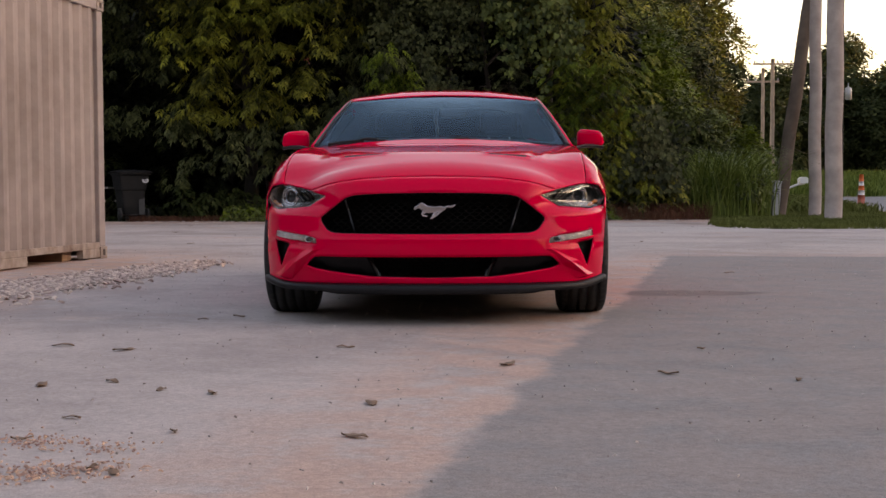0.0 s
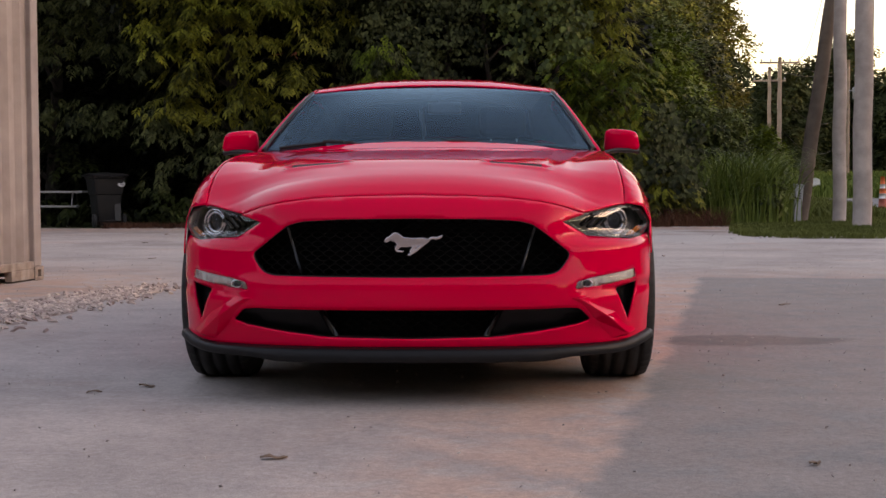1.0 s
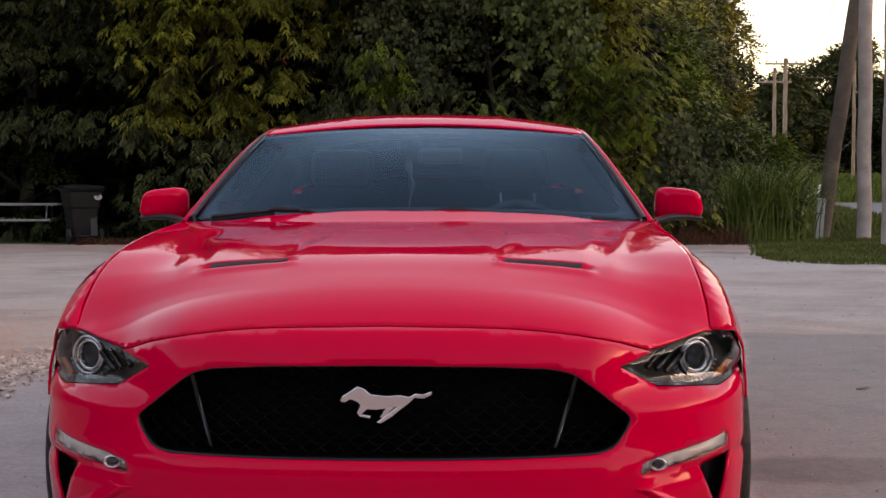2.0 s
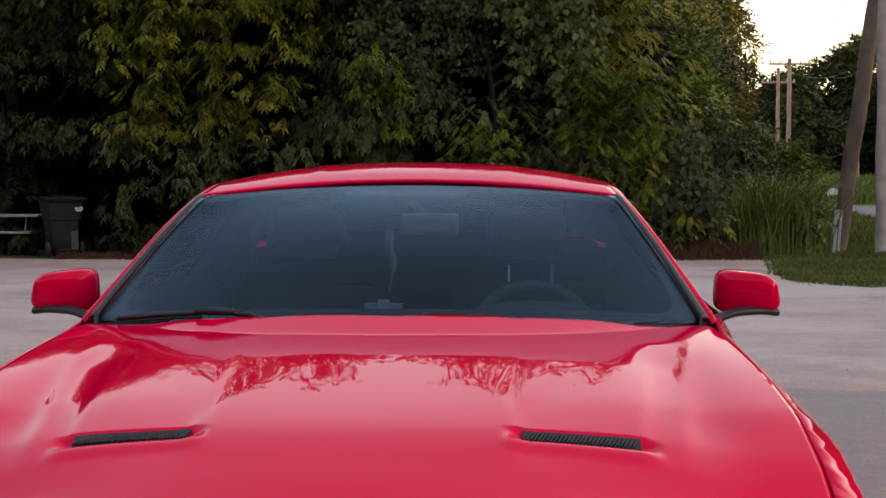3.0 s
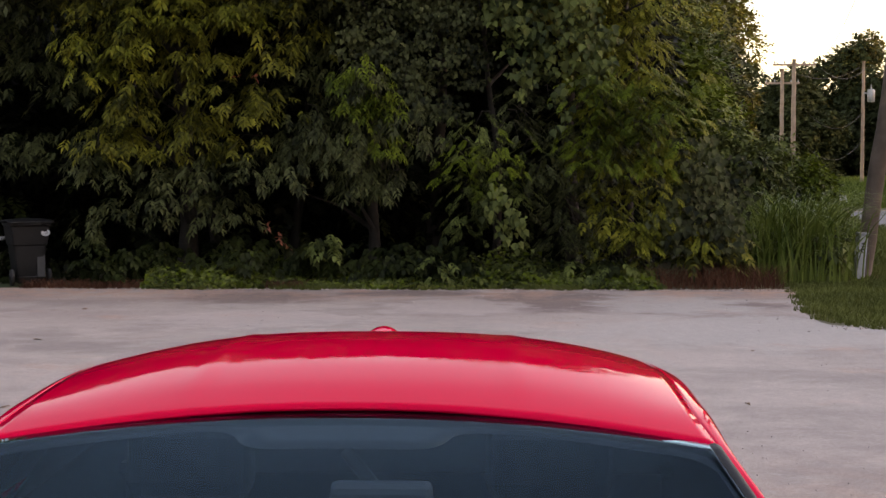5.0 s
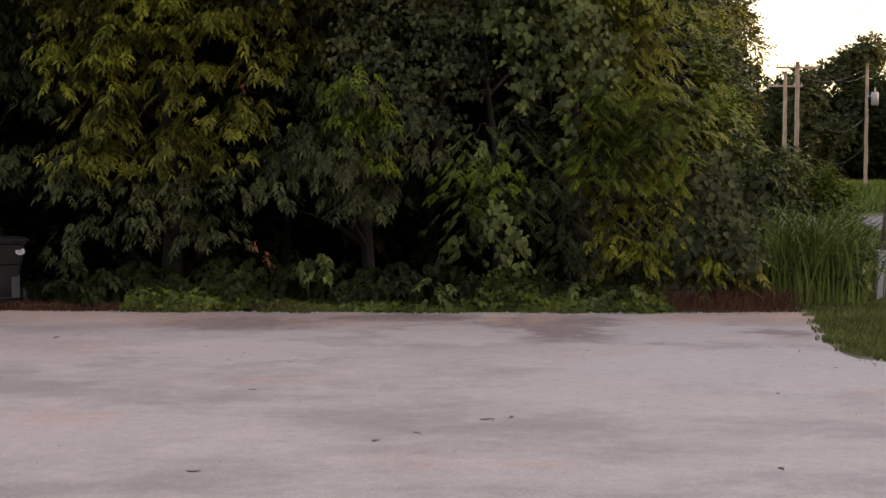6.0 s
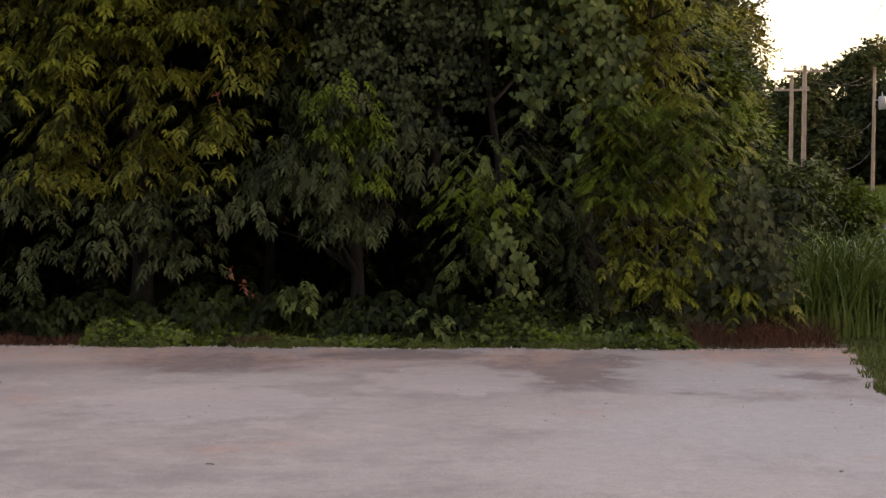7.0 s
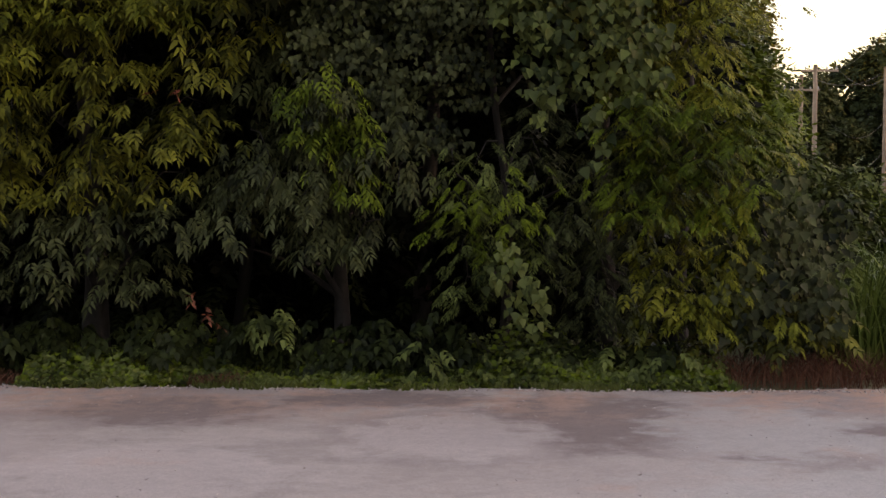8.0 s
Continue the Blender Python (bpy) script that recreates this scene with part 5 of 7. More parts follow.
# underside, cowl and cabin
bm = bmesh.new()
add_box(bm, (-0.72, 0.55, 0.15), (0.72, 4.55, 0.19))
add_box(bm, (-0.50, 0.30, 0.19), (0.50, 1.5, 0.60))
part("underbody", bm, DARK, car)
v, f = grid(lambda a, b: (lambda u: (u * 0.80, 1.455 + 0.185 * u * u + 0.07 * b, 0.965 - 0.03 * u * u + 0.012 * b))(2 * a - 1), 24, 3)
solid("cowl_panel", v, f, BLACK_PLASTIC, car, thick=0.004)
for blade, block, arm in (
        ([(-0.70, 1.618, 0.969), (-0.58, 1.58, 0.982), (-0.47, 1.55, 0.990)], [(-0.49, 1.545, 0.995), (-0.45, 1.535, 0.996), (-0.385, 1.525, 0.993)], [(-0.39, 1.525, 0.991), (-0.345, 1.51, 0.989), (-0.30, 1.50, 0.974)]),
        ([(0.16, 1.497, 0.990), (0.22, 1.50, 0.988), (0.30, 1.51, 0.980)], [(0.075, 1.492, 0.992), (0.12, 1.49, 0.994), (0.185, 1.492, 0.991)], [(0.08, 1.492, 0.990), (0.04, 1.485, 0.985), (0.0, 1.48, 0.970)])):
    wiper = new("wiper")
    wiper.parent = car
    tagged(wiper, "black windscreen wiper parked in the cowl")
    v, f = tube([Vector(blade[0]).lerp(Vector(blade[1]), i / 5) for i in range(5)] + [Vector(blade[1]).lerp(Vector(blade[2]), i / 5) for i in range(6)], 0.0075, 6)
    solid("wiper_blade", v, f, BLACK_PLASTIC, wiper)
    v, f = tube([Vector(p) - Vector((0, 0.004, 0.010)) for p in blade], 0.003, 6)
    solid("wiper_rubber", v, f, RUBBER, wiper)
    v, f = tube(block, [0.006, 0.0115, 0.009], 6)
    solid("blade_holder", v, f, BLACK_PLASTIC, wiper)
    v, f = tube(arm, [0.006, 0.0075, 0.0075], 6)
    solid("wiper_arm", v, f, BLACK_PLASTIC, wiper)

cabin = new("cabin")
cabin.parent = car
for side in (1, -1):
    vs, fs = grid(lambda a, b: (lambda y: tuple(Vector((side * (edge_x(y) - 0.03), y, edge_z(y) - 0.02)).lerp(Vector((side * (ot_x(min(y, 4.05)) - 0.03), y, ot_z(min(y, 4.05)) - 0.012)), b)))(2.95 + (4.10 - 2.95) * a), 16, 4)
    solid("pillar_trim", vs, fs, CLOTH, cabin, thick=0.004)
v, f = grid(lambda a, b: (lambda q: (q[0] * 0.99, q[1], q[2] - 0.022))(roof_at(2 * a - 1, 0.002 + 0.98 * b)), 20, 12)
solid("headliner", v, f, CLOTH, cabin, thick=0.004)
tagged(cabin, "dim dark cabin behind tinted glass")
v, f = grid(lambda a, b: (lambda u: (u * 0.74, 1.55 + 0.13 * u * u + 0.55 * b, 0.925 - 0.03 * u * u + 0.03 * math.sin(math.pi * b) - 0.03 * b))(2 * a - 1), 24, 8)
solid("dashboard", v, f, DASH, cabin, "dark soft dashboard top", thick=0.02)
bm = bmesh.new()
add_box(bm, (-0.74, 2.08, 0.35), (0.74, 2.12, 0.92))
add_box(bm, (-0.78, 1.5, 0.28), (0.78, 4.1, 0.34))
add_box(bm, (-0.70, 3.45, 0.34), (0.70, 3.6, 0.96))
add_box(bm, (-0.79, 4.06, 0.40), (0.79, 4.10, 1.035))
add_box(bm, (-0.87, 4.062, 0.40), (0.87, 4.095, 0.975))
add_box(bm, (-0.60, 4.040, 1.035), (0.60, 4.075, 1.104))
add_box(bm, (-0.72, 4.030, 1.03), (0.72, 4.060, 1.066))
add_box(bm, (-0.81, 4.064, 0.97), (0.81, 4.093, 1.032))
add_box(bm, (-0.74, 3.55, 0.93), (0.74, 4.08, 0.96))
part("cabin_tub", bm, CLOTH, cabin)
v, f = grid(lambda a, b: (lambda w: (0.37 + 0.19 * math.cos(w), 1.86 + 0.20 * b, 0.905 + (0.060 + 0.012 * b) * max(0, math.sin(w)) ** 0.6))(math.pi * a), 20, 4, flip=True)
solid("instrument_hood", v, f, CLOTH, cabin, "dark hood over the instruments", thick=0.01)
for side in (1, -1):
    v, f = grid(lambda a, b: (lambda y: (side * (edge_x(y) - 0.045 - 0.02 * math.sin(math.pi * b)), y, 0.32 + (edge_z(y) - 0.305) * b))(1.66 + 2.35 * a), 24, 8, flip=side > 0)
    solid("door_card", v, f, CLOTH, cabin, thick=0.006)
    v, f = grid(lambda a, b: (lambda q: (q[0] - side * 0.014, q[1] + 0.004, q[2] - 0.016))(rail_at(0.02 + 0.93 * a, -0.12 + 1.12 * b, side)), 50, 5, flip=side > 0)
    solid("pillar_trim", v, f, CLOTH, cabin, thick=0.003)
vs, fs = grid(lambda a, b: (0.37 + (0.185 + 0.014 * math.cos(2 * math.pi * b)) * math.cos(2 * math.pi * a), 2.16 + 0.014 * math.sin(2 * math.pi * b) + 0.07 * math.sin(2 * math.pi * a),
                            0.838 + (0.172 + 0.014 * math.cos(2 * math.pi * b)) * math.sin(2 * math.pi * a)), 32, 8)
solid("steering_wheel", vs, fs, DASH, cabin)
bm = bmesh.new()
add_box(bm, (0.30, 2.13, 0.78), (0.44, 2.17, 0.88))
add_box(bm, (0.19, 2.14, 0.82), (0.55, 2.16, 0.855))
part("steering_hub", bm, BLACK_PLASTIC, cabin, bevel=0.01)
for sx in (0.37, -0.37):
    bm = bmesh.new()
    add_box(bm, (-0.25, -0.1, 0), (0.25, 0.12, 0.60), pose(sx, 2.68, 0.38, -9))
    add_box(bm, (-0.26, -0.45, 0.0), (0.26, 0.1, 0.16), pose(sx, 2.72, 0.34))
    part("seat", bm, CLOTH, cabin, bevel=0.05)
    bm = bmesh.new()
    add_box(bm, (-0.13, -0.05, 0), (0.13, 0.06, 0.17), pose(sx, 2.73, 1.06, -8))
    part("headrest", bm, CLOTH, cabin, bevel=0.04)
    # posts: the bright glint of the metal put into a white surface colour
    for dx in ((-0.07, 0.07) if sx > 0 else ()):
        v, f = tube([(sx + 0.008 + dx, 2.612, 0.99), (sx + 0.008 + dx, 2.618, 1.045)], 0.004, 8)
        solid("headrest_post", v, f, LAMP_WHITE, cabin, "headrest post with its metal glint painted white")
bm = bmesh.new()
add_box(bm, (-0.085, -0.02, -0.030), (0.085, 0.02, 0.030), pose(0.065, 2.22, 1.190, 12))
part("rear_view_mirror", bm, TRIM_GREY, cabin, bevel=0.012)
v, f = tube([(0.06, 2.23, 1.20), (0.0, 2.29, 1.255)], 0.012, 8)
solid("mirror_stalk", v, f, BLACK_PLASTIC, cabin)
pend = [(-0.045, 2.16, 1.185)] + [(-0.045 - 0.006 * math.sin(i), 2.16, 1.185 - 0.024 * i) for i in range(1, 9)]
v, f = tube(pend, [0.004, 0.012, 0.014, 0.006, 0.013, 0.010, 0.004, 0.004, 0.004], 8)
solid("hanging_ornament", v, f, TRIM_GREY, cabin, "beaded ornament hanging from the mirror")
bm = bmesh.new()
add_box(bm, (-0.120, 2.10, 0.948), (-0.010, 2.12, 0.964))
add_box(bm, (-0.082, 2.096, 0.930), (-0.048, 2.124, 0.974))
part("dash_trinket", bm, TRIM_PALE, cabin, bevel=0.004)

# ---- foliage ----
rng = np.random.default_rng(7)
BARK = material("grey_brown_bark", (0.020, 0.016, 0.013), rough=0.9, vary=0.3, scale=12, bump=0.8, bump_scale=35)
LEAF_OLIVE = leaf_material("olive_leaf", (0.027, 0.031, 0.006), (0.258, 0.250, 0.034))
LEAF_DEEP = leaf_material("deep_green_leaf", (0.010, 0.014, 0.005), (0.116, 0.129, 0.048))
LEAF_BRIGHT = leaf_material("fresh_green_leaf", (0.034, 0.053, 0.006), (0.182, 0.240, 0.023))
LEAF_VINE = leaf_material("vine_leaf", (0.022, 0.035, 0.011), (0.189, 0.225, 0.061))
LEAF_LIME = leaf_material("yellow_green_leaf", (0.053, 0.062, 0.008), (0.300, 0.300, 0.036))
# dim copy of the leaf: shade under the trees put into its colour
LEAF_LOW_SHADED = leaf_material("shaded_low_leaf", (0.006, 0.009, 0.003), (0.042, 0.056, 0.015))
# near-black copy of the leaf: shade deep in the wood put into its colour
LEAF_SHADED = leaf_material("shaded_leaf", (0.003, 0.0045, 0.002), (0.010, 0.014, 0.005), gloss=0.7, through=0.1)
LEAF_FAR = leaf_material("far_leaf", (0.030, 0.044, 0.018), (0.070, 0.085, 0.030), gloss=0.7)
# gold copy of the leaf: warm low sunlight put into its colour
LEAF_SUN_PAINTED = leaf_material("painted_sun_leaf", (0.075, 0.080, 0.018), (0.19, 0.15, 0.04), gloss=0.6)
LEAF_RED = leaf_material("rusty_dead_leaf", (0.16, 0.045, 0.025), (0.26, 0.10, 0.06), gloss=0.8, through=0.1)
GRASS_M = leaf_material("grass_blade", (0.065, 0.083, 0.018), (0.156, 0.175, 0.048), gloss=0.5)
REED_M = leaf_material("tall_grass_blade", (0.054, 0.090, 0.014), (0.228, 0.282, 0.066), gloss=0.4)
STRAW = leaf_material("dry_stem", (0.07, 0.028, 0.018), (0.19, 0.085, 0.05), gloss=0.8, through=0.1)


def unit(a):
    return a / np.maximum(np.linalg.norm(a, axis=1, keepdims=True), 1e-9)


def raw_mesh(name, co, tris, material):
    me = bpy.data.meshes.new(name)
    me.vertices.add(len(co))
    me.vertices.foreach_set("co", np.ascontiguousarray(co, dtype=np.float32).ravel())
    me.loops.add(tris.size)
    me.loops.foreach_set("vertex_index", tris.astype(np.int32).ravel())
    me.polygons.add(len(tris))
    me.polygons.foreach_set("loop_start", np.arange(0, tris.size, 3, dtype=np.int32))
    me.update(calc_edges=True)
    me.materials.append(material)
    return me


NARROW = ((0, 0), (0.30, 0.5), (0.62, 0.40), (1, 0))
BROAD = ((0, 0.10), (0.18, 0.52), (0.52, 0.46), (1, 0))


def leaves(p, along, up, length, width, shape=NARROW, droop=0.25):
    """Folded leaves: each from its stalk end p along a way, facing up, bent down to the tip."""
    n = len(p)
    along = unit(along)
    side = unit(np.cross(along, up))
    nor = np.cross(side, along)
    L = length[:, None]
    W = width[:, None]
    down = np.array([0, 0, -1.0])
    rows = []
    for k, w in shape:
        mid = p + along * L * k + down * L * droop * k * k
        rows.append((mid, w))
    cols = [rows[0][0]]
    for mid, w in rows[1:-1]:
        cols += [mid + side * W * w + nor * W * 0.16, mid, mid - side * W * w + nor * W * 0.16]
    cols.append(rows[-1][0])
    m = len(cols)
    co = np.stack(cols, 1).reshape(-1, 3)
    # stalk, (left, mid, right) twice, tip
    t = np.array([(0, 2, 1), (0, 3, 2), (1, 2, 5), (1, 5, 4), (2, 3, 6), (2, 6, 5), (4, 5, 7), (5, 6, 7)])
    tris = (t[None] + (np.arange(n) * m)[:, None, None]).reshape(-1, 3)
    return co, tris


def simple_leaves(p, along, up, length, width):
    """Leaves of two folded halves, for the far and hidden ones."""
    n = len(p)
    along = unit(along)
    side = unit(np.cross(along, up))
    L, W = length[:, None], width[:, None]
    tip = p + along * L
    a = p + along * L * 0.45 + side * W * 0.5
    b = p + along * L * 0.45 - side * W * 0.5
    co = np.stack([p, a, tip, b], 1).reshape(-1, 3)
    t = np.array([(0, 2, 1), (0, 3, 2)])
    return co, (t[None] + (np.arange(n) * 4)[:, None, None]).reshape(-1, 3)


def sprays(centres, radii, count, leaflets, size, ratio, shape=NARROW, front=0.75, hang=0.55, simple=False, squash=(1, 1, 1)):
    """Drooping leaf sprays over the outsides of a heap of clumps."""
    C = np.repeat(np.array(centres, dtype=float), count, axis=0)
    R = np.repeat(np.array(radii, dtype=float), count)
    n = len(C)
    d = rng.normal(size=(n, 3))
    d[:, 1] -= front * np.abs(rng.normal(size=n))
    d[:, 2] += 0.25
    d = unit(d)
    r = R * (0.55 + 0.5 * np.sqrt(rng.random(n)))
    start = C + d * r[:, None] * np.array(squash)
    go = d * np.array([1, 1, 0.5]) + rng.normal(size=(n, 3)) * 0.45
    go[:, 2] -= hang * (0.4 + rng.random(n))
    go = unit(go)
    length = size * leaflets * 0.30 * (0.7 + 0.6 * rng.random(n))
    P, A, U, S = [], [], [], []
    flat = unit(np.cross(go, np.tile([0, 0, 1.0], (n, 1))) + 1e-4)
    upv = unit(np.cross(flat, go))
    upv = np.where(upv[:, 2:3] < 0, -upv, upv)
    face = unit(upv + d * 0.8 + rng.normal(size=(n, 3)) * 0.25)
    for k in range(leaflets):
        q = (k + 0.6) / leaflets
        sgn = 1 if k % 2 else -1
        p = start + go * (length * q)[:, None] + np.array([0, 0, -1]) * (length * q * q * 0.35)[:, None]
        a = go * (0.55 if k < leaflets - 1 else 1.5) + flat * sgn * (1.0 if k < leaflets - 1 else 0.1) + rng.normal(size=(n, 3)) * 0.42
        a[:, 2] -= hang * 0.5
        P.append(p), A.append(a), U.append(face + rng.normal(size=(n, 3)) * 0.25), S.append(size * (0.65 + 0.7 * rng.random(n)))
    P, A, U, S = np.concatenate(P), np.concatenate(A), unit(np.concatenate(U)), np.concatenate(S)
    if simple:
        return simple_leaves(P, A, U, S, S * ratio)
    return leaves(P, A, U, S, S * ratio, shape)


def merge(parts):
    co, tr, n = [], [], 0
    for c, t in parts:
        co.append(c)
        tr.append(t + n)
        n += len(c)
    return np.concatenate(co), np.concatenate(tr)


def branchy(base, height, r0, spread, limbs, seed):
    """Trunk and limbs of a tree, as two meshes' worth of bars."""
    rnd = random.Random(seed)
    pts = [Vector((base[0] + 0.10 * math.sin(seed + i * 0.9) * i * 0.4, base[1] + 0.10 * math.cos(seed * 2 + i) * i * 0.3, height * i / 7 - 0.05)) for i in range(8)]
    trunk = tube(pts, [r0 * (1.25 if i == 0 else 1 - 0.10 * i) for i in range(8)], 10)
    out = []
    for k in range(limbs):
        i = 1 + k % 6
        a = pts[i]
        w = rnd.uniform(0, 2 * math.pi)
        L = spread * rnd.uniform(0.6, 1.1)
        q = [a, a + Vector((math.cos(w) * L * 0.5, math.sin(w) * L * 0.5, L * 0.35)), a + Vector((math.cos(w) * L, math.sin(w) * L, L * 0.5))]
        out.append(tube(q, [r0 * 0.45, r0 * 0.28, r0 * 0.1], 6))
    return trunk, out


def tree(label, base, height, r0, spread, limbs, crowns, seed, group, kind_name="tree"):
    """crowns: rows of (name, mesh data, material)."""
    t = thing(kind_name, label, "tree" if kind_name == "tree" else "shrub", (0, 0, 0), 0, group)
    t.matrix_basis = pose(base[0], base[1], 0)
    trunk, arms = branchy((0, 0), height, r0, spread, limbs, seed)
    solid("trunk", *trunk, BARK, t)
    for arm in arms:
        solid("limb", *arm, BARK, t)
    off = np.array([base[0], base[1], 0.0])
    for nm, (co, tr), mt in crowns:
        ob = new(nm, raw_mesh(nm, co - off, tr, mt))
        ob.parent = t
        if nm != "crown":
            tagged(ob, kind="stuff")
    return t


def clumps(boxes, seed, rad=(0.30, 0.54)):
    """Clump centres strewn through boxes (x0, x1, y0, y1, z0, z1, number)."""
    rnd = random.Random(seed)
    C, R = [], []
    for x0, x1, y0, y1, z0, z1, n in boxes:
        for _ in range(n):
            C.append((rnd.uniform(x0, x1), rnd.uniform(y0, y1), rnd.uniform(z0, z1)))
            R.append(rnd.uniform(*rad))
    return C, R


EDGE = "trees along the edge of the lot"


def canopy(x0, x1, y0, y1, z0, z1, n, seed):
    C, R = clumps([(x0, x1, y0 - 0.2, y1, z0 + 0.3, z1 - 1.2, int(n * 1.25))], seed, (0.8, 1.3))
    return sprays(C, R, 170, 5, 0.175, 0.42, simple=True, front=0.2)


# leaves that grow along boughs: each bough reaches out of the crown towards the lot and hangs at its end
PINNATE = ((0, 0), (0.28, 0.5), (0.66, 0.34), (1, 0))


def bough_set(boxes, seed, reach=(0.7, 1.3), rise=0.35):
    """Boughs whose ends fill boxes (x0, x1, y, z0, z1, number) evenly: their inner and outer ends."""
    rnd = random.Random(seed)
    A, B = [], []
    for x0, x1, y, z0, z1, n in boxes:
        cols = max(1, round(math.sqrt(n * (x1 - x0) / max(0.1, z1 - z0))))
        rows = max(1, math.ceil(n / cols))
        for k in range(n):
            cx, cz = k % cols, k // cols
            x = x0 + (x1 - x0) * (cx + rnd.uniform(0.05, 0.95)) / cols
            z = z0 + (z1 - z0) * (cz + rnd.uniform(0.1, 0.9)) / rows
            far = rnd.uniform(*reach)
            b = (x, y + rnd.uniform(-0.25, 0.3), z)
            A.append((x + rnd.uniform(-0.5, 0.5) * far, b[1] + far, z + rise * far * rnd.uniform(0.2, 1.0)))
            B.append(b)
    return np.array(A), np.array(B)


def bough_leaves(boughs, per, pairs, size, ratio, shape=PINNATE, wide=0.30, hang=0.6, splay=0.9, gap=0.52, simple=False):
    """Feather leaves along boughs: pairs of leaflets on a drooping stalk with one at its tip."""
    A, B = (np.repeat(q, per, axis=0) for q in boughs)
    n = len(A)
    q = 1 - 0.85 * rng.random(n) ** 1.6
    way = unit(B - A)
    across = unit(np.cross(way, np.tile([0, 0, 1.0], (n, 1))))
    sgn = rng.choice([-1.0, 1.0], n)
    off = rng.normal(size=n) * wide * (1.15 - 0.6 * q)
    start = A + (B - A) * q[:, None] + across * off[:, None]
    start[:, 2] += 0.10 * np.sin(q * np.pi) - 0.16 * q * q - 0.35 * np.abs(off) + rng.normal(size=n) * 0.05
    go = way * (0.5 + 0.4 * rng.random(n))[:, None] + across * (np.sign(off) * (0.35 + 0.7 * rng.random(n)))[:, None] + rng.normal(size=(n, 3)) * 0.16
    go[:, 2] -= hang * (0.45 + 0.9 * rng.random(n))
    go = unit(go)
    flat = unit(np.cross(go, np.tile([0, 0, 1.0], (n, 1))) + 1e-4)
    nor = unit(np.cross(flat, go))
    nor = np.where((nor @ np.array([0, -0.55, 0.85]))[:, None] < 0, -nor, nor)
    nor = unit(nor + rng.normal(size=(n, 3)) * 0.16)
    flat = unit(np.cross(go, nor))
    scale = size * (0.72 + 0.56 * rng.random(n))
    step = scale * gap
    P, D, U, S = [], [], [], []
    for k in range(pairs):
        r = step * (k + 0.8)
        p = start + go * r[:, None] + np.array([0, 0, -1.0]) * (0.22 * r * r / np.maximum(step * pairs, 1e-6))[:, None]
        grow = 0.72 + 0.42 * math.sin(math.pi * (k + 0.8) / (pairs + 0.6))
        for sg in (-1, 1):
            d = go * 0.62 + flat * sg * splay + rng.normal(size=(n, 3)) * 0.10
            d[:, 2] -= 0.22 * hang
            P.append(p), D.append(d), U.append(nor + rng.normal(size=(n, 3)) * 0.12), S.append(scale * grow * (0.85 + 0.3 * rng.random(n)))
    r = step * (pairs + 0.3)
    P.append(start + go * r[:, None] + np.array([0, 0, -1.0]) * (0.22 * r)[:, None])
    D.append(go + np.array([0, 0, -0.3])), U.append(nor), S.append(scale)
    P, D, U, S = np.concatenate(P), np.concatenate(D), unit(np.concatenate(U)), np.concatenate(S)
    return simple_leaves(P, D, U, S, S * ratio) if simple else leaves(P, D, U, S, S * ratio, shape, 0.30)


HEART = ((0, 0.1), (0.22, 0.56), (0.56, 0.40), (1, 0))


def vine_leaves(strands, per, size, wide, ratio=0.92):
    """Broad leaves that overlap like shingles down hanging strands (x, y, top, bottom)."""
    T = np.repeat(np.array(strands, dtype=float), per, axis=0)
    n = len(T)
    q = rng.random(n)
    bulge = 0.16 * np.sin(q * 7 + T[:, 0] * 9)
    p = np.stack([T[:, 0] + rng.normal(size=n) * wide + 0.10 * np.sin(q * 9 + T[:, 0] * 5), T[:, 1] - np.abs(rng.normal(size=n)) * 0.13 - bulge, T[:, 2] + (T[:, 3] - T[:, 2]) * q], 1)
    d = rng.normal(size=(n, 3)) * np.array([0.55, 0.25, 0.25]) + np.array([0, -0.30, -0.85])
    up = unit(rng.normal(size=(n, 3)) * np.array([0.38, 0.2, 0.3]) + np.array([0, -0.9, 0.75]))
    s = size * (0.55 + 0.75 * rng.random(n))
    return leaves(p, d, up, s, s * ratio, HEART, 0.22)


def strands(boxes, seed):
    rnd = random.Random(seed)
    out = []
    for x0, x1, y, z0, z1, n, length in boxes:
        for k in range(n):
            top = rnd.uniform(z0 + length * 0.4, z1)
            out.append((x0 + (x1 - x0) * (k + rnd.random()) / n, y + rnd.uniform(-0.2, 0.25), top, max(z0, top - length * rnd.uniform(0.5, 1.3))))
    return out


def twigs(boughs, t, r=0.012):
    """The boughs' own wood, as limbs of tree t."""
    ox, oy = t.location.x, t.location.y
    for a, b in zip(*boughs):
        a, b = Vector(a) - Vector((ox, oy, 0)), Vector(b) - Vector((ox, oy, 0))
        v, f = tube([a, a.lerp(b, 0.5) + Vector((0, 0, 0.08)), b + Vector((0, 0, -0.12))], [r, r * 0.7, r * 0.3], 4, caps=False)
        solid("twig", v, f, BARK, t)


def edge_tree(label, base, height, r0, crowns, seed, kind_name="tree", twig_boughs=None, spread=1.6):
    t = tree(label, base, height, r0, spread, 8, crowns, seed, EDGE, kind_name)
    if twig_boughs is not None:
        twigs(twig_boughs, t)
    return t


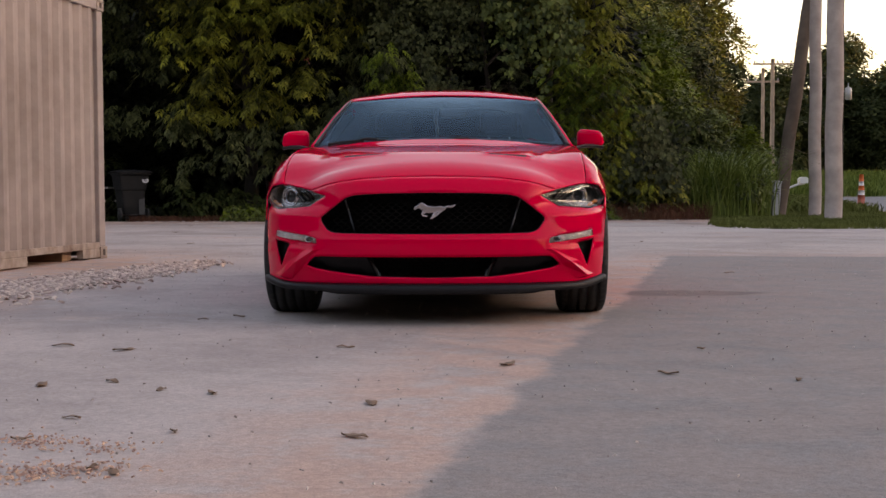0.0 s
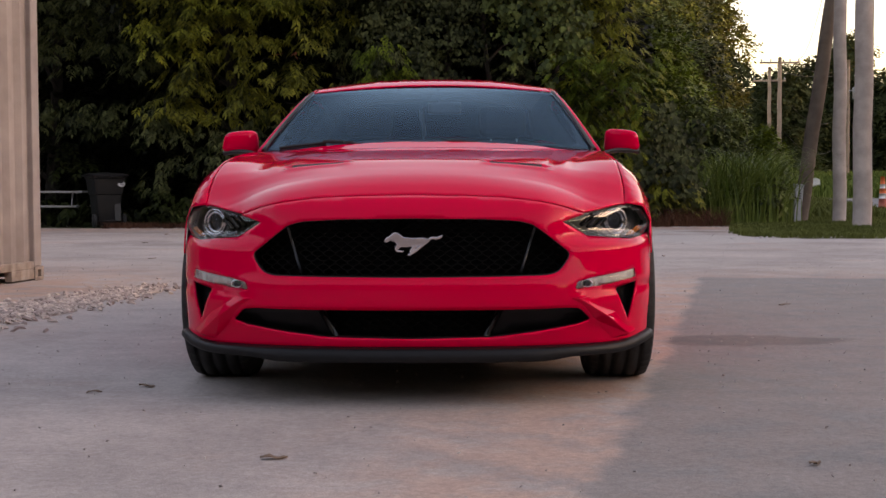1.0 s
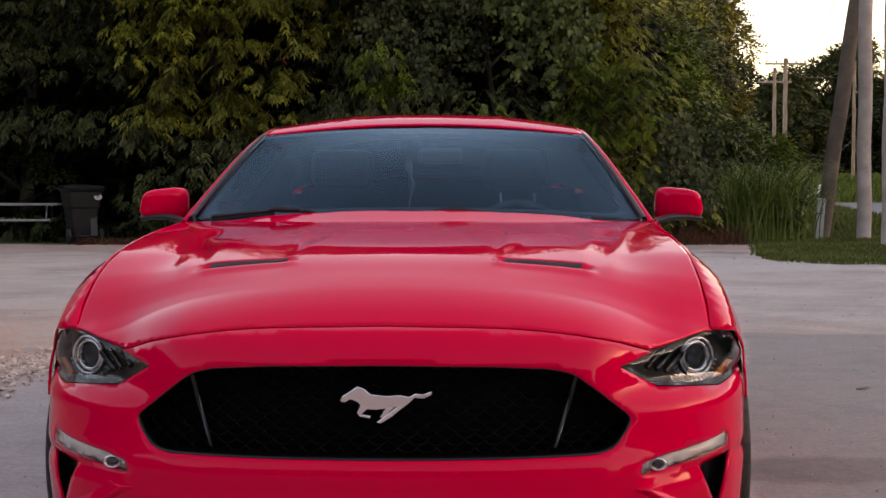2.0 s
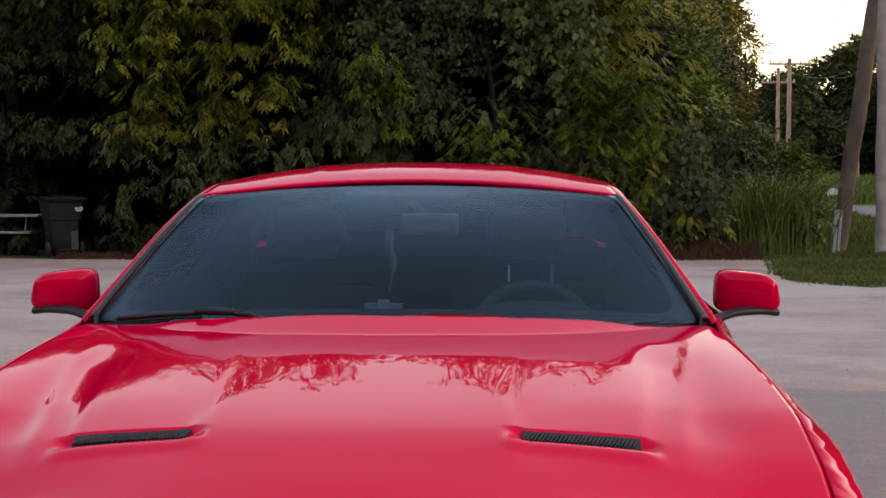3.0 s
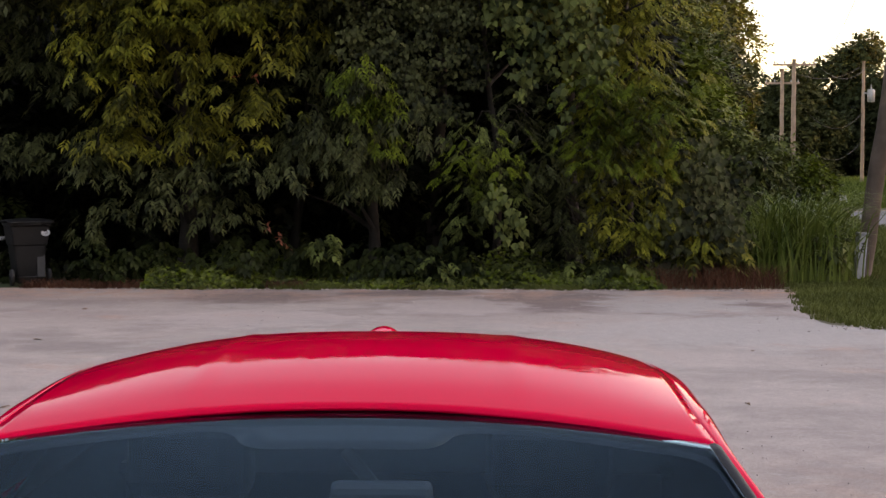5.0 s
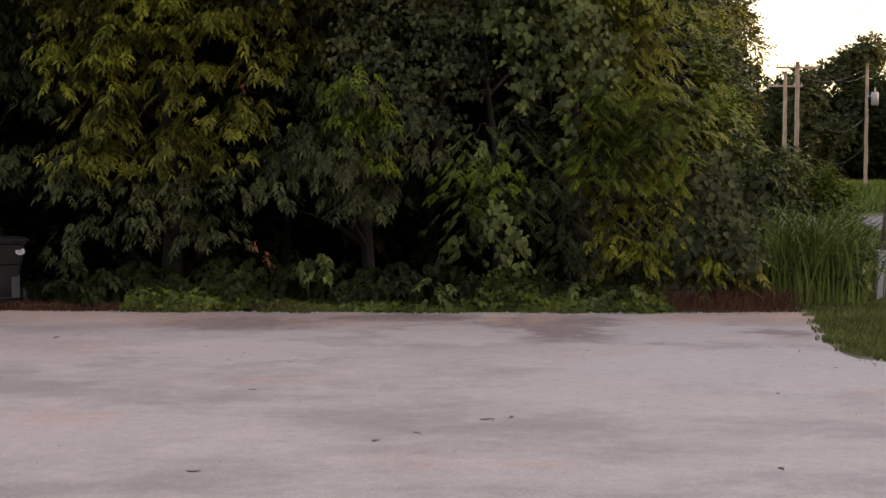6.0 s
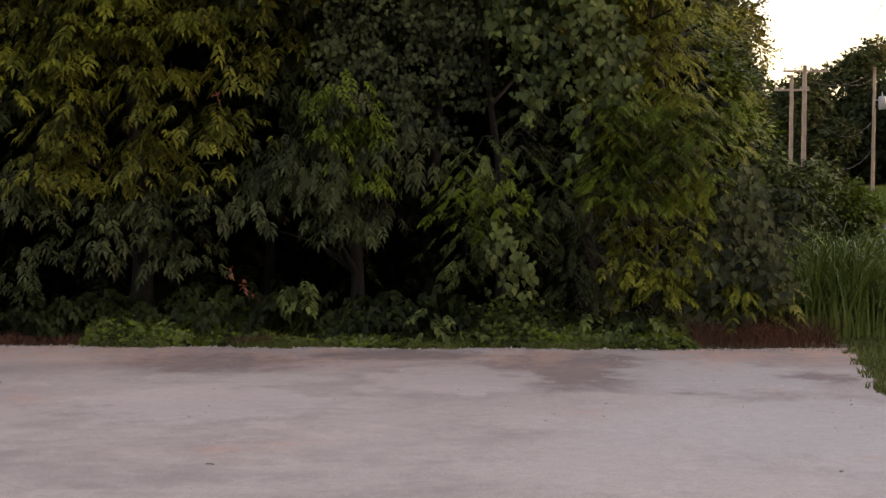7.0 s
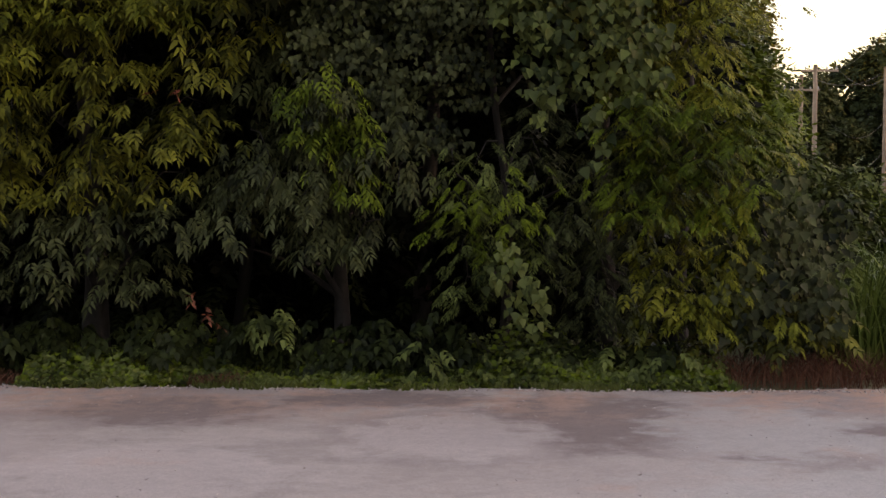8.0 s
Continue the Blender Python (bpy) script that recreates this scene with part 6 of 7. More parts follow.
# long drooping olive leaves in tiers
b1 = bough_set([(-6.5, -2.9, 21.75, 3.75, 5.3, 30), (-6.4, -3.1, 21.65, 2.6, 3.6, 14), (-6.4, -3.2, 21.62, 2.25, 2.6, 7)], 1)
b1n = bough_set([(-6.7, -5.2, 21.5, 3.55, 4.3, 6), (-5.6, -3.2, 21.6, 4.35, 5.0, 9)], 62, (0.4, 0.8))
# lower tiers: same kind of leaf, their shade put in as a darker colour
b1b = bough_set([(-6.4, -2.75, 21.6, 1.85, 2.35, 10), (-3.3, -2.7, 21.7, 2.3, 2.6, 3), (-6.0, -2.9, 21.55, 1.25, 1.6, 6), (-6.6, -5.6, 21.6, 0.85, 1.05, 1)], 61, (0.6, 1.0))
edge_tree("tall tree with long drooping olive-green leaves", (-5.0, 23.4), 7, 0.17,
          [("crown", bough_leaves(b1, 21, 3, 0.118, 0.36, hang=0.7, gap=0.45, wide=0.25), LEAF_OLIVE), ("new_growth", bough_leaves(b1n, 13, 3, 0.12, 0.38, hang=0.6, gap=0.45, wide=0.2), LEAF_LIME), ("shade_lower_crown", bough_leaves(b1b, 18, 3, 0.110, 0.38, hang=0.65, gap=0.45, wide=0.26), LEAF_DEEP),
           ("upper_crown", canopy(-7.4, -2.6, 21.6, 25.5, 5.4, 8.4, 26, 2), LEAF_OLIVE)], 1, twig_boughs=b1)
b0 = bough_set([(-10.6, -6.5, 22.6, 3.4, 5.5, 34), (-10.6, -6.4, 22.5, 1.9, 3.3, 14)], 3)
edge_tree("tree with dense dark drooping foliage", (-9.2, 24.2), 7, 0.16,
          [("crown", bough_leaves(b0, 20, 3, 0.115, 0.38, hang=0.7, gap=0.45), LEAF_DEEP), ("upper_crown", canopy(-11.5, -6, 22.4, 26, 5.4, 8.3, 24, 4), LEAF_DEEP)], 5)
# a hanging slender tree, and a dark one smothered in vine above and behind it
b2 = bough_set([(-2.2, -1.0, 21.6, 2.9, 3.7, 8), (-2.4, -0.75, 21.55, 2.1, 2.9, 10), (-2.0, -1.1, 21.5, 1.5, 2.1, 5), (-3.0, -2.4, 21.8, 2.2, 2.5, 3)], 5, (0.5, 0.9))
b2n = bough_set([(-1.9, -1.2, 21.4, 2.8, 3.7, 7), (-1.6, -1.1, 21.4, 2.2, 2.7, 2)], 6, (0.4, 0.7))
edge_tree("slender tree with hanging mid-green leaves", (-1.6, 23.0), 6.4, 0.11,
          [("crown", bough_leaves(b2, 24, 3, 0.105, 0.36, hang=1.1, gap=0.48, wide=0.24), LEAF_DEEP), ("new_growth", bough_leaves(b2n, 15, 3, 0.10, 0.36, hang=0.8, wide=0.2), LEAF_BRIGHT),
           ("upper_crown", canopy(-3.4, 0.2, 22.2, 25, 5.4, 8.0, 20, 7), LEAF_DEEP)], 9, twig_boughs=b2)
b3 = bough_set([(-2.9, -1.9, 22.6, 3.0, 5.2, 10)], 8)
edge_tree("tree smothered in dark small-leaved vine", (-0.6, 24.4), 6.8, 0.15,
          [("crown", merge([vine_leaves(strands([(-1.95, 0.25, 22.3, 3.3, 5.4, 34, 1.0)], 81), 85, 0.074, 0.12), vine_leaves(strands([(-1.3, -0.1, 22.2, 2.7, 3.6, 9, 0.6)], 82), 60, 0.074, 0.10)]), LEAF_DEEP),
           ("side_bough", bough_leaves(b3, 13, 3, 0.13, 0.40, hang=0.7), LEAF_DEEP), ("upper_crown", canopy(-3, 2, 22.8, 26, 5.3, 8.4, 22, 9), LEAF_DEEP)], 11)
b4 = bough_set([(-0.25, 1.1, 21.6, 1.5, 2.9, 14), (-0.1, 0.5, 21.8, 0.95, 1.5, 4)], 10, (0.5, 0.9))
b4n = bough_set([(-0.2, 0.9, 21.4, 1.5, 2.6, 8)], 12, (0.4, 0.8))
edge_tree("young tree with feathery green leaves and a hanging vine", (0.5, 22.9), 6, 0.08,
          [("crown", bough_leaves(b4, 14, 7, 0.068, 0.32, hang=0.45, gap=0.36), LEAF_VINE), ("new_growth", bough_leaves(b4n, 10, 7, 0.07, 0.34, hang=0.4, gap=0.36), LEAF_BRIGHT),
           ("vine", vine_leaves([(0.50, 21.35, 1.9, 1.1), (0.62, 21.3, 1.7, 0.85), (0.75, 21.28, 1.45, 0.72), (0.85, 21.3, 1.2, 0.62), (0.35, 21.4, 1.6, 1.15)], 30, 0.095, 0.07), LEAF_VINE)], 13, twig_boughs=b4)
# fuller trees with feather leaves, overgrown with broad-leaved vine
b5 = bough_set([(0.85, 2.5, 21.75, 1.3, 3.3, 24), (1.3, 2.7, 21.6, 0.7, 1.2, 6)], 14, (0.6, 1.0))
edge_tree("full tree with feathery dull green leaves under a broad-leaved vine", (1.9, 23.4), 7, 0.14,
          [("crown", bough_leaves(b5, 17, 7, 0.07, 0.34, hang=0.5, gap=0.36), LEAF_DEEP),
           ("vine", merge([vine_leaves(strands([(0.35, 2.3, 21.8, 3.35, 5.4, 30, 0.9)], 15), 52, 0.108, 0.10), vine_leaves([(1.52, 21.5, 3.4, 2.55), (1.60, 21.5, 3.3, 2.7), (0.95, 21.6, 3.5, 3.0)], 18, 0.12, 0.05)]), LEAF_VINE),
           ("upper_crown", canopy(-0.4, 3.0, 22.2, 25.5, 5.4, 8.4, 22, 16), LEAF_OLIVE)], 15, twig_boughs=b5)
b6 = bough_set([(2.0, 3.7, 21.7, 1.5, 3.7, 28), (1.9, 3.3, 22.4, 3.5, 5.4, 34), (2.3, 4.0, 21.6, 0.8, 1.5, 9)], 17, (0.6, 1.0))
b6n = bough_set([(1.7, 3.5, 21.35, 2.0, 3.6, 24)], 18, (0.4, 0.8))
edge_tree("full tree with yellow-green feather leaves", (2.9, 23.8), 5.6, 0.14,
          [("crown", bough_leaves(b6, 20, 7, 0.074, 0.36, hang=0.5, gap=0.36), LEAF_LIME), ("new_growth", bough_leaves(b6n, 14, 7, 0.072, 0.36, hang=0.4, gap=0.36), LEAF_BRIGHT),
           ("upper_crown", canopy(1.2, 2.4, 23.0, 26, 5.6, 7.6, 14, 19), LEAF_LIME)], 17, spread=0.9)
edge_tree("thicket overgrown with broad-leaved vine", (4.1, 23.2), 2.6, 0.05,
          [("crown", merge([vine_leaves(strands([(3.0, 4.45, 21.75, 0.6, 2.7, 24, 0.9)], 20), 50, 0.100, 0.10), vine_leaves(strands([(3.9, 4.7, 22.4, 0.4, 2.3, 14, 0.9)], 21), 50, 0.100, 0.12)]), LEAF_DEEP),
           ("low_spray", bough_leaves(bough_set([(2.3, 4.3, 21.6, 0.45, 1.2, 12)], 22, (0.3, 0.6)), 8, 4, 0.11, 0.5, hang=0.4), LEAF_OLIVE)], 19, "shrub", spread=0.8)
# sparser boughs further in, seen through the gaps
# their leaf colour already holds the shade inside the wood
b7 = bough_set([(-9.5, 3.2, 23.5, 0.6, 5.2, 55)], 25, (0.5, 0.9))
tagged(new("inner_boughs", raw_mesh("inner_boughs", *bough_leaves(b7, 9, 3, 0.14, 0.42, hang=0.7, simple=True), LEAF_LOW_SHADED)), "sparse boughs inside the wood with shade painted into the leaves", "foliage", kind="stuff")
# behind them the depth of the wood, its shade put into a near-black leaf colour
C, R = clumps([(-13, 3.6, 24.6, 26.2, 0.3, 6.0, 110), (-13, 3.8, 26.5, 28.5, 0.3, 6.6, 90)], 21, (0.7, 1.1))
deep = new("shaded_wood", raw_mesh("shaded_wood", *sprays(C, R, 80, 6, 0.22, 0.45, simple=True), LEAF_SHADED))
tagged(deep, "foliage deep in the wood with shade painted into its colour", "foliage", kind="stuff")
for i in range(13):
    x, y = -12 + i * 1.1 + 0.5 * math.sin(i * 5.1), 24.2 + 1.9 * abs(math.sin(i * 2.7))
    v, f = tube([(x + 0.2 * math.sin(i * 3 + j), y, 1.3 * j - 0.05) for j in range(6)], [0.10 - 0.012 * j for j in range(6)], 8)
    bare = thing("tree", "thin bare tree standing in the dark wood", "tree", (0, 0, 0), 0, "bare trees in the wood")
    solid("trunk", v, f, BARK, bare)
# woodland sheets: deep shade put into a near-black base colour
WOODS = material("shade_toned_woodland", (0.004, 0.006, 0.003), rough=0.95, vary=0.5, scale=2.5, second=(0.012, 0.017, 0.006), second_scale=0.7, bump=1.0, bump_scale=5)
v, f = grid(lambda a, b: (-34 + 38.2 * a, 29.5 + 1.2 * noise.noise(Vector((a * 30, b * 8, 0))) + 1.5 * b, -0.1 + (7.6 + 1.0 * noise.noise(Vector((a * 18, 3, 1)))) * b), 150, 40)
tagged(solid("backdrop", v, f, WOODS, thick=0.3), "woodland sheet behind the trees with shade painted near-black", "woodland", kind="structure")

# the trees that stand back along the road
ROADSIDE = "trees standing back along the road"


def back_tree(label, x, y, height, rad, low, n, leaf, seed, mt, cap=None):
    rnd = random.Random(seed)
    C, R = [], []
    for _ in range(n):
        w, q = rnd.uniform(0, 2 * math.pi), math.sqrt(rnd.random())
        z = low + (height - low) * rnd.random()
        k = math.sin(math.pi * min(0.97, max(0.12, 0.18 + 0.74 * (z - low) / (height - low)))) ** 0.7
        C.append((x + rad * q * k * math.cos(w), y + rad * q * k * math.sin(w), z))
        R.append(rad * rnd.uniform(0.16, 0.30))
    crowns = [("crown", sprays(C, R, 75 if y < 70 else 50, 6, leaf, 0.5, simple=leaf > 0.13, front=0.4, hang=0.35), mt)]
    # top and right-hand sprays get a leaf colour with sunlight painted in
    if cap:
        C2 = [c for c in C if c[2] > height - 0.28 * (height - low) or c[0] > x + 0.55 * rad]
        crowns.append(("painted_sun_sprays", sprays([(c[0] + 0.3, c[1], c[2] + 0.35) for c in C2], [rad * 0.2] * len(C2), 26, 6, leaf, 0.5, simple=True, front=0.0, hang=0.2), cap))
    return tree(label, (x, y), height * 0.85, 0.05 + height * 0.014, rad * 0.7, 10, crowns, seed, ROADSIDE)


back_tree("leafy vine-hung tree leaning over the weeds", 5.1, 30.0, 4.5, 1.6, 0.6, 55, 0.14, 31, LEAF_BRIGHT)
back_tree("bushy roadside tree with dense green leaves", 4.5, 36.0, 7.5, 2.0, 0.3, 50, 0.15, 32, LEAF_VINE)
back_tree("bushy roadside tree with dense olive leaves", 5.8, 45.0, 9.5, 2.6, 0.3, 55, 0.2, 33, LEAF_OLIVE)
back_tree("tall roadside tree with deep green leaves", 8.5, 60.0, 12.5, 3.3, 0.3, 70, 0.24, 34, LEAF_DEEP)
back_tree("tall roadside tree with sunlight painted into its top leaves", 12.0, 82.0, 17.0, 4.6, 0.3, 90, 0.32, 35, LEAF_OLIVE, LEAF_SUN_PAINTED)
back_tree("tall roadside tree with sunlight painted into its top leaves", 18.6, 112.0, 20.0, 5.2, 0.3, 100, 0.40, 36, LEAF_OLIVE, LEAF_SUN_PAINTED)
back_tree("low bush among the weeds", 7.0, 33.0, 1.7, 1.2, 0.1, 26, 0.12, 37, LEAF_VINE)
back_tree("low bush among the weeds", 8.2, 40.0, 2.0, 1.5, 0.1, 26, 0.13, 38, LEAF_BRIGHT)
back_tree("low bush among the weeds", 10.5, 50.0, 2.0, 1.8, 0.1, 26, 0.15, 39, LEAF_VINE)
for i in range(13):
    x = 22.5 + i * 4.1
    back_tree("tall dark tree beyond the road", x, 134 + 6 * math.sin(i * 2.3), 13.6 + 2.2 * math.sin(i * 1.9 + 0.5), 4.0, 0.8, 60, 0.48, 50 + i, LEAF_FAR, LEAF_SUN_PAINTED if i in (3, 4, 5, 6, 8) else None)
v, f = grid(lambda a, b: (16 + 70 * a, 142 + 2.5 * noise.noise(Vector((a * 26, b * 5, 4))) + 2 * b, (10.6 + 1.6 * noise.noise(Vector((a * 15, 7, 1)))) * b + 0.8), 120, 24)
tagged(solid("backdrop", v, f, WOODS, thick=0.3), "woodland sheet beyond the road with shade painted near-black", "woodland", kind="structure")
# woodland walls added behind and to the sides, out of view, to block low light; also mirrored in the paint
for nm, fn in (("backdrop", lambda a, b: (-60 + 110 * a, -46 - 2 * b + 2 * noise.noise(Vector((a * 22, b * 5, 9))), -0.1 + (19 + 2 * noise.noise(Vector((a * 16, 2, 5)))) * b)),
               ("backdrop", lambda a, b: (-34 - 2 * b + 2 * noise.noise(Vector((a * 22, b * 5, 12))), -40 + 70 * a, -0.1 + (15 + 2.5 * noise.noise(Vector((a * 16, 2, 8)))) * b))):
    v, f = grid(fn, 90, 20)
    tagged(solid(nm, v, f, WOODS, thick=0.3), "unseen woodland wall added to block low sky light", "woodland", kind="structure")
# unseen wall added on the right to hold back low sun and sky glow
v, f = grid(lambda a, b: (48 + 2 * b + 2 * noise.noise(Vector((a * 22, b * 5, 15))), 112 - 150 * a, -0.1 + (15.5 + 2.0 * noise.noise(Vector((a * 16, 2, 11)))) * b), 90, 20)
tagged(solid("backdrop", v, f, WOODS, thick=0.3), "unseen woodland wall beyond the road added to block sun and glow", "woodland", kind="structure")

# creeping cover at the foot of the trees
n = 15000
x = rng.uniform(-5.2, 3.1, n)
y = 21.0 + np.abs(rng.normal(size=n)) * 0.55
h = np.clip((y - 20.95) * 0.55, 0.0, 0.62) * (0.35 + 0.65 * rng.random(n)) * (0.7 + 0.5 * np.sin(x * 2.1) * np.sin(x * 0.9 + 1))
p = np.stack([x, y + 0.12 * np.sin(x * 1.7), np.maximum(h, 0.01)], 1)
a = rng.normal(size=(n, 3))
a[:, 1] -= 0.5
a[:, 2] *= 0.35
up = unit(rng.normal(size=(n, 3)) * 0.4 + np.array([0, -0.6, 1.0]))
s = 0.055 + 0.065 * rng.random(n)
for nm, sel, mt in (("ground_creeper", np.arange(n) % 3 != 0, LEAF_VINE), ("ground_creeper", np.arange(n) % 3 == 0, LEAF_BRIGHT)):
    tagged(new(nm, raw_mesh(nm, *leaves(p[sel], a[sel], up[sel], s[sel], s[sel] * 0.8, BROAD), mt)), "low creeping green leaves along the lot edge", "ground cover", kind="stuff")
# leaves at the foot of the trees, shade painted into their colour
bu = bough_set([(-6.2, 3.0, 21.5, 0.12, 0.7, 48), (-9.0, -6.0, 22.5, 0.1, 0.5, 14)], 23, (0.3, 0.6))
tagged(new("undergrowth", raw_mesh("undergrowth", *bough_leaves(bu, 15, 2, 0.11, 0.62, BROAD, hang=0.5, wide=0.2), LEAF_LOW_SHADED)), "leafy undergrowth at the foot of the trees", "ground cover", kind="stuff")
bu = bough_set([(-2.6, -2.1, 21.3, 0.45, 0.75, 2), (-0.6, 0.2, 21.2, 0.15, 0.4, 3), (1.6, 2.6, 21.2, 0.1, 0.35, 4)], 24, (0.2, 0.45))
tagged(new("undergrowth", raw_mesh("undergrowth", *bough_leaves(bu, 10, 3, 0.10, 0.5, BROAD, hang=0.4, wide=0.16), LEAF_VINE)), "fresh green sprigs at the foot of the trees", "ground cover", kind="stuff")
# rusty dead leaves and stems
C, R = [(-3.55, 21.5, 3.45), (-3.1, 21.3, 1.0), (-3.05, 21.3, 0.75)], [0.10, 0.10, 0.12]
tagged(new("dead_leaves", raw_mesh("dead_leaves", *sprays(C, R, 3, 4, 0.085, 0.35), LEAF_RED)), "rusty dead leaves hanging on a twig", "leaves", kind="stuff")


def blades(p, height, lean, width, segs, droop):
    """Arching blades of grass from their feet p."""
    n = len(p)
    w = rng.uniform(0, 2 * np.pi, n)
    out = np.stack([np.cos(w), np.sin(w), np.zeros(n)], 1) * lean[:, None]
    side = np.stack([-np.sin(w), np.cos(w), np.zeros(n)], 1)
    side = unit(side * 0.4 + np.array([1.0, 0, 0]) * rng.choice([-1, 1], n)[:, None])
    cols = []
    for k in range(segs + 1):
        q = k / segs
        mid = p + np.array([0, 0, 1.0]) * (height * (q - droop * q ** 3))[:, None] + out * (height * q ** 1.8)[:, None]
        ww = (width * (1 - q ** 2.2))[:, None] * 0.5
        if k < segs:
            cols += [mid - side * ww, mid + side * ww]
        else:
            cols.append(mid)
    m = len(cols)
    t = []
    for k in range(segs - 1):
        t += [(2 * k, 2 * k + 1, 2 * k + 3), (2 * k, 2 * k + 3, 2 * k + 2)]
    t.append((2 * segs - 2, 2 * segs - 1, 2 * segs))
    t = np.array(t)
    return np.stack(cols, 1).reshape(-1, 3), (t[None] + (np.arange(n) * m)[:, None, None]).reshape(-1, 3)


def lawn(name, label, xy, h, w, lean, mt, segs=2, droop=0.2):
    n = len(xy)
    p = np.stack([xy[:, 0], xy[:, 1], np.zeros(n) - 0.005], 1)
    p[:, 2] += np.array([ground_z(a, b) for a, b in xy]) if xy[:, 1].max() > 80 else 0
    co, tr = blades(p, h * (0.5 + rng.random(n)), lean * (0.4 + rng.random(n)), w * (0.7 + 0.6 * rng.random(n)), segs, droop)
    return tagged(new(name, raw_mesh(name, co, tr, mt)), label, "grass", kind="stuff")


def scatter(n, x0, x1, y0, y1, ok):
    q = np.stack([rng.uniform(x0, x1, n), rng.uniform(y0, y1, n)], 1)
    return q[ok(q[:, 0], q[:, 1])]


island = scatter(62000, 4.2, 10.5, 14.9, 27, lambda x, y: (x > 4.50 + 0.9 * (15.9 - y) * (y < 15.9) + 0.19 * (y - 17.4) * (y > 17.4) + 0.10 * np.sin(y * 6) + 0.06 * np.sin(y * 17)) & (y > 15.15 + 0.10 * np.sin(x * 5)) & (x < 8.5 + 0.2 * (y - 15.5)))
lawn("short_grass", "short green grass on the verge", island, 0.085, 0.011, 0.5, GRASS_M)
far_grass = scatter(40000, 8.0, 22, 27, 76, lambda x, y: (x < 8.2 + 0.2 * (y - 15.5) + 2.4 * (y > 60) * 0) & (x > 5.5 + 0.10 * (y - 27)))
lawn("rough_grass", "rough taller grass beside the road", far_grass, 0.26, 0.035, 0.5, GRASS_M)
bank = scatter(26000, 21, 62, 84, 126, lambda x, y: y > 84 + 0.28 * (x - 28))
lawn("meadow_grass", "tall meadow grass on the far bank", bank, 0.85, 0.10, 0.4, REED_M)
edge = scatter(8000, -5.2, 3.2, 20.75, 21.5, lambda x, y: y > 20.9 + 0.16 * np.sin(x * 3.1) + 0.08 * np.sin(x * 11))
lawn("edge_grass", "thin weedy grass along the lot edge", edge, 0.09, 0.012, 0.6, GRASS_M)
dead = scatter(1300, 2.7, 5.1, 21.02, 22.4, lambda x, y: x > 2.8 + 0.3 * np.sin(y * 9))
lawn("dry_stems", "reddish dry stems at the foot of the thicket", dead, 0.50, 0.006, 1.0, STRAW, 4, 0.5)
dead = scatter(2600, -7.2, -2.6, 20.98, 21.7, lambda x, y: (np.sin(x * 2.2 + 1) > 0.1) | (x < -4.9))
lawn("dry_stems", "reddish dry stems at the foot of the trees", dead, 0.16, 0.010, 1.0, STRAW, 3, 0.4)


def tall_grass(cx, cy, n, h, spread, seed):
    t = thing("tall_grass_clump", "clump of tall arching green grass beside the pole", "grass", (cx, cy, 0), 0, "tall grass clumps")
    n = int(n * 0.45)
    p = np.stack([rng.normal(size=n) * spread, rng.normal(size=n) * spread, np.zeros(n)], 1)
    co, tr = blades(p, 1.95 * h * (0.32 + 0.72 * rng.random(n)), 0.16 + 0.7 * rng.random(n) ** 1.6, 0.016 + 0.016 * rng.random(n), 8, 0.55)
    ob = new("grass_tuft", raw_mesh("grass_tuft", co, tr, REED_M))
    ob.parent = t
    tagged(ob, kind="stuff")


for cx, cy, n, h, sp in ((5.35, 22.7, 620, 1.45, 0.24), (5.95, 22.7, 700, 1.50, 0.28), (6.3, 23.7, 480, 1.30, 0.25), (5.6, 23.8, 520, 1.6, 0.28), (6.7, 25.2, 380, 1.1, 0.3), (6.1, 25.8, 380, 1.3, 0.3)):
    tall_grass(cx, cy, n, h, sp, 1)
back_tree("leafy green bush beside the tall grass", 5.7, 27.4, 2.7, 1.15, 0.2, 34, 0.12, 41, LEAF_VINE)
back_tree("leafy green bush beside the tall grass", 7.1, 29.3, 2.1, 1.0, 0.2, 26, 0.12, 42, LEAF_BRIGHT)
C, R = clumps([(4.9, 6.2, 22.6, 24.2, 0.2, 0.6, 10), (5.4, 6.9, 25.0, 27.5, 0.3, 1.2, 14)], 27, (0.25, 0.45))
tagged(new("weeds", raw_mesh("weeds", *sprays(C, R, 40, 5, 0.11, 0.6, BROAD), LEAF_VINE)), "leafy weeds round the tall grass", "weeds", kind="stuff")
litter = scatter(1600, 6.6, 8.6, 22.9, 24.2, lambda x, y: x > 0)
lawn("dry_mulch", "brown mulch at the feet of the poles", litter, 0.05, 0.02, 1.6, STRAW, 2, 0.5)
# ---- litter on the lot ----
DRY = material("dry_brown_leaf", (0.20, 0.125, 0.08), rough=0.85, vary=0.3, scale=30)
CHIP = material("wood_chip", (0.53, 0.42, 0.36), rough=0.9, island=0.35, vary=0.2, scale=20)
STONE = material("pale_grit", (0.46, 0.40, 0.37), rough=0.9, island=0.45)


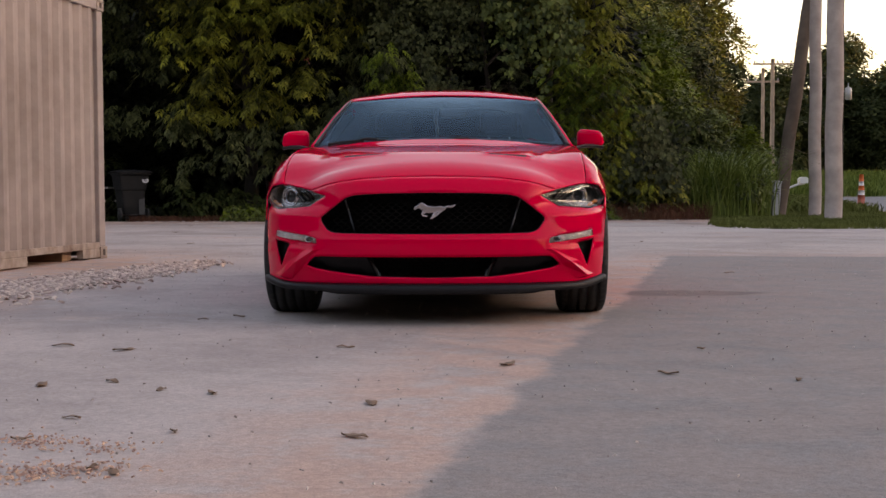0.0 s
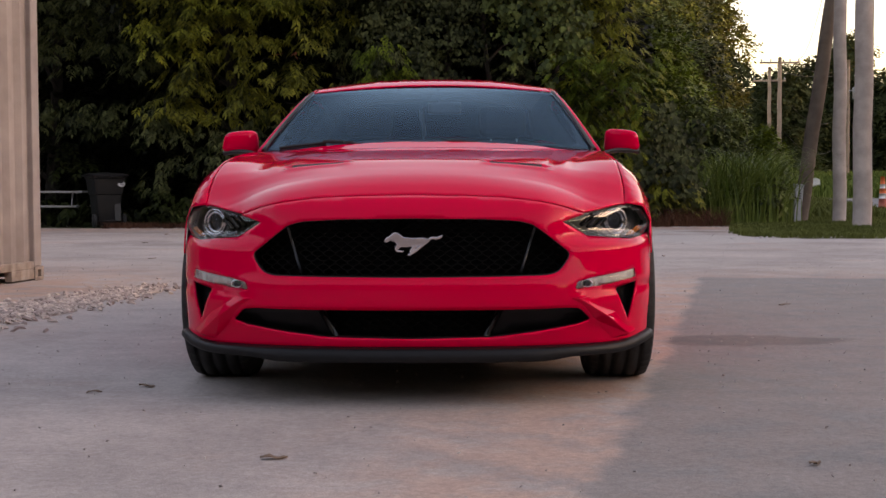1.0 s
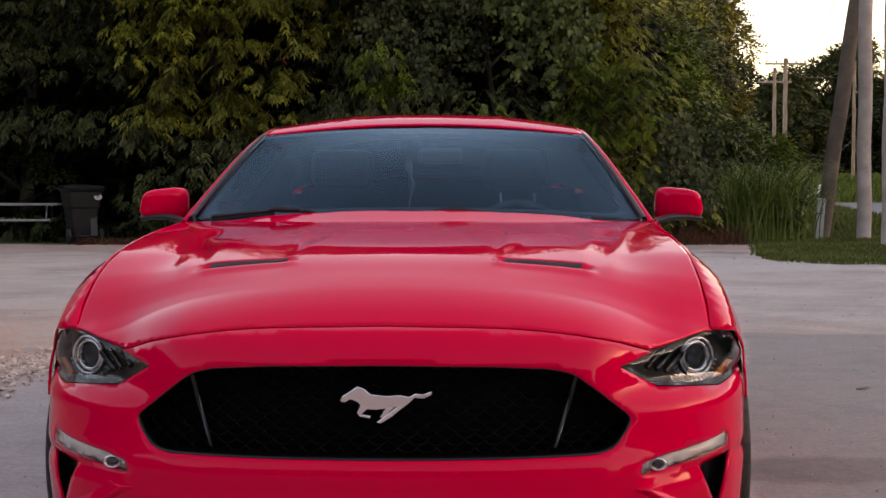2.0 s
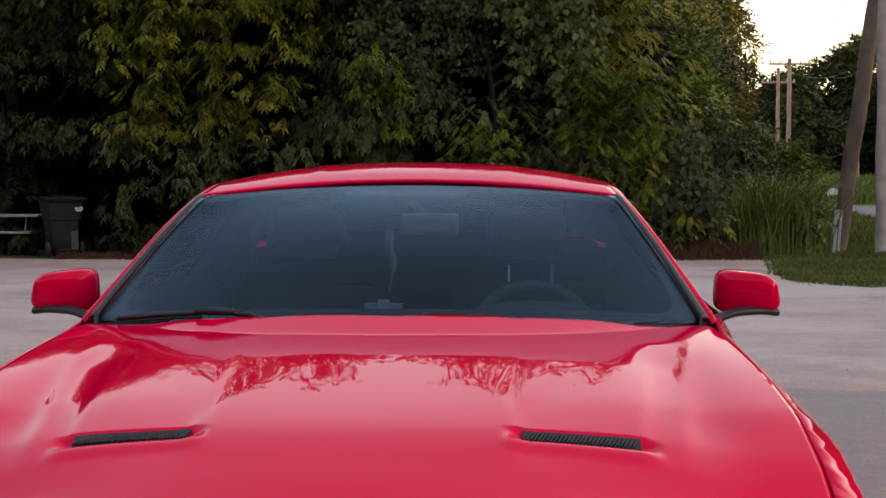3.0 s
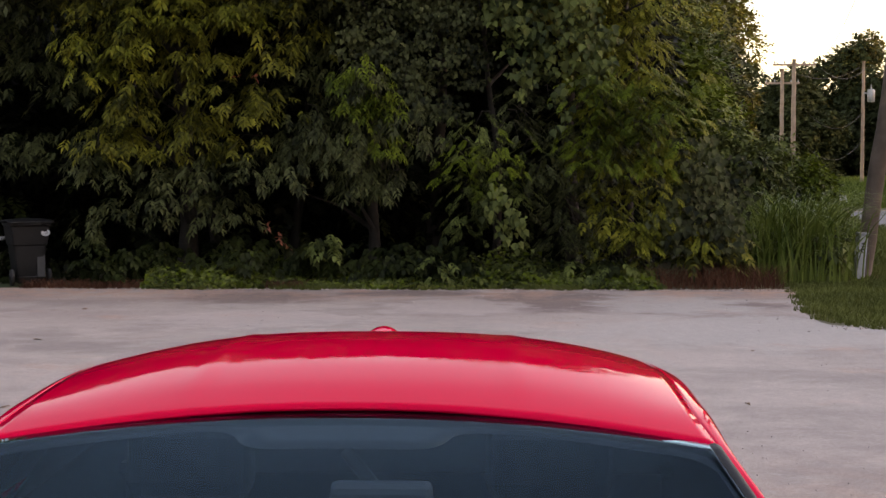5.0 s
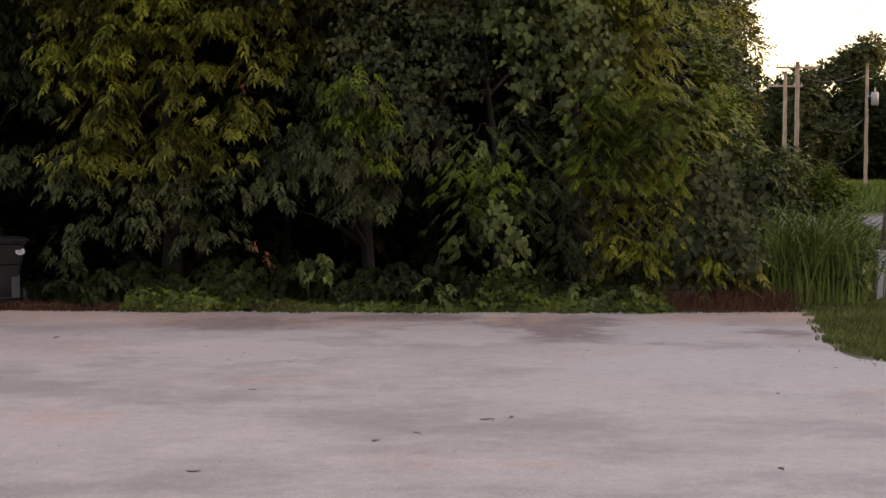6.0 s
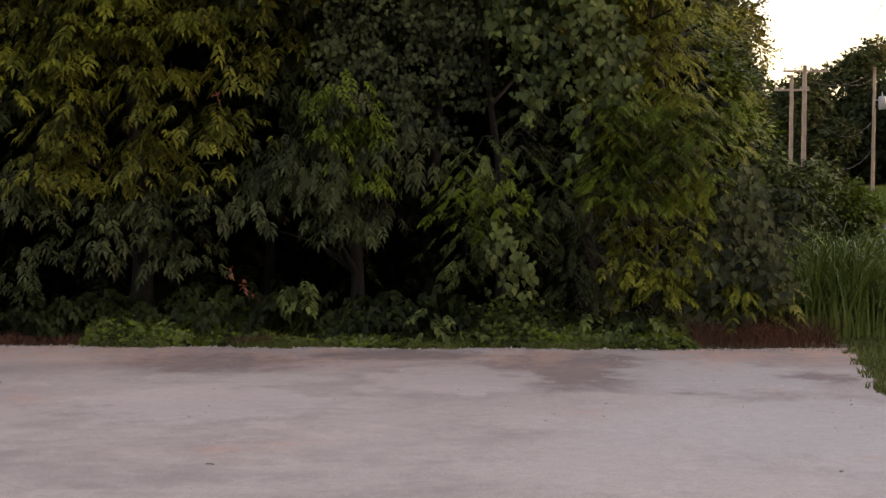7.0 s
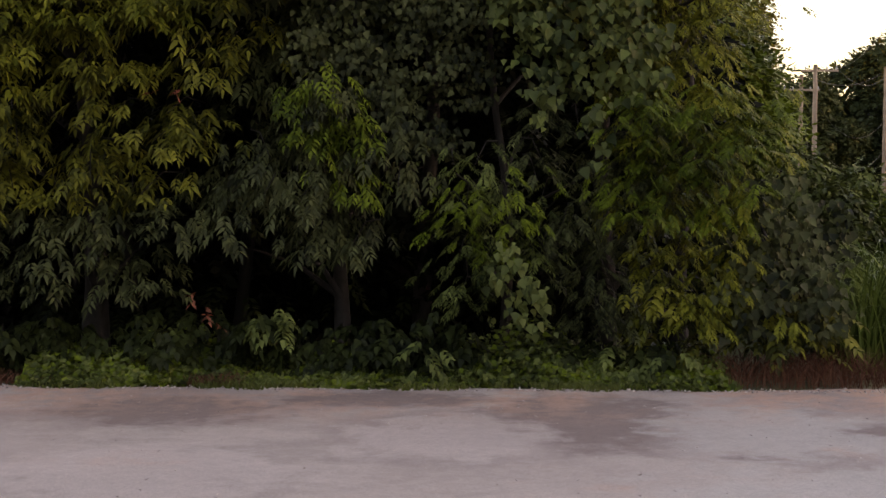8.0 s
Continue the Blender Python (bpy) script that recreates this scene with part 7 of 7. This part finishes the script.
def dry_leaf(x, y, length, rz, seed):
    rnd = random.Random(seed)
    n, vs, fs = 7, [], []
    for i in range(n):
        q = i / (n - 1)
        w = length * 0.22 * math.sin(math.pi * min(0.98, q * 0.9 + 0.06)) * rnd.uniform(0.8, 1.1)
        z = 0.003 + 0.006 * math.sin(q * 3 + seed) ** 2
        vs += [(length * (q - 0.5), -w, z + 0.006 * rnd.random()), (length * (q - 0.5), 0, z), (length * (q - 0.5), w, z + 0.007 * rnd.random())]
    for i in range(n - 1):
        for j in range(2):
            a0 = i * 3 + j
            fs.append((a0, a0 + 3, a0 + 4, a0 + 1))
    ob = solid("dry_leaf", vs, fs, DRY, thick=0.0015)
    ob.matrix_basis = pose(x, y, 0.0, 0, 0, rz)
    tagged(ob, "curled dry brown leaf lying on the lot", "leaf", "dry leaves on the lot")


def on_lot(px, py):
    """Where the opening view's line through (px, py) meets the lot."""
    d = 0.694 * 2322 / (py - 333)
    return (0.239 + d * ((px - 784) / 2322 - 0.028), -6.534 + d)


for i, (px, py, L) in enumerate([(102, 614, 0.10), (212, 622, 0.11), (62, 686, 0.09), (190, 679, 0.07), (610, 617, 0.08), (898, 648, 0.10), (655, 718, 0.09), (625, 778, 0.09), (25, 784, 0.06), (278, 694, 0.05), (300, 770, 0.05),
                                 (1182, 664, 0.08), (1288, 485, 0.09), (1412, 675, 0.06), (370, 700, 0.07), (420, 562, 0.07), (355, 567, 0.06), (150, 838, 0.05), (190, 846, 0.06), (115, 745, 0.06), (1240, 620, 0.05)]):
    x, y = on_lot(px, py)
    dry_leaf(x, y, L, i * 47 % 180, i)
for i, (x, y, L) in enumerate([(0.3, 12.0, 0.12), (-0.55, 11.1, 0.10), (-4.6, 14.2, 0.16), (-3.4, 9.9, 0.1), (2.3, 10.2, 0.08), (-1.7, 10.0, 0.1), (0.5, 12.1, 0.08), (-0.25, 11.4, 0.07), (1.5, 9.2, 0.09), (-5.1, 17.6, 0.18), (-1.9, 13.5, 0.07), (3.0, 13.4, 0.07)]):
    dry_leaf(x, y, L, i * 71 % 180, 40 + i)


def chips(name, label, n, xy, size, mt, thick):
    vs, fs = [], []
    rnd = random.Random(5)
    for x, y in xy:
        L, W, H = size * rnd.uniform(0.5, 1.5), size * rnd.uniform(0.25, 0.6), size * thick * rnd.uniform(0.5, 1.2)
        m = pose(x, y, 0.004 + H * 0.4, rnd.uniform(-25, 25), rnd.uniform(-25, 25), rnd.uniform(0, 360))
        k = len(vs)
        for c in ((-1, -1, -0.6), (1, -0.7, -0.6), (0.8, 1, -0.6), (-0.9, 0.7, -0.6), (-0.7, -0.6, 1), (0.6, -0.5, 0.8), (0.5, 0.7, 1), (-0.5, 0.5, 0.8)):
            vs.append(m @ Vector((c[0] * L / 2, c[1] * W / 2, c[2] * H / 2)))
        fs += [tuple(k + i for i in q) for q in ((3, 2, 1, 0), (4, 5, 6, 7), (0, 1, 5, 4), (1, 2, 6, 5), (2, 3, 7, 6), (3, 0, 4, 7))]
    tagged(solid(name, vs, fs, mt, smooth=False), label, "litter", kind="stuff")


def strip_points(n):
    out = []
    rnd = random.Random(9)
    while len(out) < n:
        q, w = rnd.random(), rnd.gauss(0, 1)
        x, y = -2.35 - 1.0 * q + 0.22 * w * (0.5 + q), 5.3 - 4.4 * q + 0.35 * rnd.gauss(0, 1)
        out.append((x, y))
    return out


chips("wood_chips", "strip of pale wood chips beside the container", 0, strip_points(2600), 0.055, CHIP, 0.35)
CRUMB = material("red_earth_crumb", (0.52, 0.33, 0.25), rough=0.95, island=0.4, vary=0.2, scale=40)
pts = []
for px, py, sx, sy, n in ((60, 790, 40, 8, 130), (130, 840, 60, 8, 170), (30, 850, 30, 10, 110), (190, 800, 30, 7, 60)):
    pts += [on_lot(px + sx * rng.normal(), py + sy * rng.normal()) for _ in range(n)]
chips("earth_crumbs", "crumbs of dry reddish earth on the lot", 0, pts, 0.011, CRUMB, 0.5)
pts = [(rng.uniform(-4, 4), rng.uniform(-4, 9)) for _ in range(1500)] + [(rng.uniform(-6, 6), rng.uniform(9, 20.8)) for _ in range(700)]
chips("grit", "scattered pale grit and small stones on the lot", 0, pts, 0.010, STONE, 0.7)
pts = [(rng.uniform(-6, 5), rng.uniform(15, 20.8)) for _ in range(160)]
chips("litter_flakes", "pale flakes of litter strewn on the lot", 0, pts, 0.028, STONE, 0.25)
pts = [(rng.uniform(-7, 5.2), 20.85 + abs(rng.normal()) * 0.15 - 0.1) for _ in range(500)] + [(rng.uniform(4.4, 9), 15.45 + rng.normal() * 0.12) for _ in range(250)]
chips("grit", "pale grit gathered along the lot edge", 0, pts, 0.03, STONE, 0.6)
